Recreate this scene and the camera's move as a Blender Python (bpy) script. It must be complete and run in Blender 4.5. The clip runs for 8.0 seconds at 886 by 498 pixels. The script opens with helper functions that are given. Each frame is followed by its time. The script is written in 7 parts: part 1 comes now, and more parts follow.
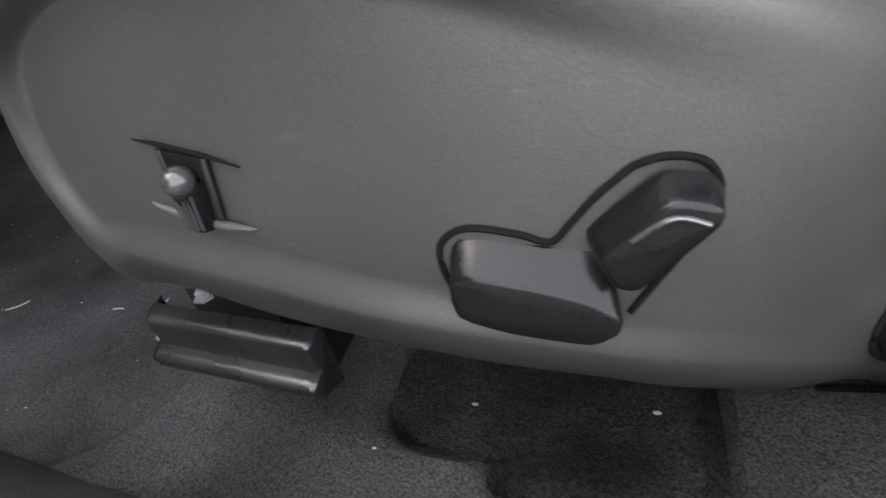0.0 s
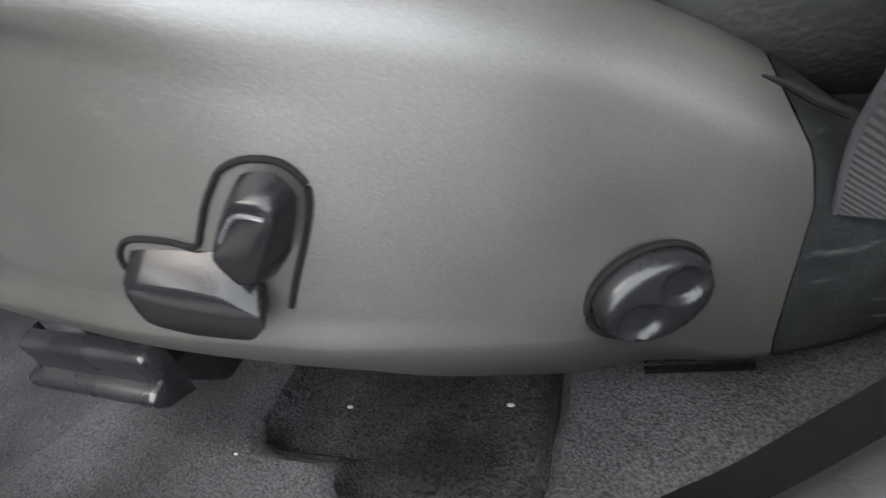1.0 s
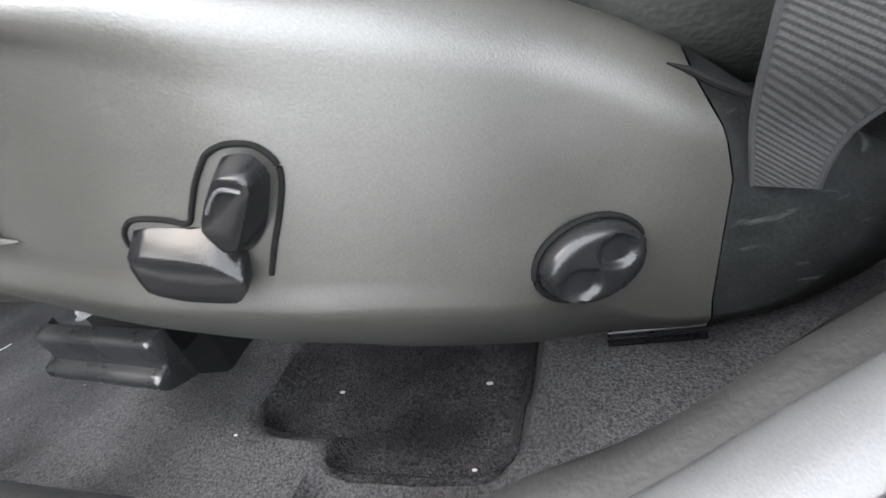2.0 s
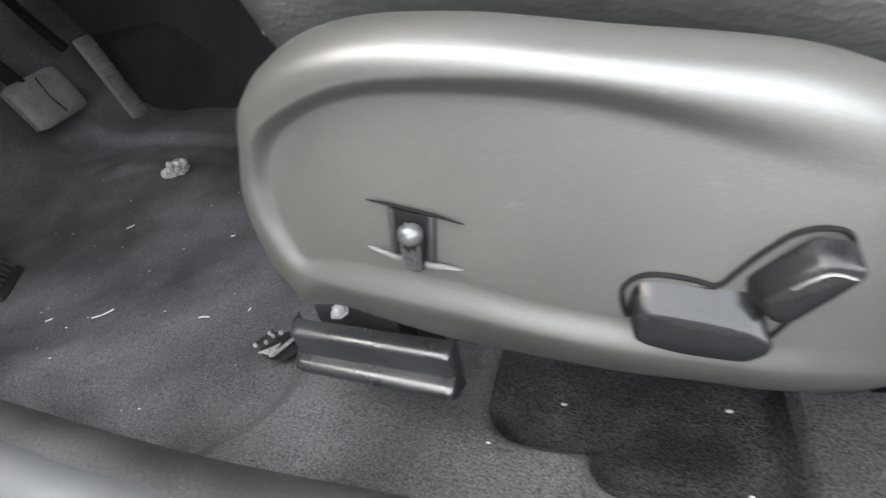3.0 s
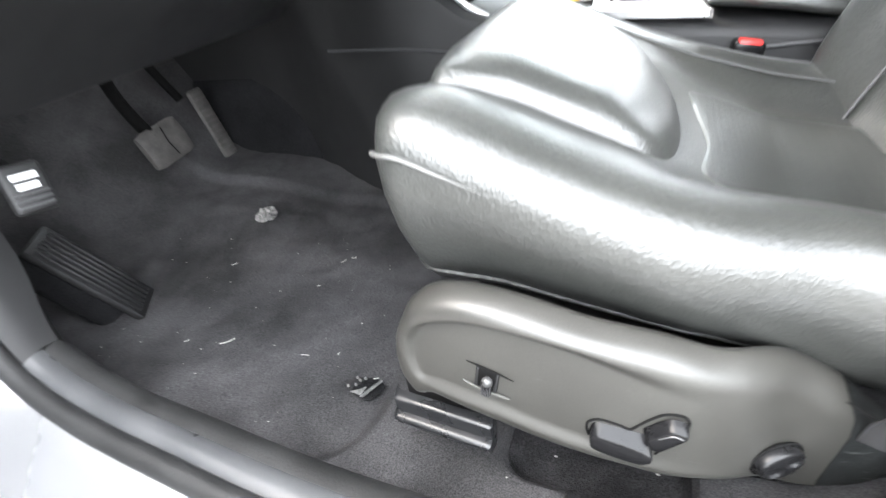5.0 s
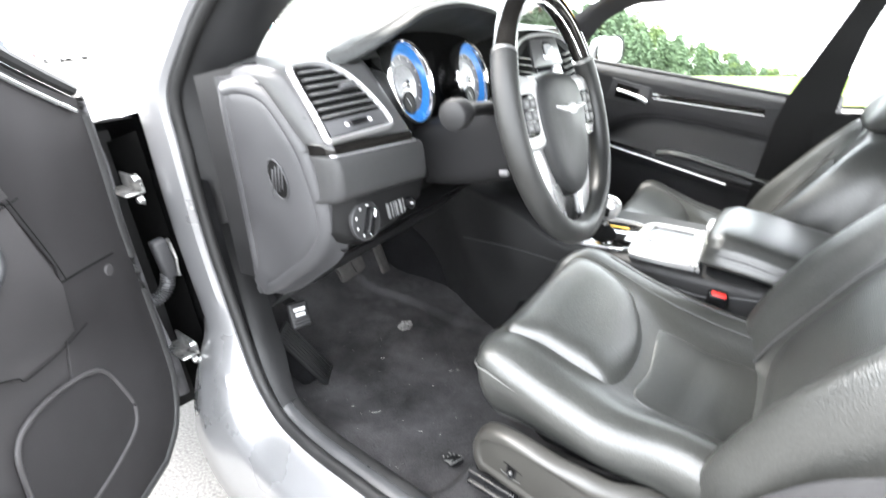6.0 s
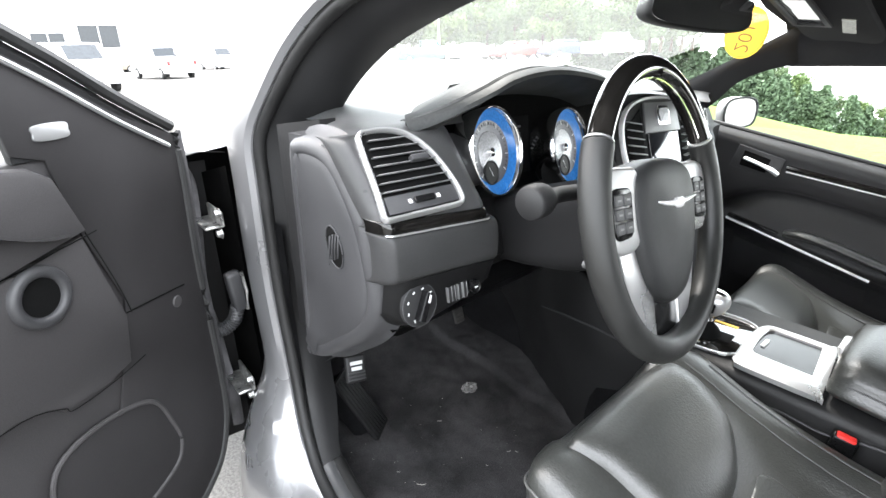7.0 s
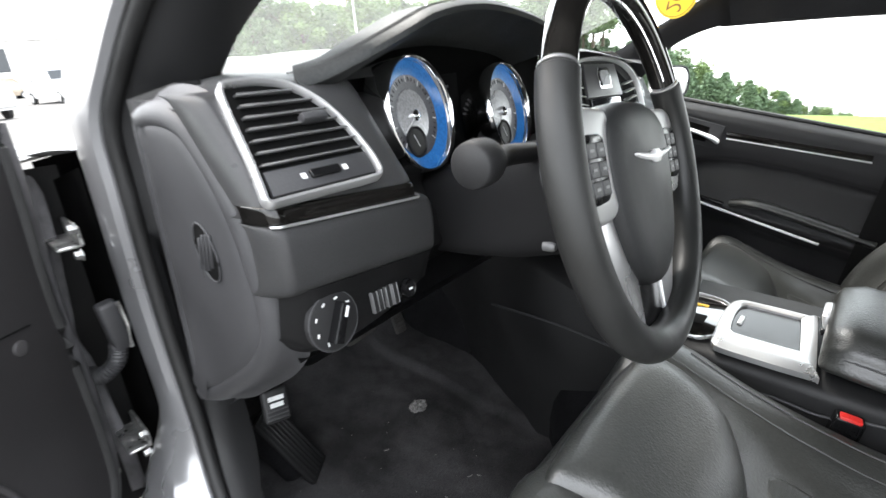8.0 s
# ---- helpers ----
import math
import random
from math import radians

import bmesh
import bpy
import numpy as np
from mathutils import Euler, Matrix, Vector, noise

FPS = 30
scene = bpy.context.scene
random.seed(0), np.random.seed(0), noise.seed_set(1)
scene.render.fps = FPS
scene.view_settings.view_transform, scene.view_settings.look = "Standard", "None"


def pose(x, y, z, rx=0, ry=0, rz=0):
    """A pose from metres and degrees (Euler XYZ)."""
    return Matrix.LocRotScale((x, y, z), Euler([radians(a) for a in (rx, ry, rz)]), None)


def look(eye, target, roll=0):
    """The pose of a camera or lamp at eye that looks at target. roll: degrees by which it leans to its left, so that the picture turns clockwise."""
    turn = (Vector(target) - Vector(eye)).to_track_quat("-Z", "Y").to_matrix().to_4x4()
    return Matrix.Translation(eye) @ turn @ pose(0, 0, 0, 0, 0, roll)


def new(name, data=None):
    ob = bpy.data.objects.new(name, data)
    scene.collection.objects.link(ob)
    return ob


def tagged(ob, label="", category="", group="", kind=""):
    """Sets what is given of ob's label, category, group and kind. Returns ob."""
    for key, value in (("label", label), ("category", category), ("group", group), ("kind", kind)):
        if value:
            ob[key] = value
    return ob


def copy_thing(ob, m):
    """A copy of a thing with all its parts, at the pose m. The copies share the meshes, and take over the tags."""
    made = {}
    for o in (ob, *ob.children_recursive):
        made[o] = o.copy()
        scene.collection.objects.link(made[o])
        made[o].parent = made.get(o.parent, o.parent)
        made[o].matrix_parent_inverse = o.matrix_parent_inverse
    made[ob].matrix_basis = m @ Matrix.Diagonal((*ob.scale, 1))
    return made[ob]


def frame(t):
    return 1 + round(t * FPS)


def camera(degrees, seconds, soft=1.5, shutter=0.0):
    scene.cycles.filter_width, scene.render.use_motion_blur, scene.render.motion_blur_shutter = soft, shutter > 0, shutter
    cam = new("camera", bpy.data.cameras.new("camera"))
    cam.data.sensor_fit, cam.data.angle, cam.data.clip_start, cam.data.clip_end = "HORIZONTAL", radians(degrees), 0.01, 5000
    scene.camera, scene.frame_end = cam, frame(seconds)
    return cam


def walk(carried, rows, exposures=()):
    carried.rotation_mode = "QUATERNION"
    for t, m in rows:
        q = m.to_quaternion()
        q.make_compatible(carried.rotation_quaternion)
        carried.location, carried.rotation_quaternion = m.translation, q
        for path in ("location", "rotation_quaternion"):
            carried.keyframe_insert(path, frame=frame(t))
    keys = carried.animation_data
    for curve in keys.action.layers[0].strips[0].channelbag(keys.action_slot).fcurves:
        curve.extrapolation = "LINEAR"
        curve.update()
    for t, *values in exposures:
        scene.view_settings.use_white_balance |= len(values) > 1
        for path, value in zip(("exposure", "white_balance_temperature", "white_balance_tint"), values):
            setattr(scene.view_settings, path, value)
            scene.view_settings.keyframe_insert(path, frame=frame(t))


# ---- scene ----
cam = camera(80.0, 8.0, soft=1.5, shutter=0.3)
PATH = [
    (0, (0.0160, 0.0204, 0.5183), (-0.5973, 1.4152, -0.4399), -14.22),
    (0.5, (0.0563, 0.0204, 0.5090), (-0.5898, 1.4249, -0.4129), -16.80),
    (1, (0.1024, 0.0371, 0.4979), (-0.6034, 1.4224, -0.4091), -20.05),
    (1.2, (0.1142, 0.0414, 0.4896), (-0.6109, 1.4141, -0.4213), -21.86),
    (2.3, (0.1224, -0.0117, 0.5013), (-0.5957, 1.4024, -0.3501), -21.72),
    (2.5, (0.0875, -0.0297, 0.5241), (-0.5686, 1.3884, -0.3695), -19.98),
    (3, (-0.0258, -0.0179, 0.5619), (-0.6257, 1.3766, -0.4052), -14.11),
    (3.5, (-0.0729, -0.0159, 0.5635), (-0.6405, 1.3886, -0.4087), -9.10),
    (4, (-0.0828, -0.0085, 0.5603), (-0.6354, 1.3938, -0.4235), -7.40),
    (4.2, (-0.0841, -0.0117, 0.5603), (-0.6337, 1.3999, -0.4119), -7.16),
    (5.3, (0.0518, -0.2012, 0.8576), (-0.6685, 1.1447, -0.0962), -9.44),
    (5.5, (0.0908, -0.2704, 0.9317), (-0.6928, 1.0590, 0.0049), -8.77),
    (6, (0.1959, -0.3847, 1.1099), (-0.7833, 0.9316, 0.3691), -5.67),
    (6.5, (0.1904, -0.3423, 1.1597), (-0.9782, 0.8748, 0.5329), -2.23),
    (7, (0.1613, -0.2721, 1.1513), (-1.0800, 0.8631, 0.5105), -2.17),
    (7.5, (0.1560, -0.2325, 1.1418), (-1.0756, 0.9094, 0.4940), -5.44),
    (8, (0.0618, -0.1564, 1.0752), (-1.0313, 1.1249, 0.4401), -4.97),
]
EXPOSURES = [(0.0, 2.85), (0.5, 3.22), (1.0, 3.6), (1.2, 3.7), (2.3, 4.05), (2.5, 4.1), (3.5, 4.03), (4.2, 4.03), (5.3, 4.35), (5.5, 4.3), (6.0, 3.95), (6.5, 3.6), (7.0, 3.15), (7.5, 2.87), (8.0, 2.65)]
walk(cam, [(t, look(eye, target, roll)) for t, eye, target, roll in PATH], EXPOSURES)

# ---- daylight: bright thin overcast ----
world = bpy.data.worlds.new("overcast_sky")
scene.world = world
world.use_nodes = True
wn = world.node_tree.nodes
sky = wn.new("ShaderNodeTexSky")
sky.sky_type = "NISHITA"
sky.sun_disc = False
sky.sun_elevation, sky.sun_rotation = radians(55), radians(235)
sky.air_density, sky.dust_density = 1.0, 4.0
veil = wn.new("ShaderNodeMix")
veil.data_type = "RGBA"
veil.inputs[0].default_value = 0.75
veil.inputs[7].default_value = (7.6, 7.8, 8.0, 1)
world.node_tree.links.new(sky.outputs[0], veil.inputs[6])
world.node_tree.links.new(veil.outputs[2], wn["Background"].inputs[0])
wn["Background"].inputs[1].default_value = 0.15
sun = new("sun", bpy.data.lights.new("sun", "SUN"))
sun.data.energy, sun.data.angle, sun.data.color = 1.5, radians(12), (1.0, 0.96, 0.9)
sun.matrix_world = look((0, 0, 0), (0.47, -0.33, -0.82))

# ---- materials ----
def surface(name, color, rough=0.5, metal=0.0, scale=300.0, bump=0.2, vary=0.25, stain=0.15, stain_scale=9.0, coat=0.0, spec=0.5, rough_vary=0.12, tint=None):
    """A procedural surface: fine grain in relief and colour, and larger uneven wear."""
    m = bpy.data.materials.new(name)
    m.use_nodes = True
    nt, nd = m.node_tree, m.node_tree.nodes
    p = nd["Principled BSDF"]
    co = nd.new("ShaderNodeTexCoord").outputs["Object"]

    def noise_at(s, detail=4.0):
        n = nd.new("ShaderNodeTexNoise")
        n.inputs["Scale"].default_value, n.inputs["Detail"].default_value = s, detail
        nt.links.new(co, n.inputs["Vector"])
        return n.outputs["Fac"]

    fine, coarse = noise_at(scale), noise_at(stain_scale, 5.0)
    ramp = nd.new("ShaderNodeMapRange")
    ramp.inputs[1].default_value, ramp.inputs[2].default_value = 0.3, 0.7
    ramp.inputs[3].default_value, ramp.inputs[4].default_value = 1 - vary, 1 + vary
    nt.links.new(fine, ramp.inputs[0])
    ramp2 = nd.new("ShaderNodeMapRange")
    ramp2.inputs[1].default_value, ramp2.inputs[2].default_value = 0.35, 0.65
    ramp2.inputs[3].default_value, ramp2.inputs[4].default_value = 1 - stain, 1 + stain
    nt.links.new(coarse, ramp2.inputs[0])
    mul = nd.new("ShaderNodeMath")
    mul.operation = "MULTIPLY"
    nt.links.new(ramp.outputs[0], mul.inputs[0])
    nt.links.new(ramp2.outputs[0], mul.inputs[1])
    base = nd.new("ShaderNodeVectorMath")
    base.operation = "SCALE"
    base.inputs[0].default_value = color
    nt.links.new(mul.outputs[0], base.inputs["Scale"])
    nt.links.new(base.outputs[0], p.inputs["Base Color"])
    rr = nd.new("ShaderNodeMapRange")
    rr.inputs[1].default_value, rr.inputs[2].default_value = 0.3, 0.7
    rr.inputs[3].default_value, rr.inputs[4].default_value = max(0.02, rough - rough_vary), min(1, rough + rough_vary)
    nt.links.new(coarse, rr.inputs[0])
    nt.links.new(rr.outputs[0], p.inputs["Roughness"])
    p.inputs["Metallic"].default_value, p.inputs["Coat Weight"].default_value = metal, coat
    p.inputs["Specular IOR Level"].default_value = spec
    if bump:
        b = nd.new("ShaderNodeBump")
        b.inputs["Strength"].default_value, b.inputs["Distance"].default_value = bump, 0.6 / scale
        nt.links.new(fine, b.inputs["Height"])
        nt.links.new(b.outputs[0], p.inputs["Normal"])
    return m


def cellular(m, scale, strength, dist, feature="F1", randomness=1.0):
    """Adds a cell relief (leather grain, perforation) on top of what a surface has."""
    nt, nd = m.node_tree, m.node_tree.nodes
    v = nd.new("ShaderNodeTexVoronoi")
    v.feature = feature
    v.inputs["Scale"].default_value, v.inputs["Randomness"].default_value = scale, randomness
    nt.links.new(nd["Texture Coordinate"].outputs["Object"], v.inputs["Vector"])
    b = nd.new("ShaderNodeBump")
    b.inputs["Strength"].default_value, b.inputs["Distance"].default_value = strength, dist
    nt.links.new(v.outputs["Distance"], b.inputs["Height"])
    p = nd["Principled BSDF"]
    if p.inputs["Normal"].links:
        nt.links.new(p.inputs["Normal"].links[0].from_socket, b.inputs["Normal"])
    nt.links.new(b.outputs[0], p.inputs["Normal"])
    return m


def glow(m, color, strength):
    p = m.node_tree.nodes["Principled BSDF"]
    p.inputs["Emission Color"].default_value, p.inputs["Emission Strength"].default_value = (*color, 1), strength
    return m


def weave(m, scale, strength):
    nt, nd = m.node_tree, m.node_tree.nodes
    w = nd.new("ShaderNodeTexWave")
    w.inputs["Scale"].default_value, w.inputs["Distortion"].default_value = scale, 0.4
    w.bands_direction = "DIAGONAL"
    nt.links.new(nd["Texture Coordinate"].outputs["Object"], w.inputs["Vector"])
    b = nd.new("ShaderNodeBump")
    b.inputs["Strength"].default_value, b.inputs["Distance"].default_value = strength, 0.001
    nt.links.new(w.outputs["Fac"], b.inputs["Height"])
    nt.links.new(b.outputs[0], nd["Principled BSDF"].inputs["Normal"])
    return m


def clear_glass(name, tint=(0.93, 0.97, 0.95), share=0.05):
    m = bpy.data.materials.new(name)
    m.use_nodes = True
    nt, nd = m.node_tree, m.node_tree.nodes
    nd.remove(nd["Principled BSDF"])
    t, g, mix = nd.new("ShaderNodeBsdfTransparent"), nd.new("ShaderNodeBsdfGlossy"), nd.new("ShaderNodeMixShader")
    t.inputs[0].default_value, g.inputs["Roughness"].default_value = (*tint, 1), 0.02
    mix.inputs[0].default_value = share
    nt.links.new(t.outputs[0], mix.inputs[1])
    nt.links.new(g.outputs[0], mix.inputs[2])
    nt.links.new(mix.outputs[0], nd["Material Output"].inputs[0])
    return m


M_SHIELD = surface("shield_plastic", (0.0255, 0.0247, 0.0220), 0.42, spec=0.75, rough_vary=0.05, scale=1400, bump=0.22, vary=0.3, stain=0.12, stain_scale=14)


def scuffed(m, scale, low, high, gain, rough):
    """Sparse pale scuffs over a surface: a stretched noise past a threshold."""
    nt, nd = m.node_tree, m.node_tree.nodes
    p = nd["Principled BSDF"]
    place = nd.new("ShaderNodeMapping")
    place.inputs["Scale"].default_value, place.inputs["Rotation"].default_value = (1.0, 1.0, 3.5), (0, 0.5, 0)
    nt.links.new(nd["Texture Coordinate"].outputs["Object"], place.inputs["Vector"])
    n = nd.new("ShaderNodeTexNoise")
    n.inputs["Scale"].default_value, n.inputs["Detail"].default_value, n.inputs["Distortion"].default_value = scale, 8.0, 1.2
    nt.links.new(place.outputs[0], n.inputs["Vector"])
    mask = nd.new("ShaderNodeMapRange")
    mask.inputs[1].default_value, mask.inputs[2].default_value = low, high
    nt.links.new(n.outputs["Fac"], mask.inputs[0])
    for socket, value in ((p.inputs["Base Color"], gain), (p.inputs["Roughness"], rough)):
        mix = nd.new("ShaderNodeMix")
        if socket.name == "Base Color":
            mix.data_type = "RGBA"
            mix.inputs[7].default_value = (*value, 1)
            nt.links.new(socket.links[0].from_socket, mix.inputs[6])
            out = mix.outputs[2]
        else:
            mix.inputs[3].default_value = value
            nt.links.new(socket.links[0].from_socket, mix.inputs[2])
            out = mix.outputs[0]
        nt.links.new(mask.outputs[0], mix.inputs[0])
        nt.links.new(out, socket)
    return m


scuffed(M_SHIELD, 70.0, 0.70, 0.84, (0.060, 0.060, 0.057), 0.55)
# shield plastic with shade put into its dark base; stains and scuffs on top
M_SHIELD_SHADED_DIRTY = surface("shaded_soiled_plastic", (0.0065, 0.0072, 0.0072), 0.7, spec=0.14, scale=700, bump=0.3, vary=0.35, stain=0.4, stain_scale=40)
scuffed(M_SHIELD_SHADED_DIRTY, 45.0, 0.62, 0.78, (0.045, 0.050, 0.047), 0.75)
M_WORN = surface("worn_plastic_edge", (0.060, 0.060, 0.055), 0.4, scale=900, bump=0.15, vary=0.2)
M_GLOSSBLACK = surface("switch_plastic", (0.0060, 0.0060, 0.0064), 0.19, spec=0.20, scale=900, bump=0.05, vary=0.15, stain=0.1, stain_scale=60, rough_vary=0.03)
# paler, glossier than the caps: carries the highlight on their creases
M_CREASE_LIGHT = surface("crease_highlight_plastic", (0.035, 0.035, 0.036), 0.14, spec=0.9, scale=900, bump=0.0)
M_FOOT = surface("matt_black_trim", (0.0080, 0.0080, 0.0082), 0.8, spec=0.12, scale=900, bump=0.3, vary=0.2, stain=0.15, stain_scale=20)
M_KNOB = surface("knob_plastic", (0.0070, 0.0070, 0.0074), 0.30, spec=0.28, rough_vary=0.04, scale=900, bump=0.12, vary=0.2, stain=0.1, stain_scale=60)
M_SCALE = surface("scale_print", (0.10, 0.10, 0.11), 0.35, metal=0.4, scale=900, bump=0.0)
M_TRIM = surface("dark_trim_plastic", (0.032, 0.032, 0.034), 0.5, scale=1100, bump=0.3, vary=0.2, stain=0.1, stain_scale=8)
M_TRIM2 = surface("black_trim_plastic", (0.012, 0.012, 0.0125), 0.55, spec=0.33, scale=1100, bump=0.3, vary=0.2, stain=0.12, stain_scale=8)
M_LEAFTRIM = surface("matt_door_leaf", (0.0144, 0.0132, 0.0138), 0.65, spec=0.4, scale=900, bump=0.35, vary=0.2, stain=0.1, stain_scale=6)
M_DOORTRIM = surface("door_trim_plastic", (0.0338, 0.0317, 0.0324), 0.6, scale=900, bump=0.35, vary=0.22, stain=0.12, stain_scale=6)
M_FASCIA = surface("fascia_plastic", (0.0806, 0.0806, 0.0819), 0.38, scale=1200, bump=0.12, vary=0.12, stain=0.08, stain_scale=9)
M_DASHTRIM = surface("dash_trim_plastic", (0.0575, 0.0575, 0.0586), 0.48, scale=1100, bump=0.3, vary=0.2, stain=0.1, stain_scale=8)
M_SHINY = surface("polished_black_plastic", (0.03, 0.03, 0.03), 0.14, scale=900, bump=0.05)
M_DASHTOP = cellular(surface("dash_skin", (0.125, 0.126, 0.128), 0.42, scale=800, bump=0.2, vary=0.15, stain=0.1, stain_scale=6), 420, 0.25, 0.0006)
M_LEATHER = cellular(surface("black_leather", (0.029, 0.0300, 0.0282), 0.34, spec=0.75, rough_vary=0.03, scale=260, bump=0.15, vary=0.2, stain=0.10, stain_scale=10), 380, 0.35, 0.0007)
M_HOOD = cellular(surface("hood_skin", (0.0240, 0.0255, 0.0255), 0.62, spec=0.22, scale=260, bump=0.15, vary=0.2, stain=0.12, stain_scale=10), 380, 0.3, 0.0006)
M_PERF = cellular(surface("perforated_leather", (0.021, 0.0220, 0.0207), 0.36, spec=0.65, rough_vary=0.03, scale=260, bump=0.15, vary=0.2, stain=0.10, stain_scale=10), 430, 0.35, 0.0012, randomness=0.3)
M_RIM = cellular(surface("smooth_rim_leather", (0.016, 0.0163, 0.0158), 0.42, spec=0.36, scale=1500, bump=0.12, vary=0.12, stain=0.08, stain_scale=20), 1500, 0.10, 0.0002)
M_SATINGREY = surface("satin_grey_plastic", (0.135, 0.135, 0.137), 0.38, metal=0.25, scale=1400, bump=0.06, vary=0.06, stain=0.06, stain_scale=10)
M_PIPING = surface("grey_piping", (0.085, 0.085, 0.082), 0.5, scale=900, bump=0.2)
M_THREAD = surface("seam_thread", (0.05, 0.05, 0.05), 0.6, scale=2500, bump=0.5)
M_CARPET = cellular(surface("carpet", (0.043, 0.042, 0.0435), 0.98, scale=700, bump=0.8, vary=0.6, stain=0.38, stain_scale=8, spec=0.1, rough_vary=0.02), 900, 0.5, 0.0012)
# darker carpet copy: footwell shade in its colour; also the hook's worn patch
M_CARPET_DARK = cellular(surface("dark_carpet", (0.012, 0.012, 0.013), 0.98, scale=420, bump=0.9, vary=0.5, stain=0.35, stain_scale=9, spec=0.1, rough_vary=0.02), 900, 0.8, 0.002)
M_UNDERLAY = cellular(surface("black_felt", (0.020, 0.0195, 0.0205), 0.98, scale=520, bump=1.0, vary=0.7, stain=0.5, stain_scale=25, spec=0.1, rough_vary=0.02), 750, 0.8, 0.0016)
M_SILL = cellular(surface("sill_plastic", (0.055, 0.056, 0.058), 0.36, scale=1600, bump=0.12, vary=0.12, stain=0.15, stain_scale=14), 1500, 0.10, 0.0003)
M_RUBBER = surface("rubber_seal", (0.012, 0.012, 0.012), 0.6, scale=400, bump=0.25, vary=0.2, stain=0.25, stain_scale=20)
M_PAINT = surface("silver_paint", (0.29, 0.29, 0.297), 0.32, metal=0.55, scale=2200, bump=0.03, vary=0.06, stain=0.05, coat=0.6, stain_scale=4)
M_STEEL = surface("zinc_steel", (0.48, 0.48, 0.47), 0.35, metal=0.9, scale=300, bump=0.2, vary=0.25, stain=0.35, stain_scale=50)
M_RAIL = surface("rail_cover_plastic", (0.011, 0.0112, 0.0118), 0.30, scale=900, bump=0.15, vary=0.1, stain=0.05, stain_scale=30)
M_CHROME = surface("chrome", (0.80, 0.80, 0.80), 0.10, metal=1.0, scale=300, bump=0.0, vary=0.02, stain=0.04, rough_vary=0.04)
M_SATIN = surface("satin_silver", (0.52, 0.52, 0.52), 0.34, metal=0.75, scale=1500, bump=0.05, vary=0.05, stain=0.06)
M_BRIGHT = surface("brushed_chrome", (0.85, 0.85, 0.85), 0.45, metal=0.35, scale=1500, bump=0.03, vary=0.04, stain=0.05)
M_WOOD = surface("black_gloss_veneer", (0.012, 0.011, 0.010), 0.08, scale=60, bump=0.0, vary=0.4, stain=0.3, coat=1.0, rough_vary=0.03)
M_LID = surface("gloss_black_lid", (0.010, 0.010, 0.010), 0.16, scale=400, bump=0.0, vary=0.3, spec=0.35)
# darker than the other black trim: the gauge hood's shade is in the colour
M_COLUMN = surface("shaded_column_plastic", (0.0085, 0.0085, 0.009), 0.62, spec=0.2, scale=1100, bump=0.3, vary=0.2, stain=0.12, stain_scale=8)
M_PAD = surface("airbag_skin", (0.020, 0.0205, 0.021), 0.52, spec=0.34, scale=900, bump=0.3, vary=0.2, stain=0.1, stain_scale=8)
# door edge paint, dulled and darkened in place of shade in the hinge gap
M_FLANGE = surface("shaded_edge_paint", (0.085, 0.083, 0.087), 0.65, spec=0.2, scale=900, bump=0.1, vary=0.2, stain=0.3, stain_scale=25)
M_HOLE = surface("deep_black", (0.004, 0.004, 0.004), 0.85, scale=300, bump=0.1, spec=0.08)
M_HEADLINER = surface("headliner_cloth", (0.045, 0.045, 0.047), 0.95, scale=1200, bump=0.4, vary=0.25, stain=0.1, spec=0.1)
M_WHITEMARK = surface("white_print", (0.6, 0.6, 0.6), 0.5, scale=900, bump=0.0)
M_RED = surface("red_button", (0.62, 0.03, 0.025), 0.35, scale=600, bump=0.05)
M_BLUE = glow(surface("blue_dial", (0.02, 0.11, 0.33), 0.25, scale=300, bump=0.0), (0.05, 0.28, 0.75), 0.03)
M_DIAL = surface("silver_dial", (0.42, 0.42, 0.43), 0.22, metal=0.25, scale=400, bump=0.0)
M_SCREEN = surface("screen_glass", (0.02, 0.022, 0.025), 0.06, scale=200, bump=0.0, coat=1.0)
M_BELT = weave(surface("belt_webbing", (0.036, 0.036, 0.037), 0.8, spec=0.2, scale=1500, bump=0.0, vary=0.35), 420, 0.25)
M_LINT = surface("pale_lint", (0.34, 0.33, 0.31), 0.9, scale=900, bump=0.2)
M_TORN = surface("torn_plastic", (0.12, 0.12, 0.117), 0.5, scale=700, bump=0.4, vary=0.4, stain=0.4, stain_scale=120)
M_CLUMP = surface("dried_dirt", (0.16, 0.155, 0.15), 0.95, scale=500, bump=0.6, vary=0.5, stain=0.4, stain_scale=80)
M_YELLOW = surface("yellow_sticker", (0.85, 0.52, 0.02), 0.5, scale=500, bump=0.0, vary=0.05)
M_GLASS = clear_glass("window_glass")
M_SCREENGLASS = clear_glass("dusty_windscreen_glass", (0.90, 0.94, 0.92), 0.07)
_nt = M_SCREENGLASS.node_tree
_dust, _add = _nt.nodes.new("ShaderNodeBsdfTranslucent"), _nt.nodes.new("ShaderNodeMixShader")
_dust.inputs[0].default_value = (0.85, 0.86, 0.85, 1)
_add.inputs[0].default_value = 0.055
_nt.links.new(_nt.nodes["Mix Shader"].outputs[0], _add.inputs[1])
_nt.links.new(_dust.outputs[0], _add.inputs[2])
_nt.links.new(_add.outputs[0], _nt.nodes["Material Output"].inputs[0])
M_AMBER = surface("amber_print", (0.20, 0.10, 0.01), 0.5, scale=500, bump=0.0)
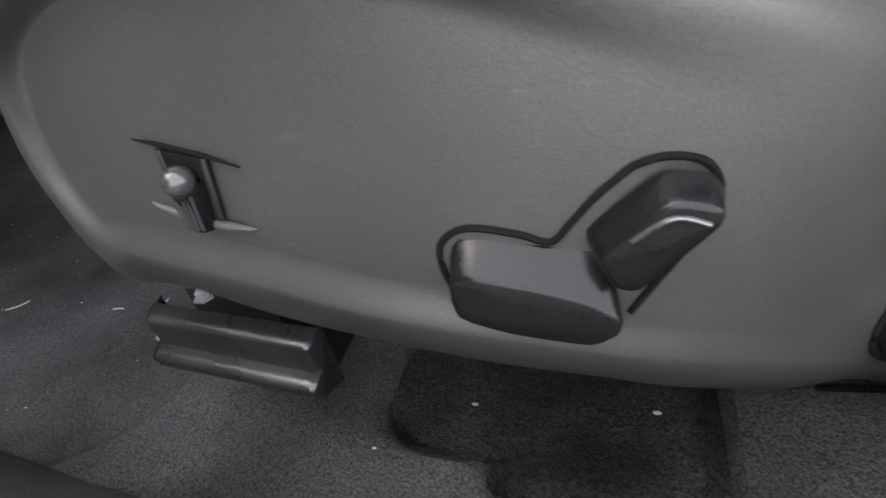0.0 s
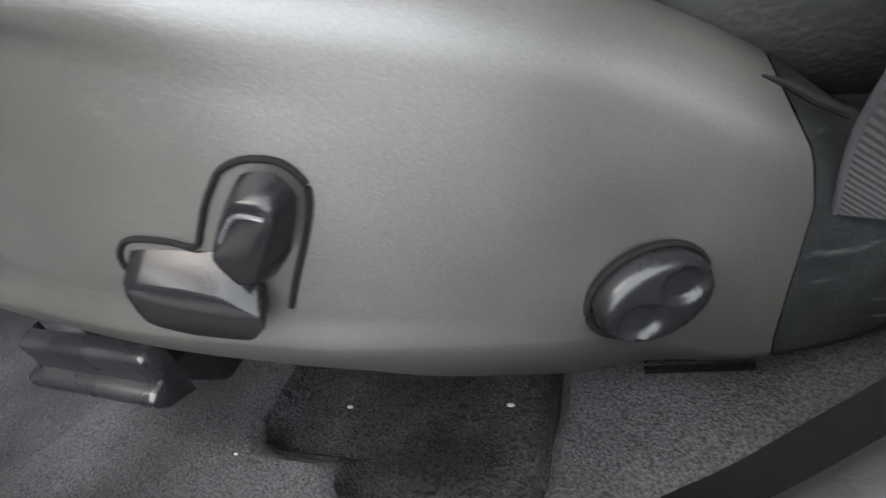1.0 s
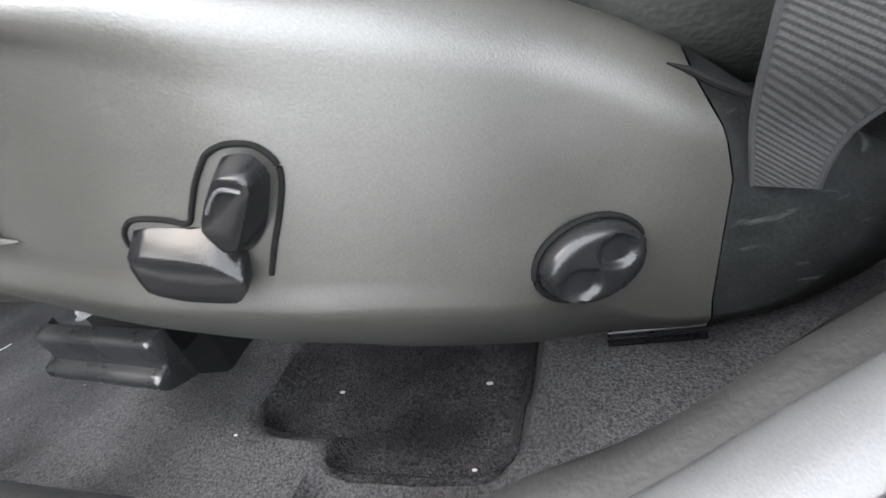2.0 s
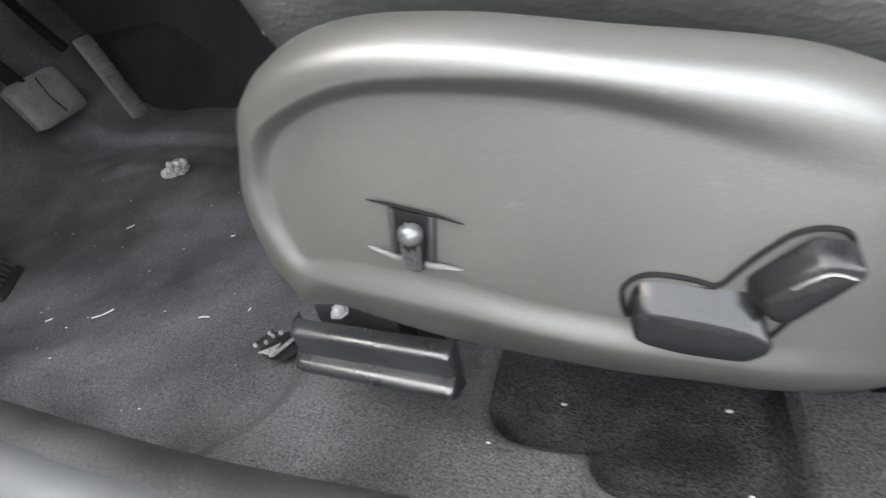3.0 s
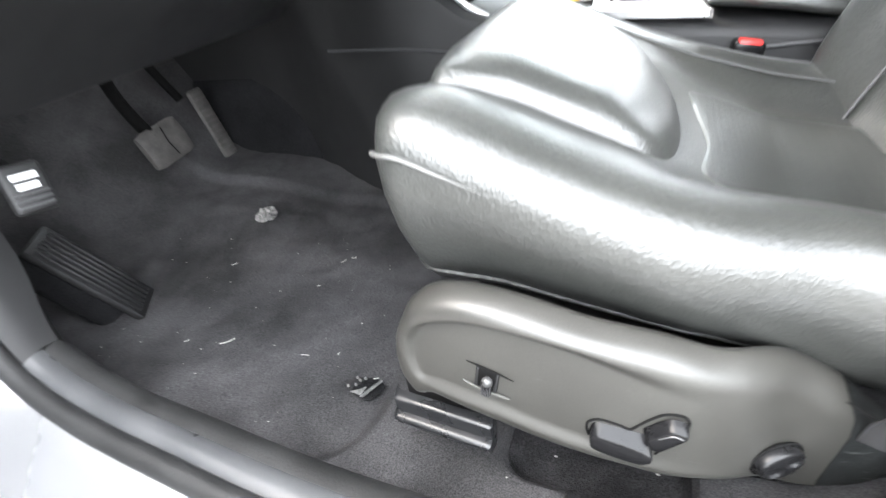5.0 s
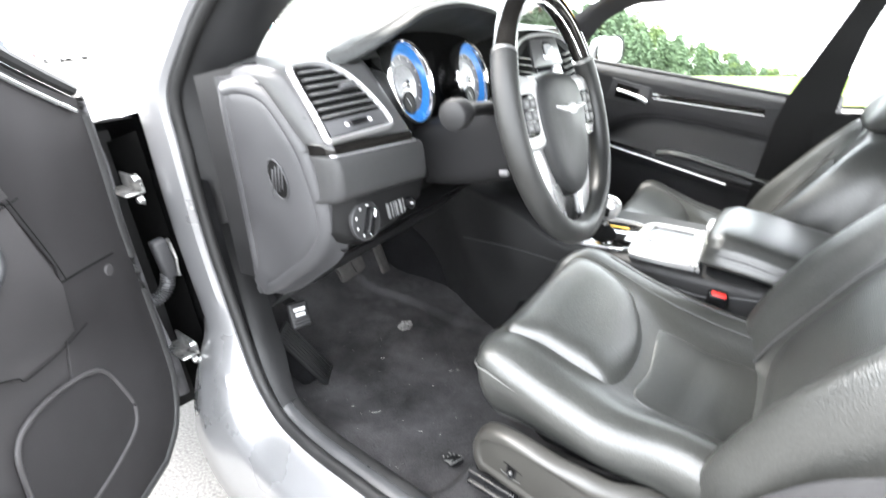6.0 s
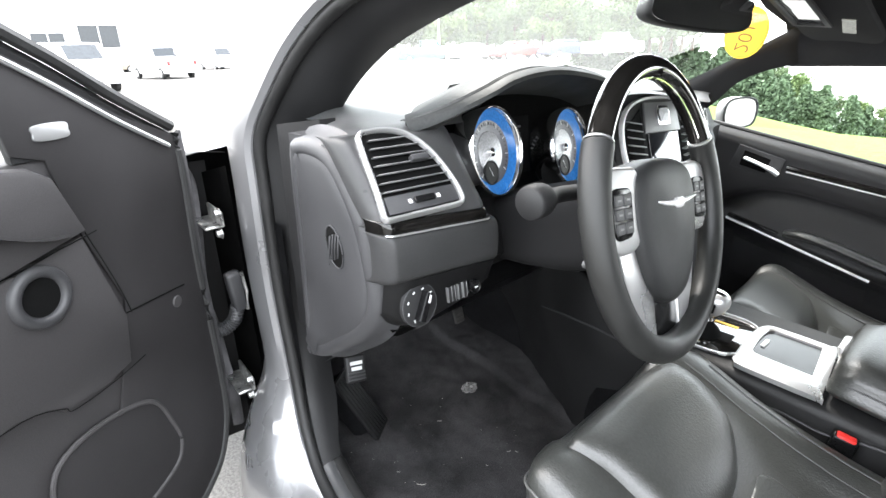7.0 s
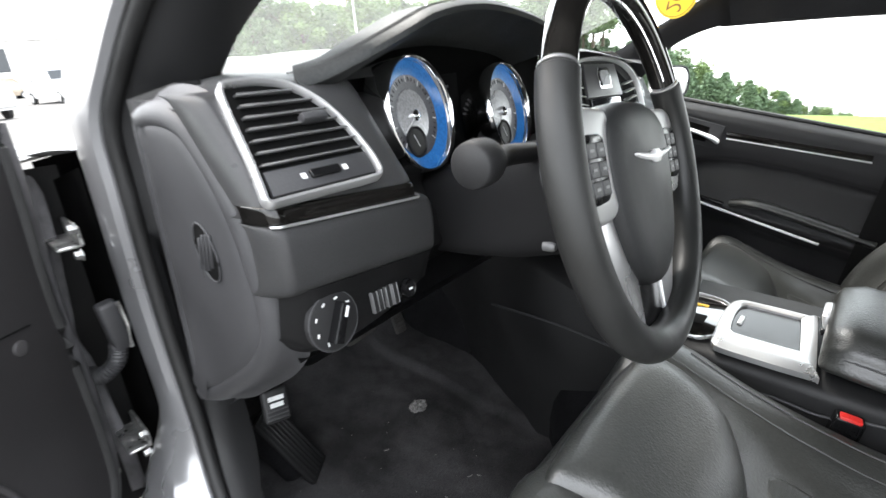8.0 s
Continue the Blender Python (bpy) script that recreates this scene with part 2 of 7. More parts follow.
M_MIRROR = surface("mirror_glass", (0.85, 0.87, 0.87), 0.02, metal=1.0, scale=100, bump=0.0, vary=0.01, stain=0.01, rough_vary=0.01)
M_LAMPLENS = surface("lamp_lens", (0.5, 0.5, 0.42), 0.3, scale=400, bump=0.1)


# ---- mesh tools ----
BASE = {}


def thing(name, at, label, category, group="", kind=""):
    """The Empty at a thing's base; its parts are built in world places."""
    ob = new(name)
    ob.empty_display_size = 0.05
    ob.location = at
    BASE[ob] = Vector(at)
    return tagged(ob, label, category, group, kind)


def part(name, bm, material, parent=None, label="", smooth=True, angle=40):
    """Links a bmesh, built in world places, as one mesh under a thing or part."""
    base = BASE.get(parent, Vector((0, 0, 0)))
    bmesh.ops.recalc_face_normals(bm, faces=bm.faces)
    bmesh.ops.translate(bm, vec=-base, verts=bm.verts)
    if smooth:
        for f in bm.faces:
            f.smooth = True
        for e in bm.edges:
            if len(e.link_faces) == 2 and e.calc_face_angle(0) > radians(angle):
                e.smooth = False
    me = bpy.data.meshes.new(name)
    bm.to_mesh(me)
    bm.free()
    me.materials.append(material)
    ob = new(name, me)
    if parent:
        ob.parent = parent
        BASE[ob] = base
    if label:
        ob["label"] = label
    return ob


def structure(name, bm, material, label, category, smooth=True):
    return tagged(part(name, bm, material, None, "", smooth), label, category, "", "structure")


def spline(points, n, closed=False):
    """n points along a smooth curve through a few control points."""
    pts = [Vector(p) for p in points]
    k = len(pts)
    spans = k if closed else k - 1
    out = []
    for i in range(n):
        u = i * spans / (n if closed else n - 1)
        j = min(int(u), spans - 1)
        f = u - j
        if closed:
            a, b, c, d = (pts[(j + q) % k] for q in (-1, 0, 1, 2))
        else:
            a, b, c, d = (pts[min(max(j + q, 0), k - 1)] for q in (-1, 0, 1, 2))
        out.append(0.5 * ((2 * b) + (c - a) * f + (2 * a - 5 * b + 4 * c - d) * f * f + (3 * b - a - 3 * c + d) * f ** 3))
    return out


def loft(rings, bm=None, closed=True, caps=(True, True)):
    """Skin over rings of equally many points."""
    bm = bm or bmesh.new()
    rows = [[bm.verts.new(p) for p in r] for r in rings]
    n = len(rows[0])
    for a, b in zip(rows, rows[1:]):
        for i in range(n if closed else n - 1):
            q = (a[i], a[(i + 1) % n], b[(i + 1) % n], b[i])
            if len(set(q)) == 4:
                bm.faces.new(q)
    if closed and caps[0]:
        bm.faces.new(rows[0])
    if closed and caps[1]:
        bm.faces.new(rows[-1])
    return bm


def tube(points, radius, seg=10, bm=None, flat=1.0, up=(0, 0, 1), closed=False):
    """A round or flattened rod along points; radius may be a list."""
    pts = [Vector(p) for p in points]
    rings = []
    for i, p in enumerate(pts):
        if closed:
            d = pts[(i + 1) % len(pts)] - pts[i - 1]
        else:
            d = pts[min(i + 1, len(pts) - 1)] - pts[max(i - 1, 0)]
        d.normalize()
        a = d.cross(Vector(up))
        if a.length < 1e-4:
            a = d.cross(Vector((1, 0, 0)))
        a.normalize()
        b = a.cross(d)
        r = radius[i] if isinstance(radius, (list, tuple)) else radius
        rings.append([p + r * (math.cos(t) * a + flat * math.sin(t) * b) for t in (2 * math.pi * k / seg for k in range(seg))])
    if closed:
        bm = bm or bmesh.new()
        rows = [[bm.verts.new(q) for q in r] for r in rings]
        for i in range(len(rows)):
            a, b = rows[i], rows[(i + 1) % len(rows)]
            for k in range(seg):
                bm.faces.new((a[k], a[(k + 1) % seg], b[(k + 1) % seg], b[k]))
        return bm
    return loft(rings, bm)


def box(size, m=None, bevel=0.0, seg=2, bm=None):
    """A bevelled block of that size round the pose m."""
    own = bmesh.new()
    bmesh.ops.create_cube(own, size=1, matrix=Matrix.Diagonal((*size, 1)))
    if bevel:
        bmesh.ops.bevel(own, geom=own.edges[:], offset=bevel, segments=seg, profile=0.5, affect="EDGES")
    own.transform(m or Matrix())
    return merge(own, bm)


def merge(own, bm):
    if bm is None:
        return own
    me = bpy.data.meshes.new("joined")
    own.to_mesh(me)
    own.free()
    bm.from_mesh(me)
    bpy.data.meshes.remove(me)
    return bm


def prism(outline, depth, m=None, bevel=0.0, seg=2, bm=None):
    """A slab: an outline in x, y, as thick as depth along z, with its rims rounded."""
    own = bmesh.new()
    f = own.faces.new([own.verts.new((p[0], p[1], 0)) for p in outline])
    top = bmesh.ops.extrude_face_region(own, geom=[f])
    bmesh.ops.translate(own, vec=(0, 0, depth), verts=[v for v in top["geom"] if isinstance(v, bmesh.types.BMVert)])
    bmesh.ops.recalc_face_normals(own, faces=own.faces)
    if bevel:
        rims = [e for e in own.edges if abs(e.verts[0].co.z - e.verts[1].co.z) < 1e-7]
        bmesh.ops.bevel(own, geom=rims, offset=bevel, segments=seg, profile=0.5, affect="EDGES")
    own.transform(m or Matrix())
    return merge(own, bm)


def ring(outer, inner, depth, m=None, bevel=0.0, bm=None):
    """A frame between two outlines in x, y with equally many points."""
    h = bevel
    rows = [[(*p, z) for p in o] for o, z in ((inner, 0), (inner, depth - h), ([(Vector(a) * 0.7 + Vector(b) * 0.3)[:2] for a, b in zip(inner, outer)], depth), ([(Vector(a) * 0.3 + Vector(b) * 0.7)[:2] for a, b in zip(inner, outer)], depth), (outer, depth - h), (outer, 0))]
    own = loft([[Vector(p) for p in r] for r in rows + rows[:1]], caps=(False, False))
    bmesh.ops.remove_doubles(own, verts=own.verts, dist=1e-6)
    own.transform(m or Matrix())
    return merge(own, bm)


def ellipse(rx, ry, n=32, cx=0.0, cy=0.0):
    return [(cx + rx * math.cos(2 * math.pi * k / n), cy + ry * math.sin(2 * math.pi * k / n)) for k in range(n)]


def lathe(profile, m=None, n=32, bm=None):
    """Turned about z from (radius, height) pairs."""
    rings = [[(r * math.cos(2 * math.pi * k / n), r * math.sin(2 * math.pi * k / n), z) for k in range(n)] for r, z in profile]
    own = loft([[Vector(p) for p in r] for r in rings])
    own.transform(m or Matrix())
    return merge(own, bm)


def sheet(fn, nu, nv, thick=0.0, bm=None):
    """A skin over fn(u, v), u and v from 0 to 1; with a back at that distance along the normal."""
    own = bmesh.new()
    rows = [[own.verts.new(fn(i / nu, j / nv)) for j in range(nv + 1)] for i in range(nu + 1)]
    for i in range(nu):
        for j in range(nv):
            own.faces.new((rows[i][j], rows[i + 1][j], rows[i + 1][j + 1], rows[i][j + 1]))
    if thick:
        bmesh.ops.solidify(own, geom=own.faces[:], thickness=thick)
    return merge(own, bm)


def frame_of(origin, x_axis, y_axis):
    """The pose whose x and y run along these world directions."""
    x = Vector(x_axis).normalized()
    z = x.cross(Vector(y_axis)).normalized()
    y = z.cross(x)
    return Matrix((( x.x, y.x, z.x, origin[0]), (x.y, y.y, z.y, origin[1]), (x.z, y.z, z.z, origin[2]), (0, 0, 0, 1)))


def smooth01(t):
    t = min(max(t, 0.0), 1.0)
    return t * t * (3 - 2 * t)

# ---- the car's shell ----
OPENING = [(0.36, 0.17, 0.62), (0.25, 0.12, 0.43), (0.135, 0.050, 0.392), (0.085, 0.025, 0.385), (0.03, 0.012, 0.381), (-0.19, 0.016, 0.38), (-0.37, 0.034, 0.38), (-0.50, 0.050, 0.382),
           (-0.60, 0.068, 0.40), (-0.665, 0.085, 0.46), (-0.70, 0.097, 0.56), (-0.72, 0.10, 0.75), (-0.712, 0.10, 0.93), (-0.70, 0.10, 1.02),
           (-0.65, 0.11, 1.085), (-0.57, 0.125, 1.16), (-0.47, 0.14, 1.215), (-0.30, 0.16, 1.265), (-0.05, 0.17, 1.30), (0.35, 0.17, 1.31)]
LOOP = spline(OPENING, 110)


def swept(profile_at, name, material, label, category, keep=(0, 110), path=LOOP):
    """A strip swept along the door opening; a profile point is (away from the opening, towards the inside)."""
    rings = []
    for i in range(*keep):
        p = path[i]
        d = (path[min(i + 1, len(path) - 1)] - path[max(i - 1, 0)]).normalized()
        away = Vector((-d.z, 0, d.x)).normalized()
        rings.append([p + a * away + Vector((0, b, 0)) for a, b in profile_at(i / (len(path) - 1), p)])
    return structure(name, loft(rings, closed=False), material, label, category)


def jamb_profile(u, p):
    k = smooth01((p.z - 0.40) / 0.2)
    low = [(0.004, 0.012), (0.002, -0.004), (0.012, -0.02), (0.020, -0.06), (0.032, -0.075), (0.05, -0.08), (0.10, -0.10), (0.17, -0.105), (0.22, -0.07), (0.23, 0.05)]
    post = [(0.004, 0.012), (0.002, -0.004), (0.010, -0.012), (0.035, -0.014), (0.075, -0.012), (0.10, -0.004), (0.125, 0.010), (0.135, 0.03), (0.15, 0.05), (0.16, 0.06)]
    return [(a * (1 - k) + c * k, b * (1 - k) + d * k) for (a, b), (c, d) in zip(low, post)]


swept(jamb_profile, "door_jamb", M_PAINT, "silver painted metal door jamb and rocker panel", "door jamb")
swept(lambda u, p: [(-0.002 + 0.011 * math.cos(t), 0.010 + 0.011 * math.sin(t)) for t in (k * math.pi / 5 for k in range(11))], "door_seal", M_RUBBER, "black rubber door seal round the door opening", "door seal")


def sill_profile(u, p):
    return [(0.006, 0.018), (-0.006, 0.021), (-0.0095, 0.028), (-0.0098, 0.036), (-0.0085, 0.042), (-0.004, 0.047), (0.03, 0.050)]


cut = 47
swept(sill_profile, "sill_trim", M_SILL, "grained dark plastic door sill trim", "sill trim", (22, cut))
swept(lambda u, p: [(a - 0.0015, b) for a, b in sill_profile(u, p)], "sill_trim_rear", M_SILL, "grained dark plastic pillar foot trim", "sill trim", (0, 23))
swept(lambda u, p: [(0.004, 0.0400), (-0.0058, 0.0435), (-0.0068, 0.052), (-0.004, 0.061), (0.004, 0.069), (0.03, 0.0795), (0.07, 0.0935), (0.118, 0.102)], "sill_inner_trim", M_RUBBER, "black inner face of the door sill", "sill trim", (0, cut))


def kick_profile(u, p):
    k = smooth01((u - 0.415) / 0.08)
    low = [(0.005, 0.018), (-0.0068, 0.022), (-0.0102, 0.032), (-0.0105, 0.045), (-0.004, 0.062), (0.03, 0.075), (0.07, 0.088), (0.115, 0.10)]
    high = [(0.006, 0.018), (-0.012, 0.022), (-0.018, 0.034), (-0.016, 0.055), (0.0, 0.09), (0.05, 0.10), (0.12, 0.105), (0.25, 0.11)]
    return [(a * (1 - k) + c * k, b * (1 - k) + d * k) for (a, b), (c, d) in zip(low, high)]


swept(kick_profile, "kick_panel_trim", M_TRIM2, "black plastic kick panel trim beside the footrest", "kick panel", (cut - 1, 66))
swept(lambda u, p: [(0.0, 0.012), (-0.025, 0.03), (-0.045, 0.06), (-0.05, 0.10), (-0.02, 0.13), (0.03, 0.12)], "pillar_trim", M_TRIM2, "black cloth-covered windscreen pillar trim", "pillar trim", (64, 110))


def rounded(x, y, cx, cy, hx, hy, r):
    """Distance to the edge of a rounded rectangle, negative inside."""
    a, b = abs(x - cx) - hx + r, abs(y - cy) - hy + r
    return math.hypot(max(a, 0), max(b, 0)) + min(max(a, b), 0) - r


def cut_out(x, y):
    """Distance to the edge of the dark opening cut in the carpet under the seat, negative inside."""
    return min(rounded(x, y, -0.028, 0.290, 0.086, 0.138, 0.035), rounded(x, y, 0.001, 0.262, 0.055, 0.130, 0.022))


def carpet(u, v):
    x, y = -1.22 + 1.95 * u, 0.10 + 1.42 * v
    z = 0.297 + 0.006 * noise.noise((x * 5, y * 5, 0.3)) + 0.0022 * noise.noise((x * 40, y * 40, 1.3))
    z += 0.40 * smooth01((-0.80 - x) / 0.42) ** 1.5
    well = rounded(x, y, -0.758, 0.385, 0.50, 0.262, 0.075)
    z += 0.014 * smooth01(well / 0.026 + 0.2)
    z -= 0.020 * smooth01(-cut_out(x, y) / 0.016)
    z -= 0.010 * smooth01((x + 0.050) / 0.006) * smooth01((0.140 - y) / 0.006) * smooth01((0.30 - x) / 0.1)
    z += 0.10 * smooth01((0.13 - y) / 0.05) * smooth01((-0.55 - x) / 0.2)
    z += 0.03 * smooth01((y - 0.42) / 0.15) * smooth01((-0.5 - x) / 0.3)
    return Vector((x, y, z))


structure("floor_carpet", sheet(carpet, 420, 300), M_CARPET, "dusty dark grey car floor carpet with lint", "floor")


def underlay(u, v):
    x, y = -0.112 + 0.168 * u, 0.134 + 0.29 * v
    return Vector((x, y, carpet((x + 1.22) / 1.95, (y - 0.10) / 1.42).z + 0.004 - 0.03 * smooth01(cut_out(x, y) / 0.004 + 1.6)))


structure("floor_underlay", sheet(underlay, 60, 80), M_UNDERLAY, "black felt underlay in the carpet opening under the seat", "floor")
def tunnel(u, v):
    x = -1.2 + 1.9 * u
    a = math.pi * v
    near = 0.575 + 0.20 * smooth01((-0.28 - x) / 0.25)
    return Vector((x, (near + 0.975) / 2 - (0.975 - near) / 2 * math.cos(a), 0.26 + 0.24 * max(math.sin(a), 0) ** 0.6))


structure("floor_tunnel", sheet(tunnel, 20, 16), M_CARPET_DARK, "carpeted transmission tunnel, coloured dark for shade", "floor")
structure("firewall", sheet(lambda u, v: Vector((-1.12 - 0.05 * v, 0.12 + 1.38 * u, 0.4 + (0.54 + 0.06 * smooth01(u * 4)) * v)), 12, 6, 0.01), M_CARPET_DARK, "firewall behind the pedals, coloured dark for shade", "wall")


# dark foot of the rear pillar trim, leaning in over the carpet
FOOT = spline([(0.050, 0.092, 0.352), (0.0754, 0.120, 0.342), (0.094, 0.140, 0.3295), (0.113, 0.155, 0.324), (0.1335, 0.166, 0.330), (0.170, 0.180, 0.350), (0.22, 0.19, 0.39), (0.28, 0.195, 0.44)], 40)
structure("pillar_foot", sheet(lambda u, v: FOOT[round(u * 39)] + Vector((0.012 * v, -0.055 * v, 0.004 * math.sin(math.pi * v) - 0.030 * v)), 39, 8, 0.004), M_FOOT, "black plastic foot of the rear pillar trim", "pillar trim")


def headliner(u, v):
    x, y = -0.27 + 2.2 * u, 0.14 + 1.27 * v
    return Vector((x, y, 1.225 + 0.045 * math.sin(math.pi * v) + 0.03 * smooth01(u * 3)))


structure("headliner_roof", sheet(headliner, 30, 24, 0.012), M_HEADLINER, "dark grey cloth headliner", "ceiling")


def roof(u, v):
    x, y = -0.30 + 2.3 * u, 0.11 + 1.34 * v
    return Vector((x, y, 1.275 + 0.05 * math.sin(math.pi * v) + 0.03 * smooth01(u * 3)))


structure("roof_panel", sheet(roof, 20, 16, 0.01), M_PAINT, "silver painted car roof", "roof")

# windscreen, with its far pillar and header
W_BL, W_BR, W_TL, W_TR = Vector((-1.02, 0.14, 1.055)), Vector((-0.88, 1.42, 0.985)), Vector((-0.30, 0.17, 1.250)), Vector((-0.28, 1.33, 1.190))


def screen(u, v):
    a, b = W_BL.lerp(W_BR, u), W_TL.lerp(W_TR, u)
    p = a.lerp(b, v)
    return p + Vector((-0.10 * math.sin(math.pi * u) * (1 - v * 0.5), 0, 0.02 * math.sin(math.pi * v)))


glass = structure("windscreen", sheet(screen, 16, 10), M_SCREENGLASS, "clear windscreen glass", "windscreen")
glass.visible_shadow = False


def far_pillar(u, v):
    k = round(u * 24)
    a = spline([(-0.70, 1.39, 0.96), (-0.545, 1.365, 1.030), (-0.404, 1.36, 1.101), (-0.290, 1.36, 1.162), (-0.262, 1.355, 1.178)], 25)[k]
    c = spline([(-0.60, 1.46, 0.885), (-0.490, 1.435, 0.957), (-0.420, 1.43, 1.026), (-0.345, 1.43, 1.062), (-0.275, 1.43, 1.0765)], 25)[k]
    return a.lerp(c, v) + Vector((0, -0.030 * math.sin(math.pi * v), 0.008 * math.sin(math.pi * v)))


structure("far_pillar_trim", sheet(far_pillar, 24, 8, -0.02), M_HEADLINER, "dark windscreen pillar trim of the passenger side", "pillar trim")


def far_rail(u, v):
    x = -0.300 + 1.9 * u
    drop = 0.05 * max(0.0, u - 0.1)
    rows = (Vector((x, 1.15, 1.262)), Vector((x, 1.27, 1.222)), Vector((x, 1.345, 1.182)), Vector((x, 1.40, 1.130)), Vector((x, 1.43, 1.0765 - drop)), Vector((x, 1.45, 1.07 - drop)))
    k = v * 5
    q = min(int(k), 4)
    return rows[q].lerp(rows[q + 1], k - q)


structure("far_roof_rail_trim", sheet(far_rail, 16, 15, -0.02), M_HEADLINER, "dark roof rail trim over the passenger door", "rail trim")
HEADER = spline([(-0.30, 0.17, 1.245), (-0.275, 0.60, 1.255), (-0.25, 0.97, 1.228), (-0.25, 1.10, 1.200), (-0.25, 1.24, 1.173), (-0.275, 1.36, 1.165)], 31)
structure("header_trim", sheet(lambda u, v: HEADER[round(u * 30)] + Vector((-0.02 + 0.17 * v, 0, 0.05 * v * v - 0.010 * math.sin(math.pi * v) + 0.004)), 30, 6, 0.012), M_HEADLINER, "dark header trim over the windscreen", "header trim")


# cabin behind, closed
def rear_wall(u, v):
    return Vector((1.62 - 0.25 * v, 0.12 + 1.33 * u, 0.3 + 0.62 * v))


structure("rear_bulkhead", sheet(rear_wall, 6, 6, 0.02), M_TRIM2, "dark panel behind the cabin", "wall")
rear_glass = structure("rear_window", sheet(lambda u, v: Vector((1.37 + 0.55 * v, 0.14 + 1.29 * u, 0.94 + 0.36 * v)), 6, 6), M_GLASS, "clear rear window glass", "window")
rear_glass.visible_shadow = False
# unseen pillar, set forward and flared low to block light from the shield's rear
structure("near_pillar", sheet(lambda u, v: Vector((0.30 + 0.20 * u + 0.12 * v - 0.060 * (1 - u) * smooth01((0.42 - v) / 0.25), 0.12 + 0.05 * v, 0.30 + 1.02 * v)), 8, 24, 0.06), M_TRIM, "dark grey plastic centre pillar, out of view, shading the driver seat's side", "pillar trim")
structure("rear_door_near", sheet(lambda u, v: Vector((0.56 + 0.95 * u, 0.06 + 0.03 * v, 0.22 + 0.66 * v)), 4, 6, 0.08), M_PAINT, "closed silver rear door", "door")
structure("rear_door_far", sheet(lambda u, v: Vector((0.19 + 1.42 * u, 1.48 - 0.03 * v, 0.3 + 0.45 * v)), 4, 6, 0.05), M_TRIM2, "closed rear passenger door, dark inner trim", "door")
structure("far_centre_pillar", sheet(lambda u, v: Vector((float(np.interp(v, (0, 0.57, 0.77, 1), (0.02, 0.10, 0.18, 0.27))) * (1 - u) + float(np.interp(v, (0, 0.57, 0.77, 1), (0.16, 0.235, 0.258, 0.33))) * u, 1.455 - 0.03 * v + 0.02 * u, 0.30 + 0.82 * v)), 5, 10, 0.03), M_TRIM2, "black centre pillar of the passenger side", "pillar trim")

# the rest of the body ahead of the cabin
def bonnet(u, v):
    x, y = -1.0 - 1.15 * u, 0.02 + 1.50 * v
    return Vector((x + 0.1 * (1 - u) * -math.sin(math.pi * v), y, 0.955 - 0.10 * u * u + 0.03 * math.sin(math.pi * v)))


structure("bonnet", sheet(bonnet, 16, 14, 0.01), M_PAINT, "silver bonnet of the car", "bonnet")
structure("front_fender", sheet(lambda u, v: Vector((-0.97 - 1.18 * u, 0.03 - 0.05 * math.sin(math.pi * v) - 0.04 * v, 0.95 - 0.1 * u * u - 0.70 * v)), 12, 10, 0.01), M_PAINT, "silver front fender", "fender")
# deep black sheet stands in for the shade inside the hinge pocket
structure("hinge_pillar_inner", sheet(lambda u, v: Vector((-0.86 - 0.13 * u, 0.105 - 0.005 * u, 0.30 + (0.655 - 0.03 * u) * v)), 4, 10, 0.01), M_HOLE, "door hinge pocket in the body, blacked for its shade", "hinge pocket")

# black instead of silver paint: the gap's shade is in the colour
structure("fender_return", sheet(lambda u, v: Vector((-0.985 - 0.012 * math.sin(math.pi * u), -0.055 + 0.165 * u, 0.27 + 0.68 * v)), 6, 12, -0.010), M_TRIM2, "return of the fender behind the door hinges, darkened for shade", "fender")
structure("hinge_gutter", sheet(lambda u, v: Vector((-0.885 - 0.18 * v - 0.03 * (1 - u), 0.015 + 0.105 * u, 0.962 + 0.012 * math.sin(math.pi * u) + 0.014 * u - 0.02 * v)), 10, 10, -0.012), M_RUBBER, "black rubber gutter seal over the door hinges", "seal")

structure("near_kick_wall", sheet(lambda u, v: Vector((-1.20 + 0.52 * u, 0.135 - 0.02 * u, 0.25 + 0.62 * v)), 6, 6, 0.02), M_CARPET_DARK, "carpeted side wall of the footwell, coloured dark for shade", "wall")
structure("far_kick_wall", sheet(lambda u, v: Vector((-1.30 + 1.0 * u, 1.545, 0.20 + (0.66 - 0.08 * u) * v)), 6, 6, 0.02), M_CARPET_DARK, "side wall of the passenger footwell, coloured dark for shade", "wall")
structure("cowl", sheet(lambda u, v: Vector((-0.98 - 0.18 * v, 0.25 + 1.15 * u, 1.05 - 0.10 * v)), 6, 4, 0.01), M_TRIM2, "black cowl panel under the windscreen", "cowl")

# ---- seats ----
def offset2(pts, d):
    """Moves a closed outline inwards."""
    out, n = [], len(pts)
    for i in range(n):
        t = pts[(i + 1) % n] - pts[i - 1]
        nrm = Vector((-t.y, t.x)).normalized()
        out.append(pts[i] + d * nrm)
    return out


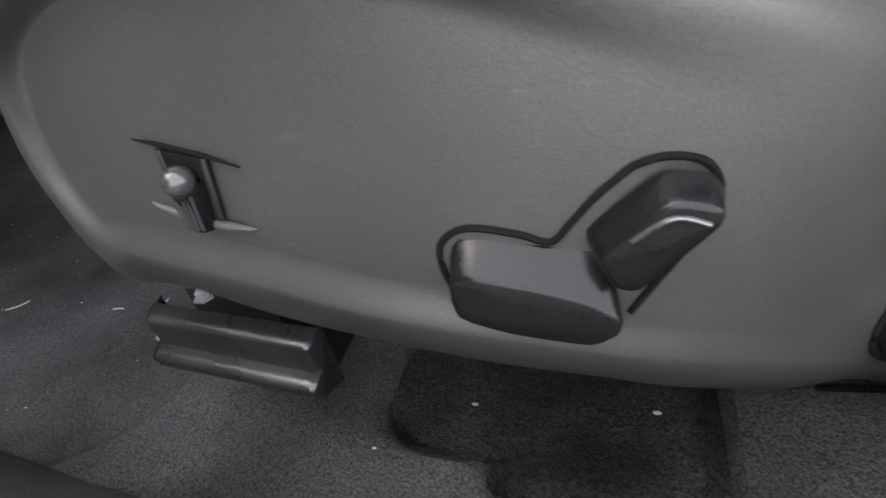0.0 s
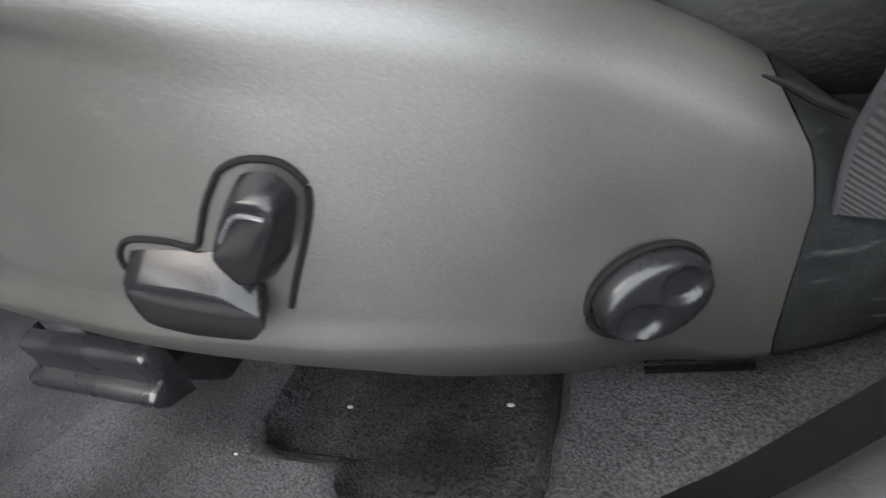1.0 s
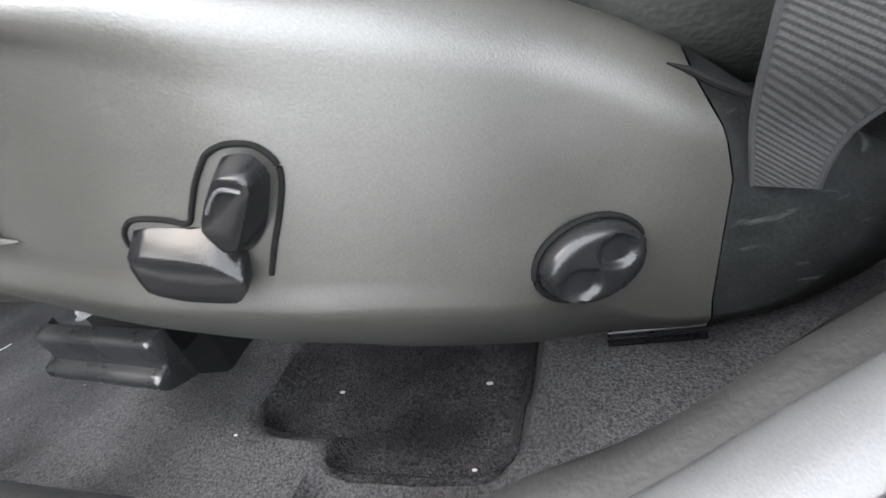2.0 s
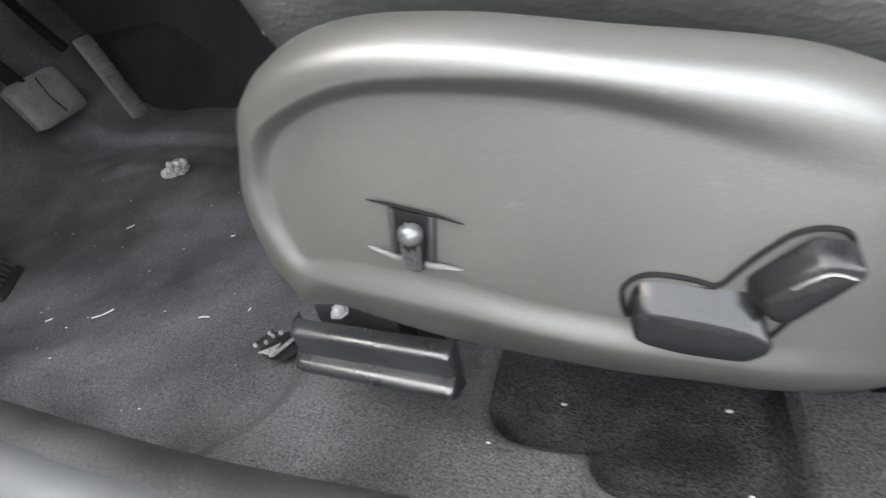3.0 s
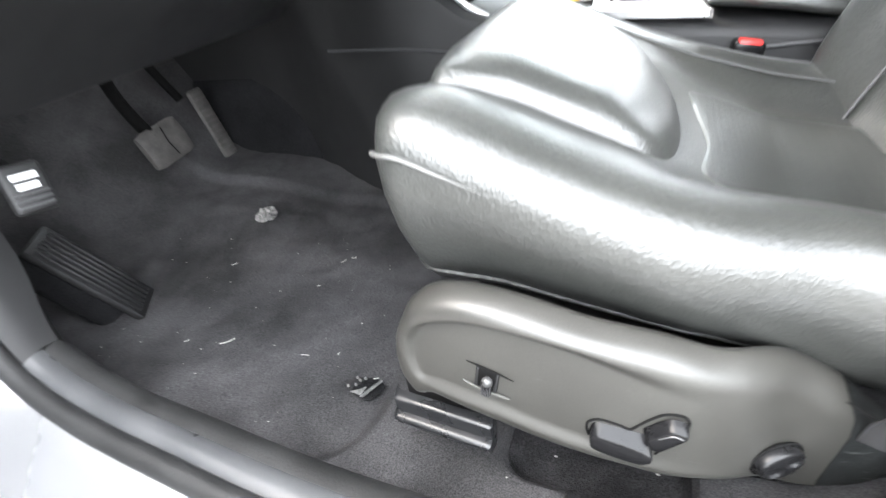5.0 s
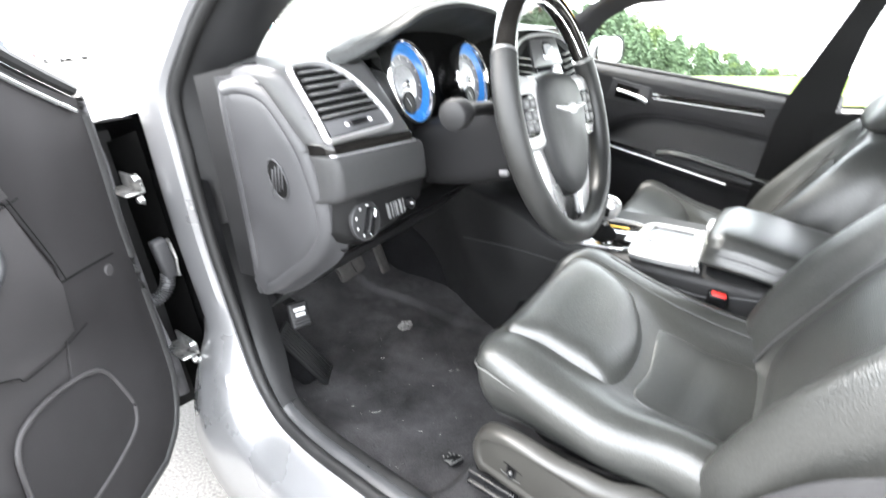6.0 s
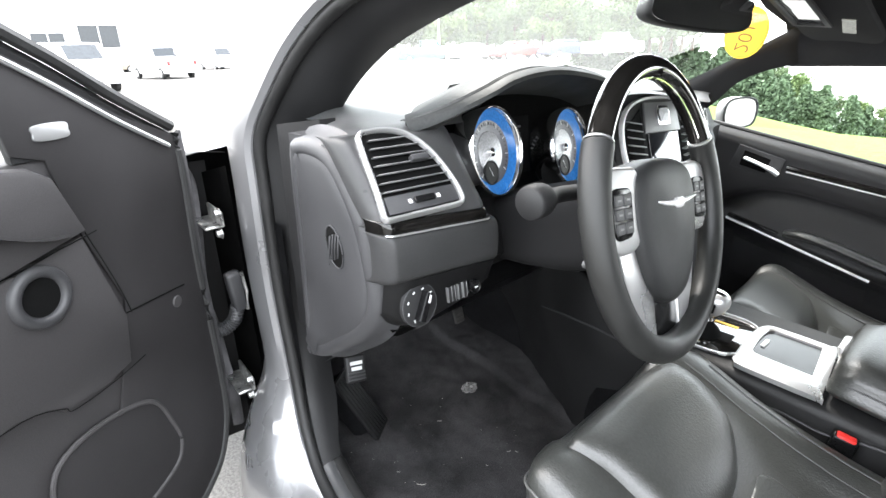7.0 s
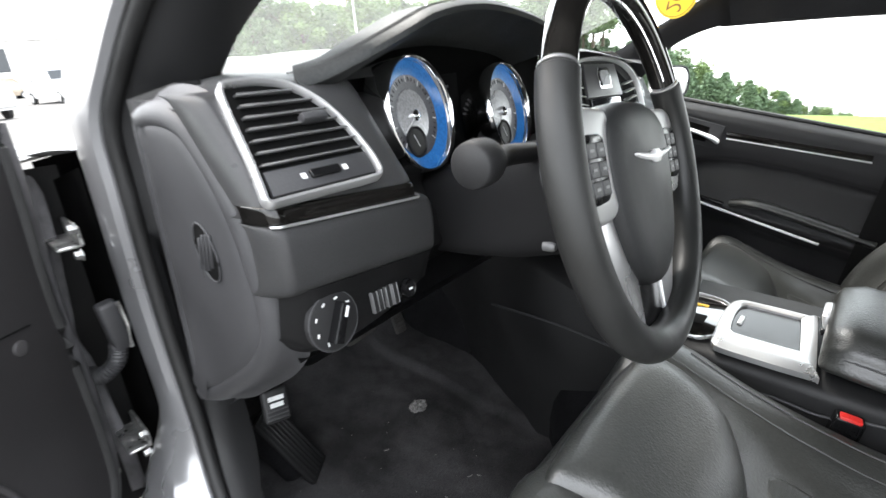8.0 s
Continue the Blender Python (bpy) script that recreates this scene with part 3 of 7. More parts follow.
# stations round the shield: outline, crest of the rim, foot of the rim; how far the rim stands out, and how far the outline lies back
RIM = [((-0.1735, 0.462), (-0.1605, 0.468), (-0.1526, 0.4688), 0.004, 0.008), ((-0.172, 0.438), (-0.156, 0.452), (-0.1475, 0.4565), 0.0032, 0.011), ((-0.158, 0.4090), (-0.14, 0.4465), (-0.1324, 0.457), 0.0034, 0.026),
       ((-0.11, 0.3840), (-0.096, 0.4395), (-0.0922, 0.4519), 0.0034, 0.040), ((-0.07, 0.3765), (-0.062, 0.432), (-0.0601, 0.4444), 0.0033, 0.043), ((-0.03, 0.3705), (-0.028, 0.4255), (-0.028, 0.4379), 0.0028, 0.044),
       ((0.01, 0.3655), (0.008, 0.418), (0.008, 0.4294), 0.0016, 0.043), ((0.045, 0.3555), (0.045, 0.406), (0.045, 0.4174), 0.0006, 0.040), ((0.085, 0.3350), (0.085, 0.379), (0.084, 0.385), 0, 0.034),
       ((0.12, 0.329), (0.118, 0.351), (0.115, 0.359), 0, 0.02), ((0.16, 0.324), (0.155, 0.344), (0.15, 0.351), 0, 0.02), ((0.192, 0.345), (0.176, 0.362), (0.166, 0.368), 0, 0.014),
       ((0.2, 0.378), (0.18, 0.383), (0.168, 0.382), 0, 0.015), ((0.182, 0.398), (0.168, 0.393), (0.16, 0.389), 0, 0.015), ((0.154, 0.4195), (0.152, 0.402), (0.148, 0.393), 0, 0.016),
       ((0.13, 0.444), (0.13, 0.418), (0.129, 0.403), 0, 0.022), ((0.1, 0.4685), (0.099, 0.448), (0.096, 0.432), 0, 0.024), ((0.07, 0.4885), (0.069, 0.470), (0.066, 0.455), 0, 0.024),
       ((0.045, 0.5005), (0.043, 0.487), (0.042, 0.473), 0.0004, 0.022), ((0.015, 0.5155), (0.013, 0.5025), (0.012, 0.490), 0.0024, 0.021), ((-0.03, 0.5275), (-0.03, 0.5185), (-0.03, 0.5085), 0.0060, 0.016),
       ((-0.07, 0.5365), (-0.065, 0.525), (-0.0658, 0.5165), 0.0072, 0.016), ((-0.105, 0.5395), (-0.1, 0.5265), (-0.1, 0.5190), 0.0072, 0.016), ((-0.133, 0.534), (-0.126, 0.5205), (-0.1225, 0.5150), 0.0072, 0.016),
       ((-0.1505, 0.522), (-0.144, 0.511), (-0.1390, 0.5065), 0.0070, 0.012), ((-0.162, 0.5025), (-0.155, 0.495), (-0.1482, 0.4924), 0.004, 0.008), ((-0.1705, 0.484), (-0.16, 0.482), (-0.1517, 0.4812), 0.004, 0.008)]
FACE = spline([(-0.24, 0.155, 0), (-0.18, 0.137, 0), (-0.13, 0.1275, 0), (-0.093, 0.1230, 0), (-0.045, 0.1190, 0), (-0.002, 0.1190, 0), (0.03, 0.1235, 0), (0.06, 0.1390, 0), (0.095, 0.1680, 0), (0.13, 0.185, 0), (0.16, 0.195, 0), (0.22, 0.205, 0)], 200)
FACE_X, FACE_Y = [p.x for p in FACE], [p.y for p in FACE]
ROUNDED = ((0.60, -0.30), (0.10, -0.12), (0.0, 0.12), (0.08, 0.46), (0.20, 0.68), (0.38, 0.85), (0.60, 0.95), (0.82, 0.99), (1.0, 1.0))
SLOPING = ((0.30, -0.60), (0.05, -0.25), (0.015, 0.02), (0.06, 0.16), (0.20, 0.32), (0.45, 0.56), (0.72, 0.82), (0.90, 0.96), (1.0, 1.0))


def face_y(x):
    """Depth of the shield's gently bowed face."""
    return float(np.interp(x, FACE_X, FACE_Y))


def shield_mesh():
    n = 270
    out, crest, foot = ([Vector((p.x, p.z)) for p in spline([(r[k][0], 0, r[k][1]) for r in RIM], n, True)] for k in range(3))
    stand, lie = ([p.x for p in spline([(r[k], 0, 0) for r in RIM], n, True)] for k in (3, 4))
    low = [smooth01(((out[(i + 1) % n] - out[i - 1]).normalized().x - 0.35) / 0.5) for i in range(n)]
    rings = []
    for (s1, y1), (s2, y2) in zip(ROUNDED, SLOPING):
        row = []
        for i in range(n):
            s, f = s1 + (s2 - s1) * low[i], y1 + (y2 - y1) * low[i]
            p = out[i].lerp(crest[i], s)
            row.append(Vector((p.x, face_y(p.x) + lie[i] * (1 - f) - stand[i] * f, p.y)))
        rings.append(row)
    for s in (0.12, 0.25, 0.4, 0.55, 0.7, 0.85, 1.0):
        row = []
        for i in range(n):
            p = crest[i].lerp(foot[i], s)
            row.append(Vector((p.x, face_y(p.x) - stand[i] * (1 - smooth01(s)), p.y)))
        rings.append(row)
    mid = Vector((0.012, 0.438))
    for k in range(1, 26):
        row = []
        for i in range(n):
            p = foot[i].lerp(mid, 0.985 * k / 25)
            row.append(Vector((p.x, face_y(p.x), p.y)))
        rings.append(row)
    return loft(rings, caps=(False, True))


def pad(sections, name, material, parent, label="", n=56, m=28):
    """A padded body: closed cross-sections (few control points each) skinned smoothly lengthwise."""
    rows = [spline(s, n, True) for s in sections]
    long = [spline([r[i] for r in rows], m) for i in range(n)]
    return part(name, loft([[long[i][k] for i in range(n)] for k in range(m)]), material, parent, label, angle=70)


SEAT_X = (-0.192, -0.186, -0.176, -0.160, -0.135, -0.10, -0.06, -0.02, 0.02, 0.06, 0.10, 0.14, 0.18, 0.22, 0.27)


def edge_z(x):
    return float(np.interp(x, (-0.192, -0.176, -0.150, -0.10, -0.03, 0.04, 0.11, 0.18, 0.27), (0.592, 0.628, 0.643, 0.622, 0.590, 0.566, 0.548, 0.536, 0.53)))


def mid_z(x):
    return float(np.interp(x, (-0.192, -0.176, -0.150, -0.10, -0.03, 0.03, 0.10, 0.18, 0.27), (0.592, 0.628, 0.643, 0.630, 0.598, 0.556, 0.526, 0.51, 0.50)))


def seat_top(x, f):
    """Height of the cushion at x and at the share f across it."""
    m = min(f, 1 - f)
    g = smooth01((m - 0.12) / 0.16)
    z = (edge_z(x) + 0.012 * math.sin(math.pi * min(1.0, m / 0.22))) * (1 - g) + mid_z(x) * g
    return z - 0.018 * max(0.0, 1 - m / 0.035) ** 2


def swing(x):
    """How far the driver cushion's side draws in behind the shield."""
    return 0.026 * smooth01((x - 0.02) / 0.09)


def puffed(outline, height, rise, rim=0.02, drop=0.002):
    """A padded panel over a closed outline of (x, y) on a surface height(x, y)."""
    o = [Vector((p[0], p[1])) for p in spline([(*q, 0) for q in outline], 80, True)]
    area = sum(a.x * b.y - b.x * a.y for a, b in zip(o, o[1:] + o[:1]))
    if area < 0:
        o.reverse()
    c = sum(o, Vector((0, 0))) / len(o)
    rings = []
    cur, last, n = o, 0.0, len(o)
    for d, up in ((0, -drop), (0.15, 0.45), (0.35, 0.75), (0.7, 0.93), (1.0, 1.0)):
        while last < d * rim - 1e-6:
            go = min(0.001, d * rim - last)
            cur = offset2(cur, go)
            for _ in range(2):
                cur = [cur[i] * 0.5 + (cur[i - 1] + cur[(i + 1) % n]) * 0.25 for i in range(n)]
            last += go
        rings.append([(p, up) for p in cur])
    for f in (0.15, 0.3, 0.45, 0.6, 0.75, 0.9):
        rings.append([(p.lerp(c, f), 1.0) for p, u in rings[4]])
    rows = [[Vector((p.x, p.y, height(p.x, p.y) + (rise * u if u > 0 else u))) for p, u in r] for r in rings]
    return loft(rows, caps=(False, True))


def seat(y0, y1, label, mirrored=False, fore=0.04, tall=1.0, lie_back=1.0):
    """A leather front seat with cushion, backrest, headrest and piping, from y0 to y1."""
    s = thing("driver_seat" if not mirrored else "passenger_seat", (0.0, (y0 + y1) / 2, 0.27), label, "car seat", "front seats")
    w = y1 - y0
    rows = []
    for x in SEAT_X:
        tuck = 0.07 * max(0.0, (-0.150 - x) / 0.042) ** 2.2
        round_far = 0.10 * max(0.0, (-0.100 - x) / 0.092) ** 2.4
        a, b = (y0 + tuck, y1 - max(tuck, round_far)) if not mirrored else (y0 + max(tuck, round_far), y1 - tuck)
        if not mirrored:
            a += swing(x)
        bottom = float(np.interp(x, (-0.192, -0.17, -0.1, 0.04, 0.12, 0.27), (0.525, 0.500, 0.497, 0.468, 0.425, 0.40)))
        top = [(x, a + f * (b - a), seat_top(x, f)) for f in (0.0, 0.012, 0.03, 0.06, 0.10, 0.15, 0.2, 0.25, 0.3, 0.4, 0.5, 0.6, 0.7, 0.75, 0.8, 0.85, 0.9, 0.94, 0.97, 0.988, 1.0)]
        h = top[0][2]
        near = [(x, a + 0.046 * (1 - k) ** 1.6 - 0.005 * math.sin(math.pi * k), bottom + (h - bottom) * k) for k in (0.0, 0.25, 0.5, 0.75)]
        far = [(x, b + 0.002 + 0.006 * math.sin(math.pi * k), bottom + (h - bottom) * k) for k in (0.75, 0.5, 0.25, 0.0)]
        rows.append([Vector(p) for p in near + top + far])
    n = len(rows[0])
    long = [spline([r[i] for r in rows], 48) for i in range(n)]
    part("cushion", loft([[long[i][k] for i in range(n)] for k in range(48)]), M_LEATHER, s, "", angle=60)
    top_at = lambda x, y: seat_top(x, (y - y0) / w)
    nose = [(-0.160, y0 + 0.085), (-0.10, y0 + 0.090), (-0.03, y0 + 0.095), (0.008, y0 + 0.110), (0.020, y0 + 0.18), (0.010, y0 + 0.265), (-0.035, y0 + 0.345), (-0.10, y0 + 0.370), (-0.156, y0 + 0.350), (-0.166, y0 + 0.22)]
    part("thigh_pad", puffed(nose, top_at, 0.018, 0.03, 0.006), M_LEATHER, s, "smooth black leather thigh pad", angle=70)
    insert = [(0.034, y0 + 0.12), (0.10, y0 + 0.122), (0.235, y0 + 0.125), (0.245, y0 + 0.225), (0.235, y0 + w - 0.125), (0.10, y0 + w - 0.125), (0.03, y0 + w - 0.135), (0.028, y0 + 0.27), (0.038, y0 + 0.19)]
    part("seat_insert", puffed(insert, top_at, 0.004, 0.012, 0.004), M_PERF, s, "perforated black leather insert", angle=70)
    for f0, f1, xa, xb in ((0.20, 0.19, 0.03, 0.20), (0.85, 0.84, -0.13, 0.20), (0.93, 0.91, -0.10, 0.21)):
        part("seam", tube([(x, y0 + w * (f0 + (f1 - f0) * k / 24), seat_top(x, f0 + (f1 - f0) * k / 24) + 0.0006) for k in range(25) for x in (xa + (xb - xa) * k / 24,)], 0.0013, 6), M_THREAD, s, "stitched seam")
    for lift, r, mat, nm in ((0.020, 0.0011, M_THREAD, "skirt_seam"), (0.0, 0.0022, M_LEATHER, "skirt_welt")):
        line = []
        for k in range(31):
            x = -0.178 + 0.27 * k / 30
            bottom = float(np.interp(x, (-0.192, -0.17, -0.1, 0.04, 0.12, 0.27), (0.525, 0.500, 0.497, 0.468, 0.425, 0.40)))
            q = (0.012 + lift) / (edge_z(x) - bottom)
            tuck = 0.07 * max(0.0, (-0.150 - x) / 0.042) ** 2.2
            dy = tuck + (0.0 if mirrored else swing(x)) + 0.046 * (1 - q) ** 1.6 - 0.005 * math.sin(math.pi * q) - 0.0008
            line.append((x, y0 + dy if not mirrored else y1 - dy, bottom + 0.012 + lift))
        part(nm, tube(line, r, 6), mat, s)
    # backrest: slices across, going up the lean
    back = []
    for h, x0, thick, dy, wing in ((0.0, 0.212, 0.11, 0.01, 0.02), (0.10, 0.252, 0.12, 0.0, 0.05), (0.25, 0.338, 0.13, -0.004, 0.062), (0.40, 0.445, 0.12, 0.0, 0.052), (0.52, 0.520, 0.10, 0.02, 0.035), (0.60, 0.562, 0.07, 0.06, 0.015), (0.625, 0.580, 0.04, 0.09, 0.0)):
        z = 0.47 + h * 0.93 * tall
        x0 = 0.212 + (x0 - 0.212) * lie_back - fore
        a, b = y0 + dy, y1 - dy
        back.append([(x0 + thick, a + 0.02, z), (x0 + thick * 0.4, a - 0.004, z), (x0 - wing, a + 0.02, z), (x0 - wing - 0.004, a + 0.055, z), (x0 - 0.01, a + 0.24 * w, z), (x0, a + 0.5 * w - 0.01, z), (x0 - 0.01, b - 0.24 * w, z), (x0 - wing - 0.004, b - 0.055, z), (x0 - wing, b - 0.02, z), (x0 + thick * 0.4, b + 0.004, z), (x0 + thick, b - 0.02, z)])
    pad(back, "backrest", M_LEATHER, s, "", 56, 36)

    def lean(z):
        return 0.212 + (float(np.interp((z - 0.47) / (0.93 * tall), (0, 0.1, 0.25, 0.4, 0.52, 0.6), (0.212, 0.252, 0.338, 0.445, 0.520, 0.562))) - 0.212) * lie_back - fore

    rows = []
    for k in range(25):
        z = 0.47 + (0.08 + 0.36 * k / 24) * tall
        edge = 0.010 * (1 - min(1, min(k, 24 - k) / 3))
        rows.append([Vector((lean(z) - 0.016 + edge + (0.014 if i in (0, 14) else 0.003 if i in (1, 13) else 0) - 0.004 * math.sin(math.pi * i / 14), y0 + w * (0.24 + 0.52 * i / 14), z)) for i in range(15)])
    part("back_insert", loft(rows, closed=False), M_PERF, s, "perforated black leather back insert", angle=70)
    for f in (0.225, 0.775):
        part("seam", tube([(lean(0.47 + (0.03 + 0.45 * k / 20) * tall) - 0.018, y0 + w * f, 0.47 + (0.03 + 0.45 * k / 20) * tall) for k in range(21)], 0.002, 6), M_THREAD, s, "stitched seam")
    yc = (y0 + y1) / 2
    head = []
    for h, t, hw in ((0, 0.03, 0.09), (0.02, 0.05, 0.115), (0.09, 0.055, 0.125), (0.15, 0.05, 0.115), (0.18, 0.025, 0.08)):
        x, z = 0.212 + 0.378 * lie_back - fore + 0.4 * h, 0.47 + 0.58 * tall + h * 0.80
        head.append([(x + t * math.cos(a), yc + hw * (abs(math.sin(a)) ** 0.6) * (1 if math.sin(a) >= 0 else -1), z) for a in (k * math.pi / 6 for k in range(12))])
    pad(head, "headrest", M_LEATHER, s, "", 40, 20)
    for dy in (-0.05, 0.05):
        part("headrest_post", tube([(0.212 + 0.363 * lie_back - fore, yc + dy, 0.47 + 0.51 * tall), (0.212 + 0.380 * lie_back - fore, yc + dy, 0.50 + 0.58 * tall)], 0.006), M_CHROME, s, "chrome headrest post")
    for side in (y0, y1):
        sg = 1 if side == y0 else -1
        line = [(-0.186, side + sg * 0.052, 0.604), (-0.176, side + sg * 0.020, 0.616), (-0.160, side + sg * 0.002, 0.622)] + [(x, side - sg * 0.002, edge_z(x) - 0.019) for x in (-0.145, -0.12, -0.095)]
        part("piping", tube(spline(line, 44), [0.0016 * (1 - 0.85 * smooth01((k - 28) / 15)) for k in range(44)], 6), M_PIPING, s, "pale grey piping")
    base = [[Vector((x, y, z)) for x, z in ((-0.165, 0.515), (-0.160, 0.50), (-0.140, 0.45), (-0.10, 0.42), (0.25, 0.40), (0.30, 0.44), (0.2, 0.47), (0.0, 0.50))] for y in (y0 + 0.10, y1 - 0.06)]
    for y in (y0 + 0.085, y1 - 0.085):
        part("frame_rail", box((0.21, 0.012, 0.060), pose(-0.015, y, 0.395), 0.004, 1), M_TRIM2, s, "black steel seat frame side")
    part("seat_base", loft(base), M_TRIM2, s, "black seat pan under the cushion")
    return s


driver = seat(0.150, 0.600, "black leather driver seat with grey piping and power controls")
passenger = seat(0.955, 1.405, "black leather passenger seat beside the console", True, 0.06, 0.73, 0.64)
passenger.location.z -= 0.115
passenger.location.x -= 0.075

# plastic side shield of the driver seat, with its controls
def seam_x(z):
    """Where the bowed rear seam runs at that height."""
    return float(np.interp(z, (0.30, 0.328, 0.353, 0.379, 0.400, 0.417, 0.437, 0.46), (0.128, 0.129, 0.1315, 0.137, 0.1415, 0.1405, 0.1330, 0.126)))


def cut_shield(bm, keep_front, shift=0.0):
    """Keeps the shield before or behind its rear seam."""
    for v in bm.verts:
        v.co.x -= seam_x(v.co.z)
    bmesh.ops.bisect_plane(bm, geom=bm.verts[:] + bm.edges[:] + bm.faces[:], plane_co=(shift, 0, 0.4), plane_no=(1, 0, 0), clear_outer=keep_front, clear_inner=not keep_front)
    for v in bm.verts:
        v.co.x += seam_x(v.co.z)
    return bm


shield = part("side_shield", cut_shield(shield_mesh(), True), M_SHIELD, driver, "scuffed dark grey plastic side shield", angle=60)

# rear cover behind the shield, its colour darkened for the pillar's shade
part("rear_shield", cut_shield(shield_mesh(), False, 0.0006), M_SHIELD_SHADED_DIRTY, driver, "soiled plastic cover behind the shield, darkened for shade", angle=60)
part("recline_gap", tube([(0.1262, 0.1770, 0.4462), (0.1310, 0.1785, 0.4428), (0.1380, 0.1800, 0.4365), (0.1460, 0.1815, 0.4305)], [0.0003, 0.0010, 0.0014, 0.0014], 8), M_HOLE, driver, "dark gap over the rear cover")

# front lever in its slot
slot = frame_of((-0.0960, 0.1230, 0.4705), (1, -0.10, -0.21), (0.12, 0, 1))
recess = part("lever_slot", prism([(-0.0085, -0.009), (0.0085, -0.009), (0.0085, 0.0095), (-0.0085, 0.0095)], 0.0012, slot, 0.0004), M_HOLE, driver, "dark slot of the lever")
for sx in (-1, 1):
    part("slot_cheek", prism([(sx * 0.0058, -0.0088), (sx * 0.0084, -0.0088), (sx * 0.0080, 0.0095), (sx * 0.0066, 0.0095)], 0.0016, slot, 0.0003), M_TRIM2, recess)
low = [(-0.0175, -0.0084), (-0.010, -0.0092), (0.0, -0.0098), (0.010, -0.0094), (0.0190, -0.0096), (0.010, -0.0118), (0.0, -0.0126), (-0.010, -0.0112)]
part("slot_ledge", prism(low, 0.0022, slot, 0.0009), M_WORN, recess, "pale worn lower lip of the slot")
high = [(-0.0165, 0.0110), (-0.008, 0.0104), (0.008, 0.0096), (0.0185, 0.0088), (0.008, 0.0106), (-0.008, 0.0114)]
part("slot_brow", prism(high, 0.0012, slot, 0.0002), M_HOLE, recess, "thin dark line over the slot")
column = []
for z, w, d in ((-0.0125, 0.0030, 0.0030), (-0.0122, 0.0036, 0.0044), (-0.0060, 0.0040, 0.0062), (0.0010, 0.0042, 0.0074), (0.0030, 0.0040, 0.0074)):
    column.append([slot @ Vector((0.0015 + w * c, z, 0.0005 + d * e)) for c, e in ((-1, 0), (-0.95, 0.55), (-0.55, 0.92), (0, 1.0), (0.55, 0.92), (0.95, 0.55), (1, 0))])
part("lever", loft(column), M_GLOSSBLACK, recess, angle=25)
bm = bmesh.new()
for k in range(7):
    w = -0.0032 + 0.0064 * k / 6
    box((0.0005, 0.0110, 0.0007), slot @ pose(0.0015 + w, -0.0050, 0.0068 - 90 * w * w, 3.5, 0, 0), 0.0, 1, bm)
part("lever_ribs", bm, M_TRIM, recess)
bm = bmesh.new()
bmesh.ops.create_uvsphere(bm, u_segments=24, v_segments=14, radius=0.0043, matrix=slot @ pose(0.0015, 0.0040, 0.0055))
part("lever_tip", bm, M_SHINY, recess, "shiny worn lever tip")

# two-piece power seat switch in its recess
groove = spline([(x, face_y(x) - 0.0004, z) for x, z in ((-0.0270, 0.4400), (-0.0282, 0.4460), (-0.0275, 0.4520), (-0.0230, 0.4560), (-0.0170, 0.4566), (-0.0080, 0.4545), (-0.0014, 0.4522), (0.0035, 0.4570), (0.0080, 0.4620), (0.0125, 0.4660), (0.0168, 0.4690), (0.0230, 0.4698), (0.0295, 0.4672), (0.0324, 0.4615), (0.0312, 0.4560), (0.0262, 0.4475), (0.0205, 0.4395), (0.0148, 0.4310))], 110)
recess2 = part("switch_recess", tube(groove, 0.0009, 8), M_HOLE, driver, "dark groove round the power switch")
plate = [p + Vector((0, 0.0002, 0)) for p in groove]
centre = Vector((0.004, 0.1185, 0.448))
part("switch_plate", loft([[p.lerp(centre, f) + Vector((0, 0.0006 * (f > 0), 0)) for p in plate] for f in (0.0, 0.03, 0.2, 0.5)]), M_SHIELD, recess2)


def switch_cap(base, front, y0, y1, name, label):
    """A tapered cap from its foot on the shield to its rounded front."""
    b, f = ([Vector((x, y, z)) for x, z in o] for o, y in ((base, y0), (front, y1)))
    b, f = ([p + (p - sum(o, Vector()) / len(o)) * 0.11 + Vector((0, 0, 0.0012)) for p in o] for o in (b, f))
    c = sum(f, Vector()) / len(f)
    rings = [b, [p.lerp(q, 0.35) for p, q in zip(b, f)], [p.lerp(q, 0.90) for p, q in zip(b, f)], [p.lerp(q, 0.98).lerp(c, 0.03) for p, q in zip(b, f)], [q.lerp(c, 0.12) for q in f], [q.lerp(c, 0.5) + Vector((0, -0.0006, 0)) for q in f]]
    fine = [spline_corner(r) for r in rings]
    return part(name, loft(fine), M_GLOSSBLACK, recess2, label, angle=50)


def spline_corner(pts, r=0.30):
    """Rounds the corners of a closed outline."""
    out, n = [], len(pts)
    for i in range(n):
        a, b, c = pts[i - 1], pts[i], pts[(i + 1) % n]
        p, q = b.lerp(a, r), b.lerp(c, r)
        out += [p, p.lerp(b, 0.6).lerp(q.lerp(b, 0.6), 0.5), q]
    return out


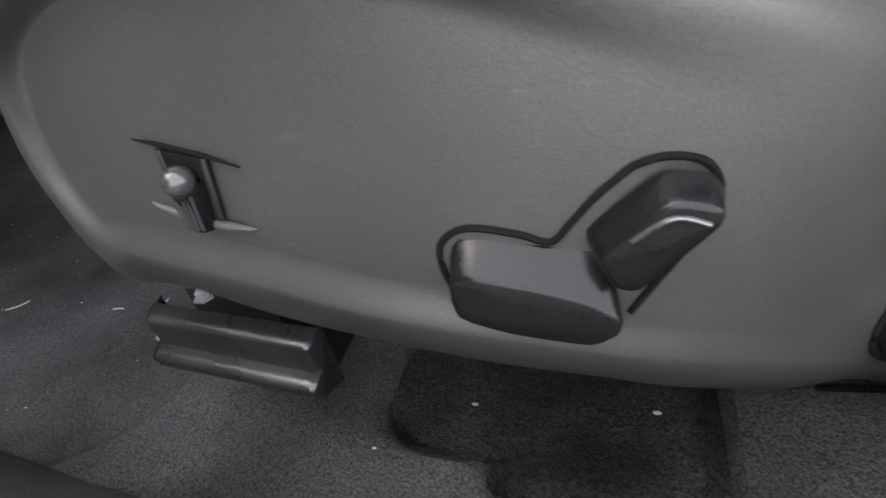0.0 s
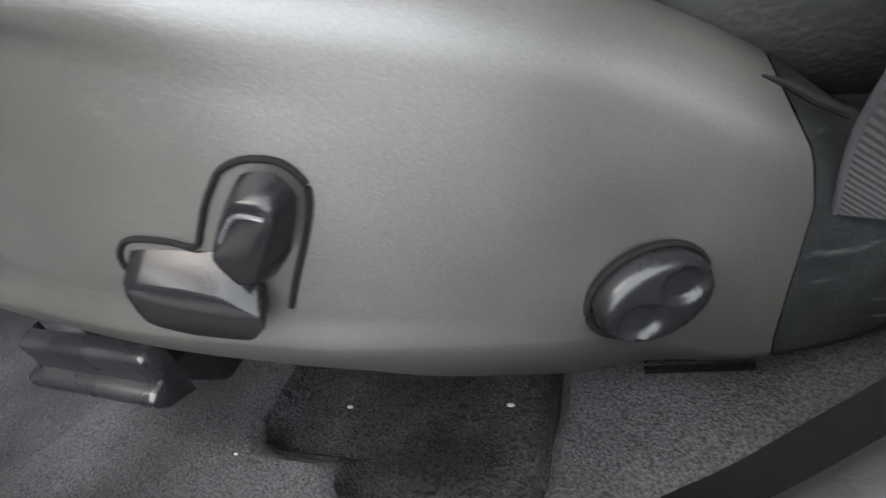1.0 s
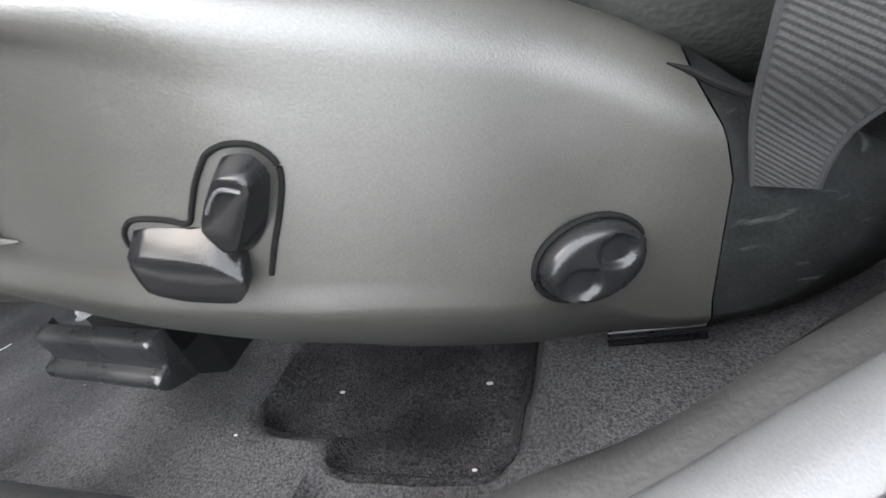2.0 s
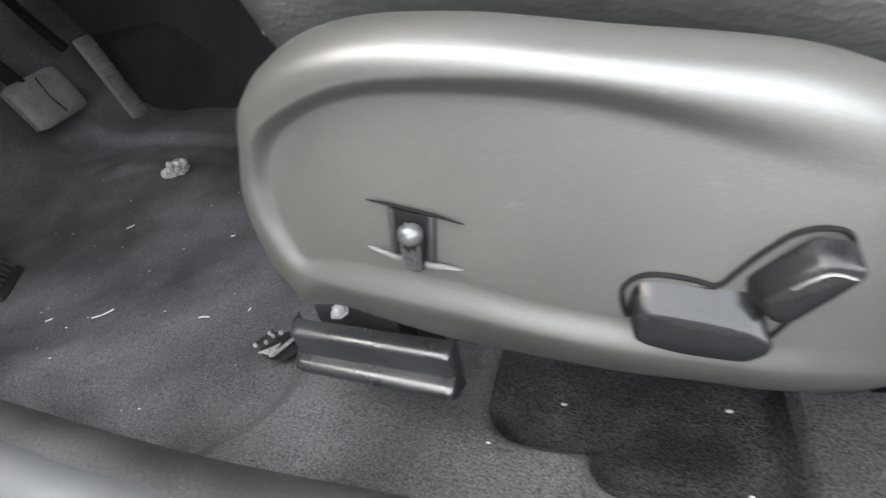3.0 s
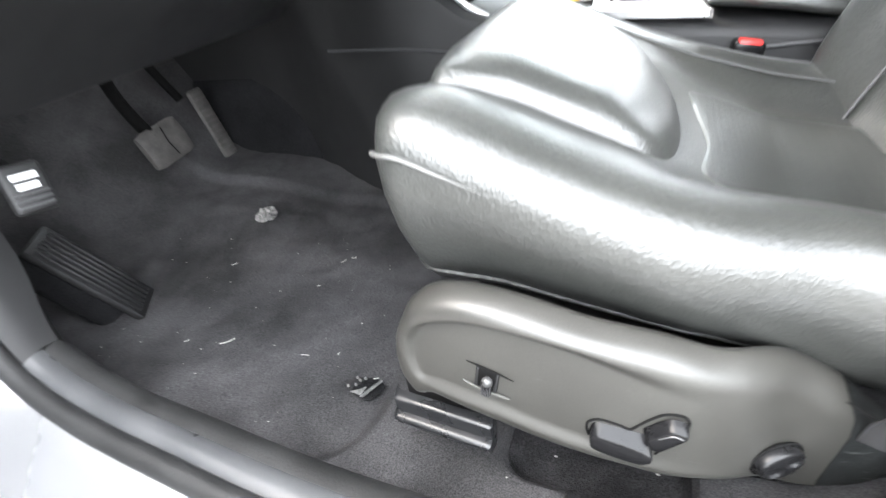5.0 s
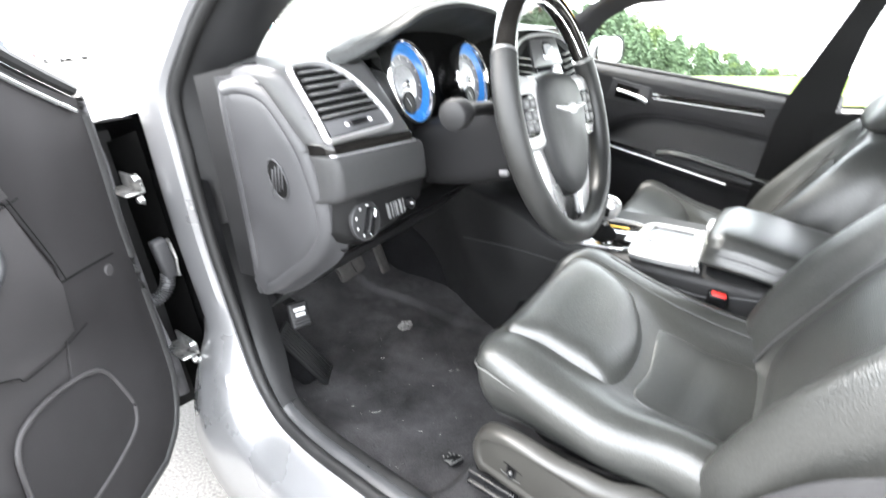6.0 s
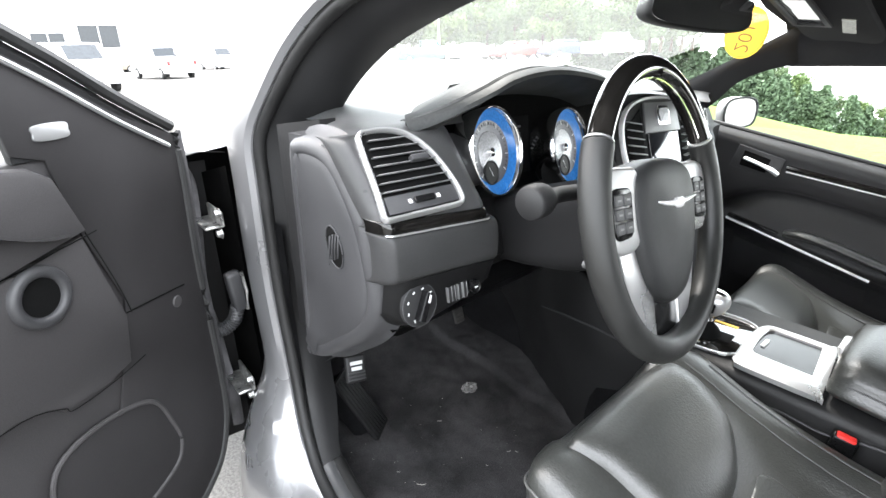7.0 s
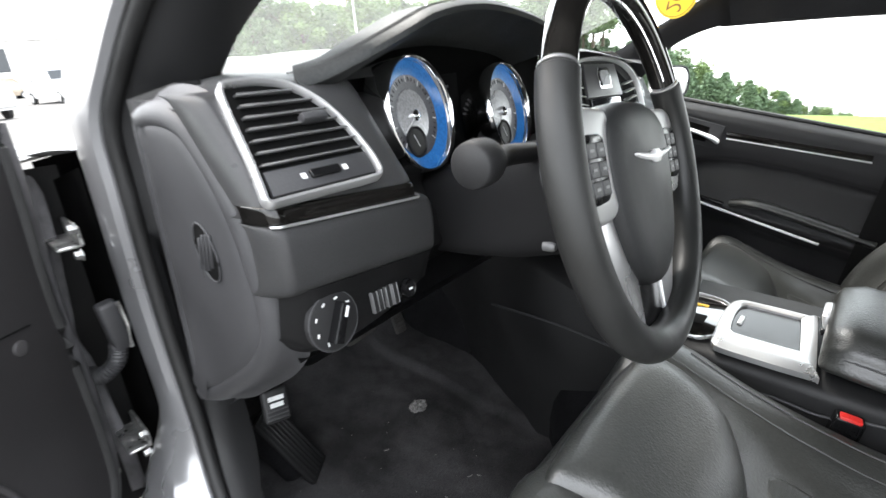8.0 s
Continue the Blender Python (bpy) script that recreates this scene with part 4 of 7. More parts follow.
switch_cap([(-0.0220, 0.4530), (-0.0010, 0.4488), (0.0085, 0.4460), (0.0105, 0.4390), (0.0055, 0.4285), (-0.0145, 0.4310), (-0.0235, 0.4350), (-0.0255, 0.4440)], [(-0.0225, 0.4462), (-0.0040, 0.4422), (0.0055, 0.4390), (0.0123, 0.4345), (0.0115, 0.4310), (0.0065, 0.4272), (-0.0110, 0.4298), (-0.0235, 0.4340)], 0.1195, 0.1110, "cushion_switch", "shiny black cushion switch")
switch_cap([(0.0070, 0.4535), (0.0145, 0.4602), (0.0213, 0.4655), (0.0293, 0.4645), (0.0320, 0.4590), (0.0235, 0.4470), (0.0145, 0.4400), (0.0085, 0.4460)], [(0.0100, 0.4510), (0.0165, 0.4578), (0.0230, 0.4630), (0.0305, 0.4610), (0.0305, 0.4582), (0.0240, 0.4510), (0.0170, 0.4435), (0.0130, 0.4440)], 0.1195, 0.1115, "recline_switch", "shiny black recline switch")


# thin pale tubes draw the light caught along the cap creases
part("crease_highlight", tube(spline([(-0.0220, 0.1116, 0.4450), (-0.0040, 0.1114, 0.4412), (0.0055, 0.1114, 0.4381), (0.0105, 0.1118, 0.4352)], 16), 0.0006, 8), M_CREASE_LIGHT, recess2, "pale strip for the crease highlight")
part("crease_highlight", tube(spline([(0.0155, 0.1112, 0.4568), (0.0230, 0.1109, 0.4620), (0.0293, 0.1112, 0.4602)], 12), 0.0006, 8), M_CREASE_LIGHT, recess2, "pale strip for the crease highlight")


# four-way lumbar knob
KNOB = Matrix(((0.962, -0.212, 0.52, 0.0967), (0.619, -0.125, -0.84, 0.1637), (0.122, 0.866, 0.05, 0.3923), (0, 0, 0, 1))) @ Matrix.Scale(0.93, 4)


def knob_skin():
    rings = []
    for r, h in ((0.0172, -0.004), (0.0171, 0.0008), (0.0166, 0.0034), (0.0156, 0.0052), (0.0142, 0.0061), (0.0126, 0.0065), (0.0110, 0.0066), (0.0095, 0.0066), (0.008, 0.0066), (0.0055, 0.0066), (0.003, 0.0066), (0.0008, 0.0066)):
        row = []
        for k in range(64):
            a = 2 * math.pi * k / 64
            x, y = r * math.cos(a), r * math.sin(a)
            dent = 0
            for cx, cy in ((-0.0078, -0.0030), (0.0072, 0.0024)):
                q = math.hypot((x - cx) / 0.0066, (y - cy) / 0.0076)
                dent += 0.0026 * smooth01((1.10 - q) / 0.42)
            row.append(KNOB @ Vector((x, y, h - dent)))
        rings.append(row)
    return loft(rings)


part("lumbar_knob", knob_skin(), M_KNOB, driver, "round black lumbar control with two dimples")
part("knob_dish", tube([KNOB @ Vector((0.0182 * math.cos(a), 0.0182 * math.sin(a), -0.0022)) for a in (2 * math.pi * k / 48 for k in range(48))], 0.0012, 6, closed=True), M_HOLE, driver)

# seat rails and their covers
rail = thing("front_rail_cover", (-0.156, 0.17, 0.295), "black plastic rail end cover under the driver seat", "rail cover")
prof = [(0.1705, 0.334), (0.1690, 0.3365), (0.1685, 0.339), (0.1695, 0.342), (0.1725, 0.3440), (0.1760, 0.3450), (0.1768, 0.347), (0.1755, 0.361), (0.1765, 0.3635), (0.180, 0.3650), (0.200, 0.3655), (0.200, 0.325), (0.1725, 0.331)]
part("cover", loft([[Vector((x, min(y, 0.186) + dy, 0.334 + 0.80 * (z - 0.334) + dz)) for y, z in prof] for x, dy, dz in ((-0.2000, -0.0170, 0.0330), (-0.1980, -0.0220, 0.0330), (-0.1945, -0.0230, 0.0328), (-0.1110, -0.0290, 0.0270), (-0.1085, -0.0290, 0.0266), (-0.1075, -0.0270, 0.0264))]), M_RAIL, rail, angle=50)
part("track", loft([[Vector((x, y, z)) for y, z in ((0.182, 0.345), (0.182, 0.386), (0.186, 0.389), (0.192, 0.386), (0.192, 0.365), (0.208, 0.365), (0.208, 0.386), (0.214, 0.389), (0.220, 0.386), (0.220, 0.345))] for x in (-0.200, -0.150)]), M_TRIM2, rail, "dark steel seat track", smooth=False)
part("bracket", box((0.04, 0.03, 0.10), pose(-0.165, 0.215, 0.345), 0.003, 1), M_TRIM2, rail)
part("bolt", lathe([(0.0, 0.007), (0.0045, 0.0065), (0.006, 0.005), (0.006, 0.0), (0.009, 0.0), (0.009, -0.002)], pose(-0.176, 0.171, 0.3905) @ Matrix.Scale(0.6, 4), 6), M_SATINGREY, rail, "dull steel bolt head", smooth=False)
rail2 = thing("rear_rail_cover", (0.110, 0.21, 0.295), "black plastic rail cover at the rear of the seat", "rail cover")
part("cover", loft([[Vector((x, 0.208 + 0.75 * (y - 0.1690) + 0.05 * (x - 0.09), 0.316 + 0.45 * (z - 0.334))) for y, z in prof] for x in (0.088, 0.090, 0.128, 0.130)]), M_RAIL, rail2, angle=50)
part("lip", tube([(0.088, 0.2045, 0.3165), (0.130, 0.2065, 0.3165)], 0.0016, 8), M_GLOSSBLACK, rail2)

# belt, buckle
belt = thing("seat_belt", (0.17, 0.13, 0.43), "grey woven seat belt webbing beside the driver seat", "seat belt")
bl = spline([(0.1540, 0.190, 0.395), (0.1560, 0.180, 0.420), (0.1620, 0.163, 0.445), (0.172, 0.150, 0.475), (0.194, 0.138, 0.520), (0.228, 0.128, 0.580), (0.270, 0.116, 0.637), (0.34, 0.105, 0.70), (0.42, 0.097, 0.82), (0.47, 0.097, 0.98)], 48)
rows = []
for i, p in enumerate(bl):
    d = (bl[min(i + 1, 47)] - bl[max(i - 1, 0)]).normalized()
    side = Vector((-d.z, 0.35, d.x)).normalized()
    nrm = d.cross(side)
    w = 0.009 + 0.012 * smooth01(i / 16)
    rows.append([p - side * 0.2 * w + side * w * a + nrm * 0.0007 * b for a, b in ((-1, 0), (-0.9, 1), (0.9, 1), (1, 0), (0.9, -1), (-0.9, -1))])
part("webbing", loft(rows), M_BELT, belt, angle=70)
part("belt_edge", tube([r[0] for r in rows], 0.0011, 6), M_TRIM, belt, "bound edge")
part("belt_edge", tube([r[3] for r in rows], 0.0011, 6), M_TRIM, belt, "bound edge")
buckle = thing("belt_buckle", (0.09, 0.612, 0.50), "black seat belt buckle with a red release button", "belt buckle")
part("housing", box((0.036, 0.024, 0.060), pose(0.089, 0.624, 0.536, 0, 10, 6), 0.005, 3), M_GLOSSBLACK, buckle)
part("button", box((0.027, 0.015, 0.011), pose(0.0942, 0.6210, 0.5622, 0, 10, 6), 0.003, 2), M_RED, buckle, "red release button")
part("stalk", tube([(0.088, 0.614, 0.49), (0.082, 0.618, 0.42)], 0.007), M_TRIM2, buckle)

# ---- dashboard ----
dash = thing("dashboard", (-0.45, 0.77, 0.80), "dark grey dashboard with silver-framed vents and blue-ringed gauges", "dashboard")


def dash_front(y):
    """How far the gauge hood lifts the pad at y."""
    return smooth01((y - 0.25) / 0.09) * smooth01((0.60 - y) / 0.12)


def top_pad(u, v):
    y = 0.055 + 1.41 * v
    hood = dash_front(y)
    roll = 0.016 * max(0.0, 1 - v / 0.045) ** 2
    far, low = 0.12 * smooth01((y - 1.05) / 0.4), 0.055 * smooth01((y - 0.70) / 0.5)
    if u < 0.12:
        t = u / 0.12
        x0, z0 = -0.362 - 0.030 * hood, 1.0545 + 0.020 * hood
        return Vector((x0 - 0.030 * t - far, y, z0 + 0.0075 * math.sin(t * math.pi / 2) - low - roll))
    t = (u - 0.12) / 0.88
    rear = 1.078 + 0.022 * smooth01((y - 0.2) / 0.45)
    x = -0.392 - 0.030 * hood * (1 - t) - 0.61 * t - 0.08 * math.sin(math.pi * v) * t
    z = 1.062 + (rear - 1.062) * t + 0.020 * hood * smooth01(1 - t * 2.4) - roll
    return Vector((x - far * (1 - t), y + 0.105 * (1 - v) * smooth01((t - 0.02) / 0.35), z - low * (1 - 0.55 * t)))


part("top_pad", sheet(top_pad, 50, 90, 0.02), M_DASHTOP, dash, "grained dark dash top", angle=60)
hood_line = [(-0.368, 0.158, 1.0520), (-0.350, 0.186, 1.0610), (-0.324, 0.217, 1.0770), (-0.305, 0.249, 1.0925), (-0.298, 0.284, 1.1053), (-0.294, 0.336, 1.1119), (-0.294, 0.402, 1.1097), (-0.300, 0.499, 1.094), (-0.306, 0.56, 1.072)]
hl = spline(hood_line, 44)
rows = []
for i, p in enumerate(hl):
    k = 0.30 + 0.70 * smooth01(i / 14)
    rise = 0.010 * (1 - smooth01(i / 12))
    rows.append([p + Vector(q) for q in ((-0.002, 0, -0.003), (0.004, 0, -0.001), (0.004, 0, 0.005), (-0.004, 0.002, 0.010 + 0.3 * rise), (-0.06 * k, 0.012 * (1.3 - k), 0.010 + rise), (-0.13 * k, 0.03 * (1.3 - k), -0.010 + 2 * rise), (-0.13 * k, 0.03 * (1.3 - k), -0.04), (-0.03 * k, 0, -0.016))])
part("gauge_hood", loft(rows), M_HOOD, dash, "padded black gauge hood", angle=50)
for back in (0.010, 0.016):
    part("hood_seam", tube([p + Vector((-back, 0.003, 0.0112 + 0.25 * 0.010 * (1 - smooth01(i / 12)))) for i, p in enumerate(hl)], 0.0007, 6), M_THREAD, dash)


def fascia(y0, y1, profile, name, mat, n=24, label="", bow=None):
    """A strip of the fascia from y0 to y1 with an upright profile of (x, z)."""
    def at(u, v):
        y = y0 + (y1 - y0) * u
        k = v * (len(profile) - 1)
        j = min(int(k), len(profile) - 2)
        f = k - j
        x = profile[j][0] * (1 - f) + profile[j + 1][0] * f
        z = profile[j][1] * (1 - f) + profile[j + 1][1] * f
        dx, dz = bow(u, v) if bow else (0, 0)
        return Vector((x + dx, y, z + dz))
    return part(name, sheet(at, n, (len(profile) - 1) * 3, 0.008), mat, dash, label, angle=50)


# driver's side: one rounded face round the vent, veneer strip, padded knee panel, switch panel
def plan(u, y_in, turn):
    """Set-back and y along the driver's fascia: rounded near corner, straight run, turn into the gauge recess."""
    if u < 0.2:
        a = math.pi / 2 * u / 0.2
        return -0.034 + 0.034 * math.sin(a), 0.061 - 0.014 * math.cos(a)
    if u < 0.7:
        return 0.0, 0.061 + (y_in - 0.061) * (u - 0.2) / 0.5
    a = math.pi / 2 * (u - 0.7) / 0.3
    return -turn[0] * (1 - math.cos(a)), y_in + turn[1] * math.sin(a)


def face_strip(profile, y_in, turn, fall, name, mat, label=""):
    """A strip of the driver's fascia: an upright profile of (x, z) carried along the plan, sinking by fall."""
    line = spline([(x, 0, z) for x, z in profile], 25)

    def at(u, v):
        dx, y = plan(u, y_in, turn)
        q = line[round(v * 24)]
        return Vector((q.x + dx, y, q.z - fall(v) * min(1.0, max(0.0, (y - 0.05) / 0.19))))
    return part(name, sheet(at, 60, 24, -0.006), mat, dash, label, angle=50)


face_strip([(-0.300, 0.963), (-0.2895, 0.966), (-0.2885, 0.9725), (-0.3045, 0.992), (-0.3245, 1.018), (-0.345, 1.044), (-0.357, 1.0545), (-0.372, 1.0585)], 0.200, (0.085, 0.046), lambda v: 0.020 * (1 - v), "vent_surround", M_FASCIA, "smooth dark grey face round the vent")
face_strip([(-0.296, 0.896), (-0.284, 0.9005), (-0.278, 0.910), (-0.2765, 0.932), (-0.2780, 0.950), (-0.283, 0.9575), (-0.292, 0.9590)], 0.226, (0.05, 0.018), lambda v: 0.021, "knee_pad", M_DASHTRIM, "padded dark grey knee panel")
face_strip([(-0.286, 0.9600), (-0.2835, 0.9605), (-0.2825, 0.966), (-0.2850, 0.973), (-0.290, 0.9745)], 0.208, (0.05, 0.022), lambda v: 0.0205, "veneer_strip", M_WOOD, "glossy black wood veneer strip")
part("chrome_line", tube([Vector((-0.2815 + plan(k / 40, 0.212, (0.05, 0.022))[0], plan(k / 40, 0.212, (0.05, 0.022))[1], 0.9592 - 0.0205 * min(1.0, max(0.0, (plan(k / 40, 0.212, (0.05, 0.022))[1] - 0.05) / 0.19)))) for k in range(5, 36)], 0.0013, 6), M_SATIN, dash, "thin silver line")


def lower_panel(u, v):
    y = 0.057 + 0.200 * u
    top = 0.900 - 0.022 * u
    low = float(np.interp(u, (0, 0.1, 0.25, 0.5, 0.75, 1), (0.842, 0.826, 0.816, 0.822, 0.838, 0.852)))
    z = low + (top - low) * v
    return Vector((-0.286 - 0.010 * (1 - v) - 0.02 * smooth01((0.15 - v) / 0.15) + 0.004 * v - 0.020 * (1 - min(1, u / 0.12)) ** 2 - 0.05 * smooth01((u - 0.85) / 0.15), y, z))


part("switch_panel", sheet(lower_panel, 26, 12, 0.006), M_TRIM2, dash, "black switch panel")
fascia(0.262, 0.66, [(-0.45, 0.80), (-0.36, 0.825), (-0.325, 0.86), (-0.33, 0.90), (-0.36, 0.94)], "column_panel", M_TRIM2, 20)
part("under_panel", sheet(lambda u, v: Vector((-0.32 - 0.40 * v - 0.14 * smooth01((u - 0.65) / 0.25), (0.075 + 0.06 * smooth01(v * 3)) * (1 - u) + 1.44 * u, 0.815 + 0.03 * v)), 14, 8, 0.008), M_TRIM2, dash)
part("knee_bolster", sheet(lambda u, v: Vector((-0.318 - 0.27 * v, 0.085 + 0.57 * u + 0.03 * v * (1 - u), 0.808 - 0.175 * v + 0.014 * math.sin(math.pi * v))), 12, 10, 0.008), M_TRIM, dash, "black padded knee panel")
part("gauge_backing", sheet(lambda u, v: Vector((-0.435 + 0.03 * (1 - v), 0.225 + 0.40 * u, 0.90 + (0.155 + 0.045 * smooth01((u - 0.05) / 0.15)) * v)), 16, 8, 0.006), M_HOLE, dash)
part("cluster_sill", loft([[Vector((x, y, z)) for x, z in ((-0.345, 0.905), (-0.350, 0.922), (-0.43, 0.925), (-0.43, 0.900))] for y in (0.235, 0.64)]), M_TRIM2, dash)

# end cap seen with the door open
cap_out = [(-0.492, 1.030), (-0.470, 1.052), (-0.420, 1.054), (-0.380, 1.040), (-0.349, 1.005), (-0.325, 0.960), (-0.313, 0.905), (-0.311, 0.865), (-0.322, 0.832), (-0.355, 0.795), (-0.410, 0.757), (-0.455, 0.728), (-0.505, 0.708), (-0.520, 0.722), (-0.512, 0.80), (-0.503, 0.90)]
co = [Vector((p.x, p.y)) for p in spline([(*q, 0) for q in cap_out], 80, True)]
area = sum(a.x * b.y - b.x * a.y for a, b in zip(co, co[1:] + co[:1]))
if area < 0:
    co.reverse()
rings = []
for d, y in ((-0.010, 0.085), (0.0, 0.072), (0.002, 0.060), (0.008, 0.052), (0.016, 0.0495), (0.020, 0.0498), (0.0225, 0.0515), (0.026, 0.0500), (0.034, 0.0490)):
    rings.append([Vector((p.x, y, p.y)) for p in offset2(co, d)])
cc = Vector((-0.405, 0.0485, 0.90))
rings += [[p.lerp(cc, f) for p in rings[8]] for f in (0.25, 0.5, 0.75, 0.95)]
cap = part("end_cap", loft(rings), M_TRIM, dash, "dark grey dash end cap", angle=45)
vm = frame_of((-0.3905, 0.0486, 0.922), (1, 0, 0.25), (-0.1, 0, 1))
part("cap_grille", prism(ellipse(0.0165, 0.0275, 32), 0.0012, vm, 0.0004), M_HOLE, cap, "small slotted demister grille")
for k in range(4):
    part("slat", box((0.0022, 0.040 - 0.004 * abs(k - 1.5), 0.0032), vm @ pose(-0.0105 + 0.007 * k, 0, 0.0016, 0, 0, -28), 0.0008, 1), M_TRIM, cap)
part("cap_rim", tube([vm @ Vector((0.0170 * math.cos(a), 0.028 * math.sin(a), 0.001)) for a in (2 * math.pi * k / 36 for k in range(36))], 0.0011, 6, closed=True), M_TRIM, cap)
part("dash_side", loft([[Vector((x, y, z)) for x, z in ((-0.312, 0.850), (-0.305, 0.90), (-0.306, 0.947), (-0.318, 0.975), (-0.350, 1.018), (-0.380, 1.046), (-0.41, 1.052), (-0.50, 1.053), (-0.50, 0.76), (-0.40, 0.79))] for y in (0.062, 0.070, 0.10)]), M_TRIM, dash, angle=35)
part("cap_gasket", loft([[Vector((x, y, z)) for x, z in ((-0.49, 1.066), (-0.62, 1.05), (-0.64, 0.70), (-0.50, 0.70))] for y in (0.105, 0.13)]), M_TRIM2, dash)

# round headlamp switch, trim switches and boot button
hm = frame_of((-0.2850, 0.0925, 0.8610), (0, 1, -0.1), (-0.10, 0, 1)) @ Matrix.Scale(1.06, 4)
hs = part("headlamp_switch", lathe([(0.0, 0.004), (0.021, 0.004), (0.0245, 0.003), (0.0255, 0.0), (0.0255, -0.003)], hm, 40), M_TRIM2, dash, "round black headlamp switch")
part("switch_rim", tube([hm @ Vector((0.0252 * math.cos(a), 0.0252 * math.sin(a), 0.0025)) for a in (2 * math.pi * k / 40 for k in range(40))], 0.0008, 6, closed=True), M_TRIM, hs, "fine grey ring")
part("grip", prism([(-0.0045, -0.017), (0.0045, -0.017), (0.0038, 0.017), (-0.0038, 0.017)], 0.012, hm @ pose(0, 0, 0.003, 0, 0, -22), 0.0015), M_GLOSSBLACK, hs)
part("grip_mark", box((0.0022, 0.009, 0.001), hm @ pose(0.0045, 0.009, 0.0155, 0, 0, -22)), M_WHITEMARK, hs)
for k in range(7):
    a = radians(40 + 40 * k)
    part("symbol", box((0.0034, 0.0016, 0.0006), hm @ pose(0.0195 * math.cos(a), 0.0195 * math.sin(a), 0.0042, 0, 0, 20 * k)), M_WHITEMARK, hs, "white printed symbol")
for k in range(4):
    wm = frame_of((-0.2840, 0.143 + 0.0090 * k, 0.8570 - 0.0006 * k), (0, 1, 0), (-0.1, 0, 1))
    wheel_slot = part("switch_slot", box((0.0064, 0.0215, 0.004), wm, 0.0008, 1), M_TRIM2, dash, "black thumbwheel")
    for dx in ((-0.0030, 0.0030) if k != 1 else (0.0,)):
        part("slot_edge", box((0.0010, 0.0210, 0.0050), wm @ pose(dx, 0, 0.0002), 0.0003, 1), M_SATINGREY, wheel_slot, "silver edge")
bmn = frame_of((-0.2840, 0.189, 0.8530), (0, 1, 0), (-0.1, 0, 1))
bb = part("boot_button", lathe([(0.0, 0.004), (0.006, 0.004), (0.0068, 0.002), (0.0088, 0.0035), (0.0098, 0.0), (0.0098, -0.002)], bmn, 28), M_GLOSSBLACK, dash, "round boot release button")
part("symbol", box((0.005, 0.002, 0.0006), bmn @ pose(0, 0, 0.0044)), M_WHITEMARK, bb)


def air_vent(m, outline, slats, name_label, w, parent=dash):
    """A framed louvre vent: outline in the plane of m, slats as (x0, x1, y)."""
    pts = [(p.x, p.y) for p in spline([(*q, 0) for q in outline], 60, True)]
    c = Vector((sum(p[0] for p in pts) / 60, sum(p[1] for p in pts) / 60))
    v2 = [Vector(p) for p in pts]
    if sum(a.x * b.y - b.x * a.y for a, b in zip(v2, v2[1:] + v2[:1])) < 0:
        v2.reverse()
    outer = [tuple(p) for p in offset2(v2, -w)]
    fr = part("air_vent", ring(outer, [tuple(p) for p in v2], 0.009, m, 0.003), M_SATIN, parent, name_label, angle=50)
    part("vent_back", prism([tuple(p) for p in offset2(v2, -0.001)], 0.001, m @ pose(0, 0, 0.0012)), M_HOLE, fr)
    for x0, x1, y in slats:
        part("slat", box((x1 - x0, 0.0018, 0.011), m @ pose((x0 + x1) / 2, y, 0.004, 22, 0, 0), 0.0006, 1), M_SATINGREY, fr)
    return fr


VM = frame_of((-0.2870, 0.052, 0.9735), (0.03, 1, -0.03), (-0.072, 0.016, 0.087))
vent = air_vent(VM, [(0.0045, 0.0045), (0.0055, 0.012), (0.010, 0.04), (0.014, 0.08), (0.019, 0.107), (0.030, 0.111), (0.055, 0.111), (0.080, 0.103), (0.100, 0.082), (0.111, 0.055), (0.1165, 0.028), (0.1165, 0.012), (0.1140, 0.0055), (0.105, 0.004), (0.06, 0.004), (0.012, 0.004)],
                [(0.012 + 0.0022 * k, (0.113, 0.112, 0.110, 0.106, 0.100, 0.092, 0.078)[k], 0.034 + 0.0112 * k) for k in range(7)], "satin silver air vent frame", 0.0055)
part("vent_sill", prism([(0.008, 0.006), (0.113, 0.006), (0.114, 0.028), (0.011, 0.028)], 0.004, VM @ pose(0, 0, 0.0022), 0.001), M_TRIM, vent)
part("vent_wheel", box((0.030, 0.008, 0.004), VM @ pose(0.063, 0.017, 0.007), 0.001, 1), M_GLOSSBLACK, vent, "ribbed thumbwheel")
for dx in (-0.021, 0.021):
    part("symbol", box((0.005, 0.005, 0.0008), VM @ pose(0.063 + dx, 0.017, 0.0065)), M_WHITEMARK, vent)
part("vent_tab", box((0.026, 0.008, 0.010), VM @ pose(0.080, 0.068, 0.010), 0.002, 2), M_TRIM, vent, "small vent tab")


# gauges
def hoop(profile, m, n):
    """An open ring turned about z from a closed profile."""
    rings = [[m @ Vector((r * math.cos(2 * math.pi * k / n), r * math.sin(2 * math.pi * k / n), z)) for k in range(n)] for r, z in profile + profile[:1]]
    return loft(rings, caps=(False, False))


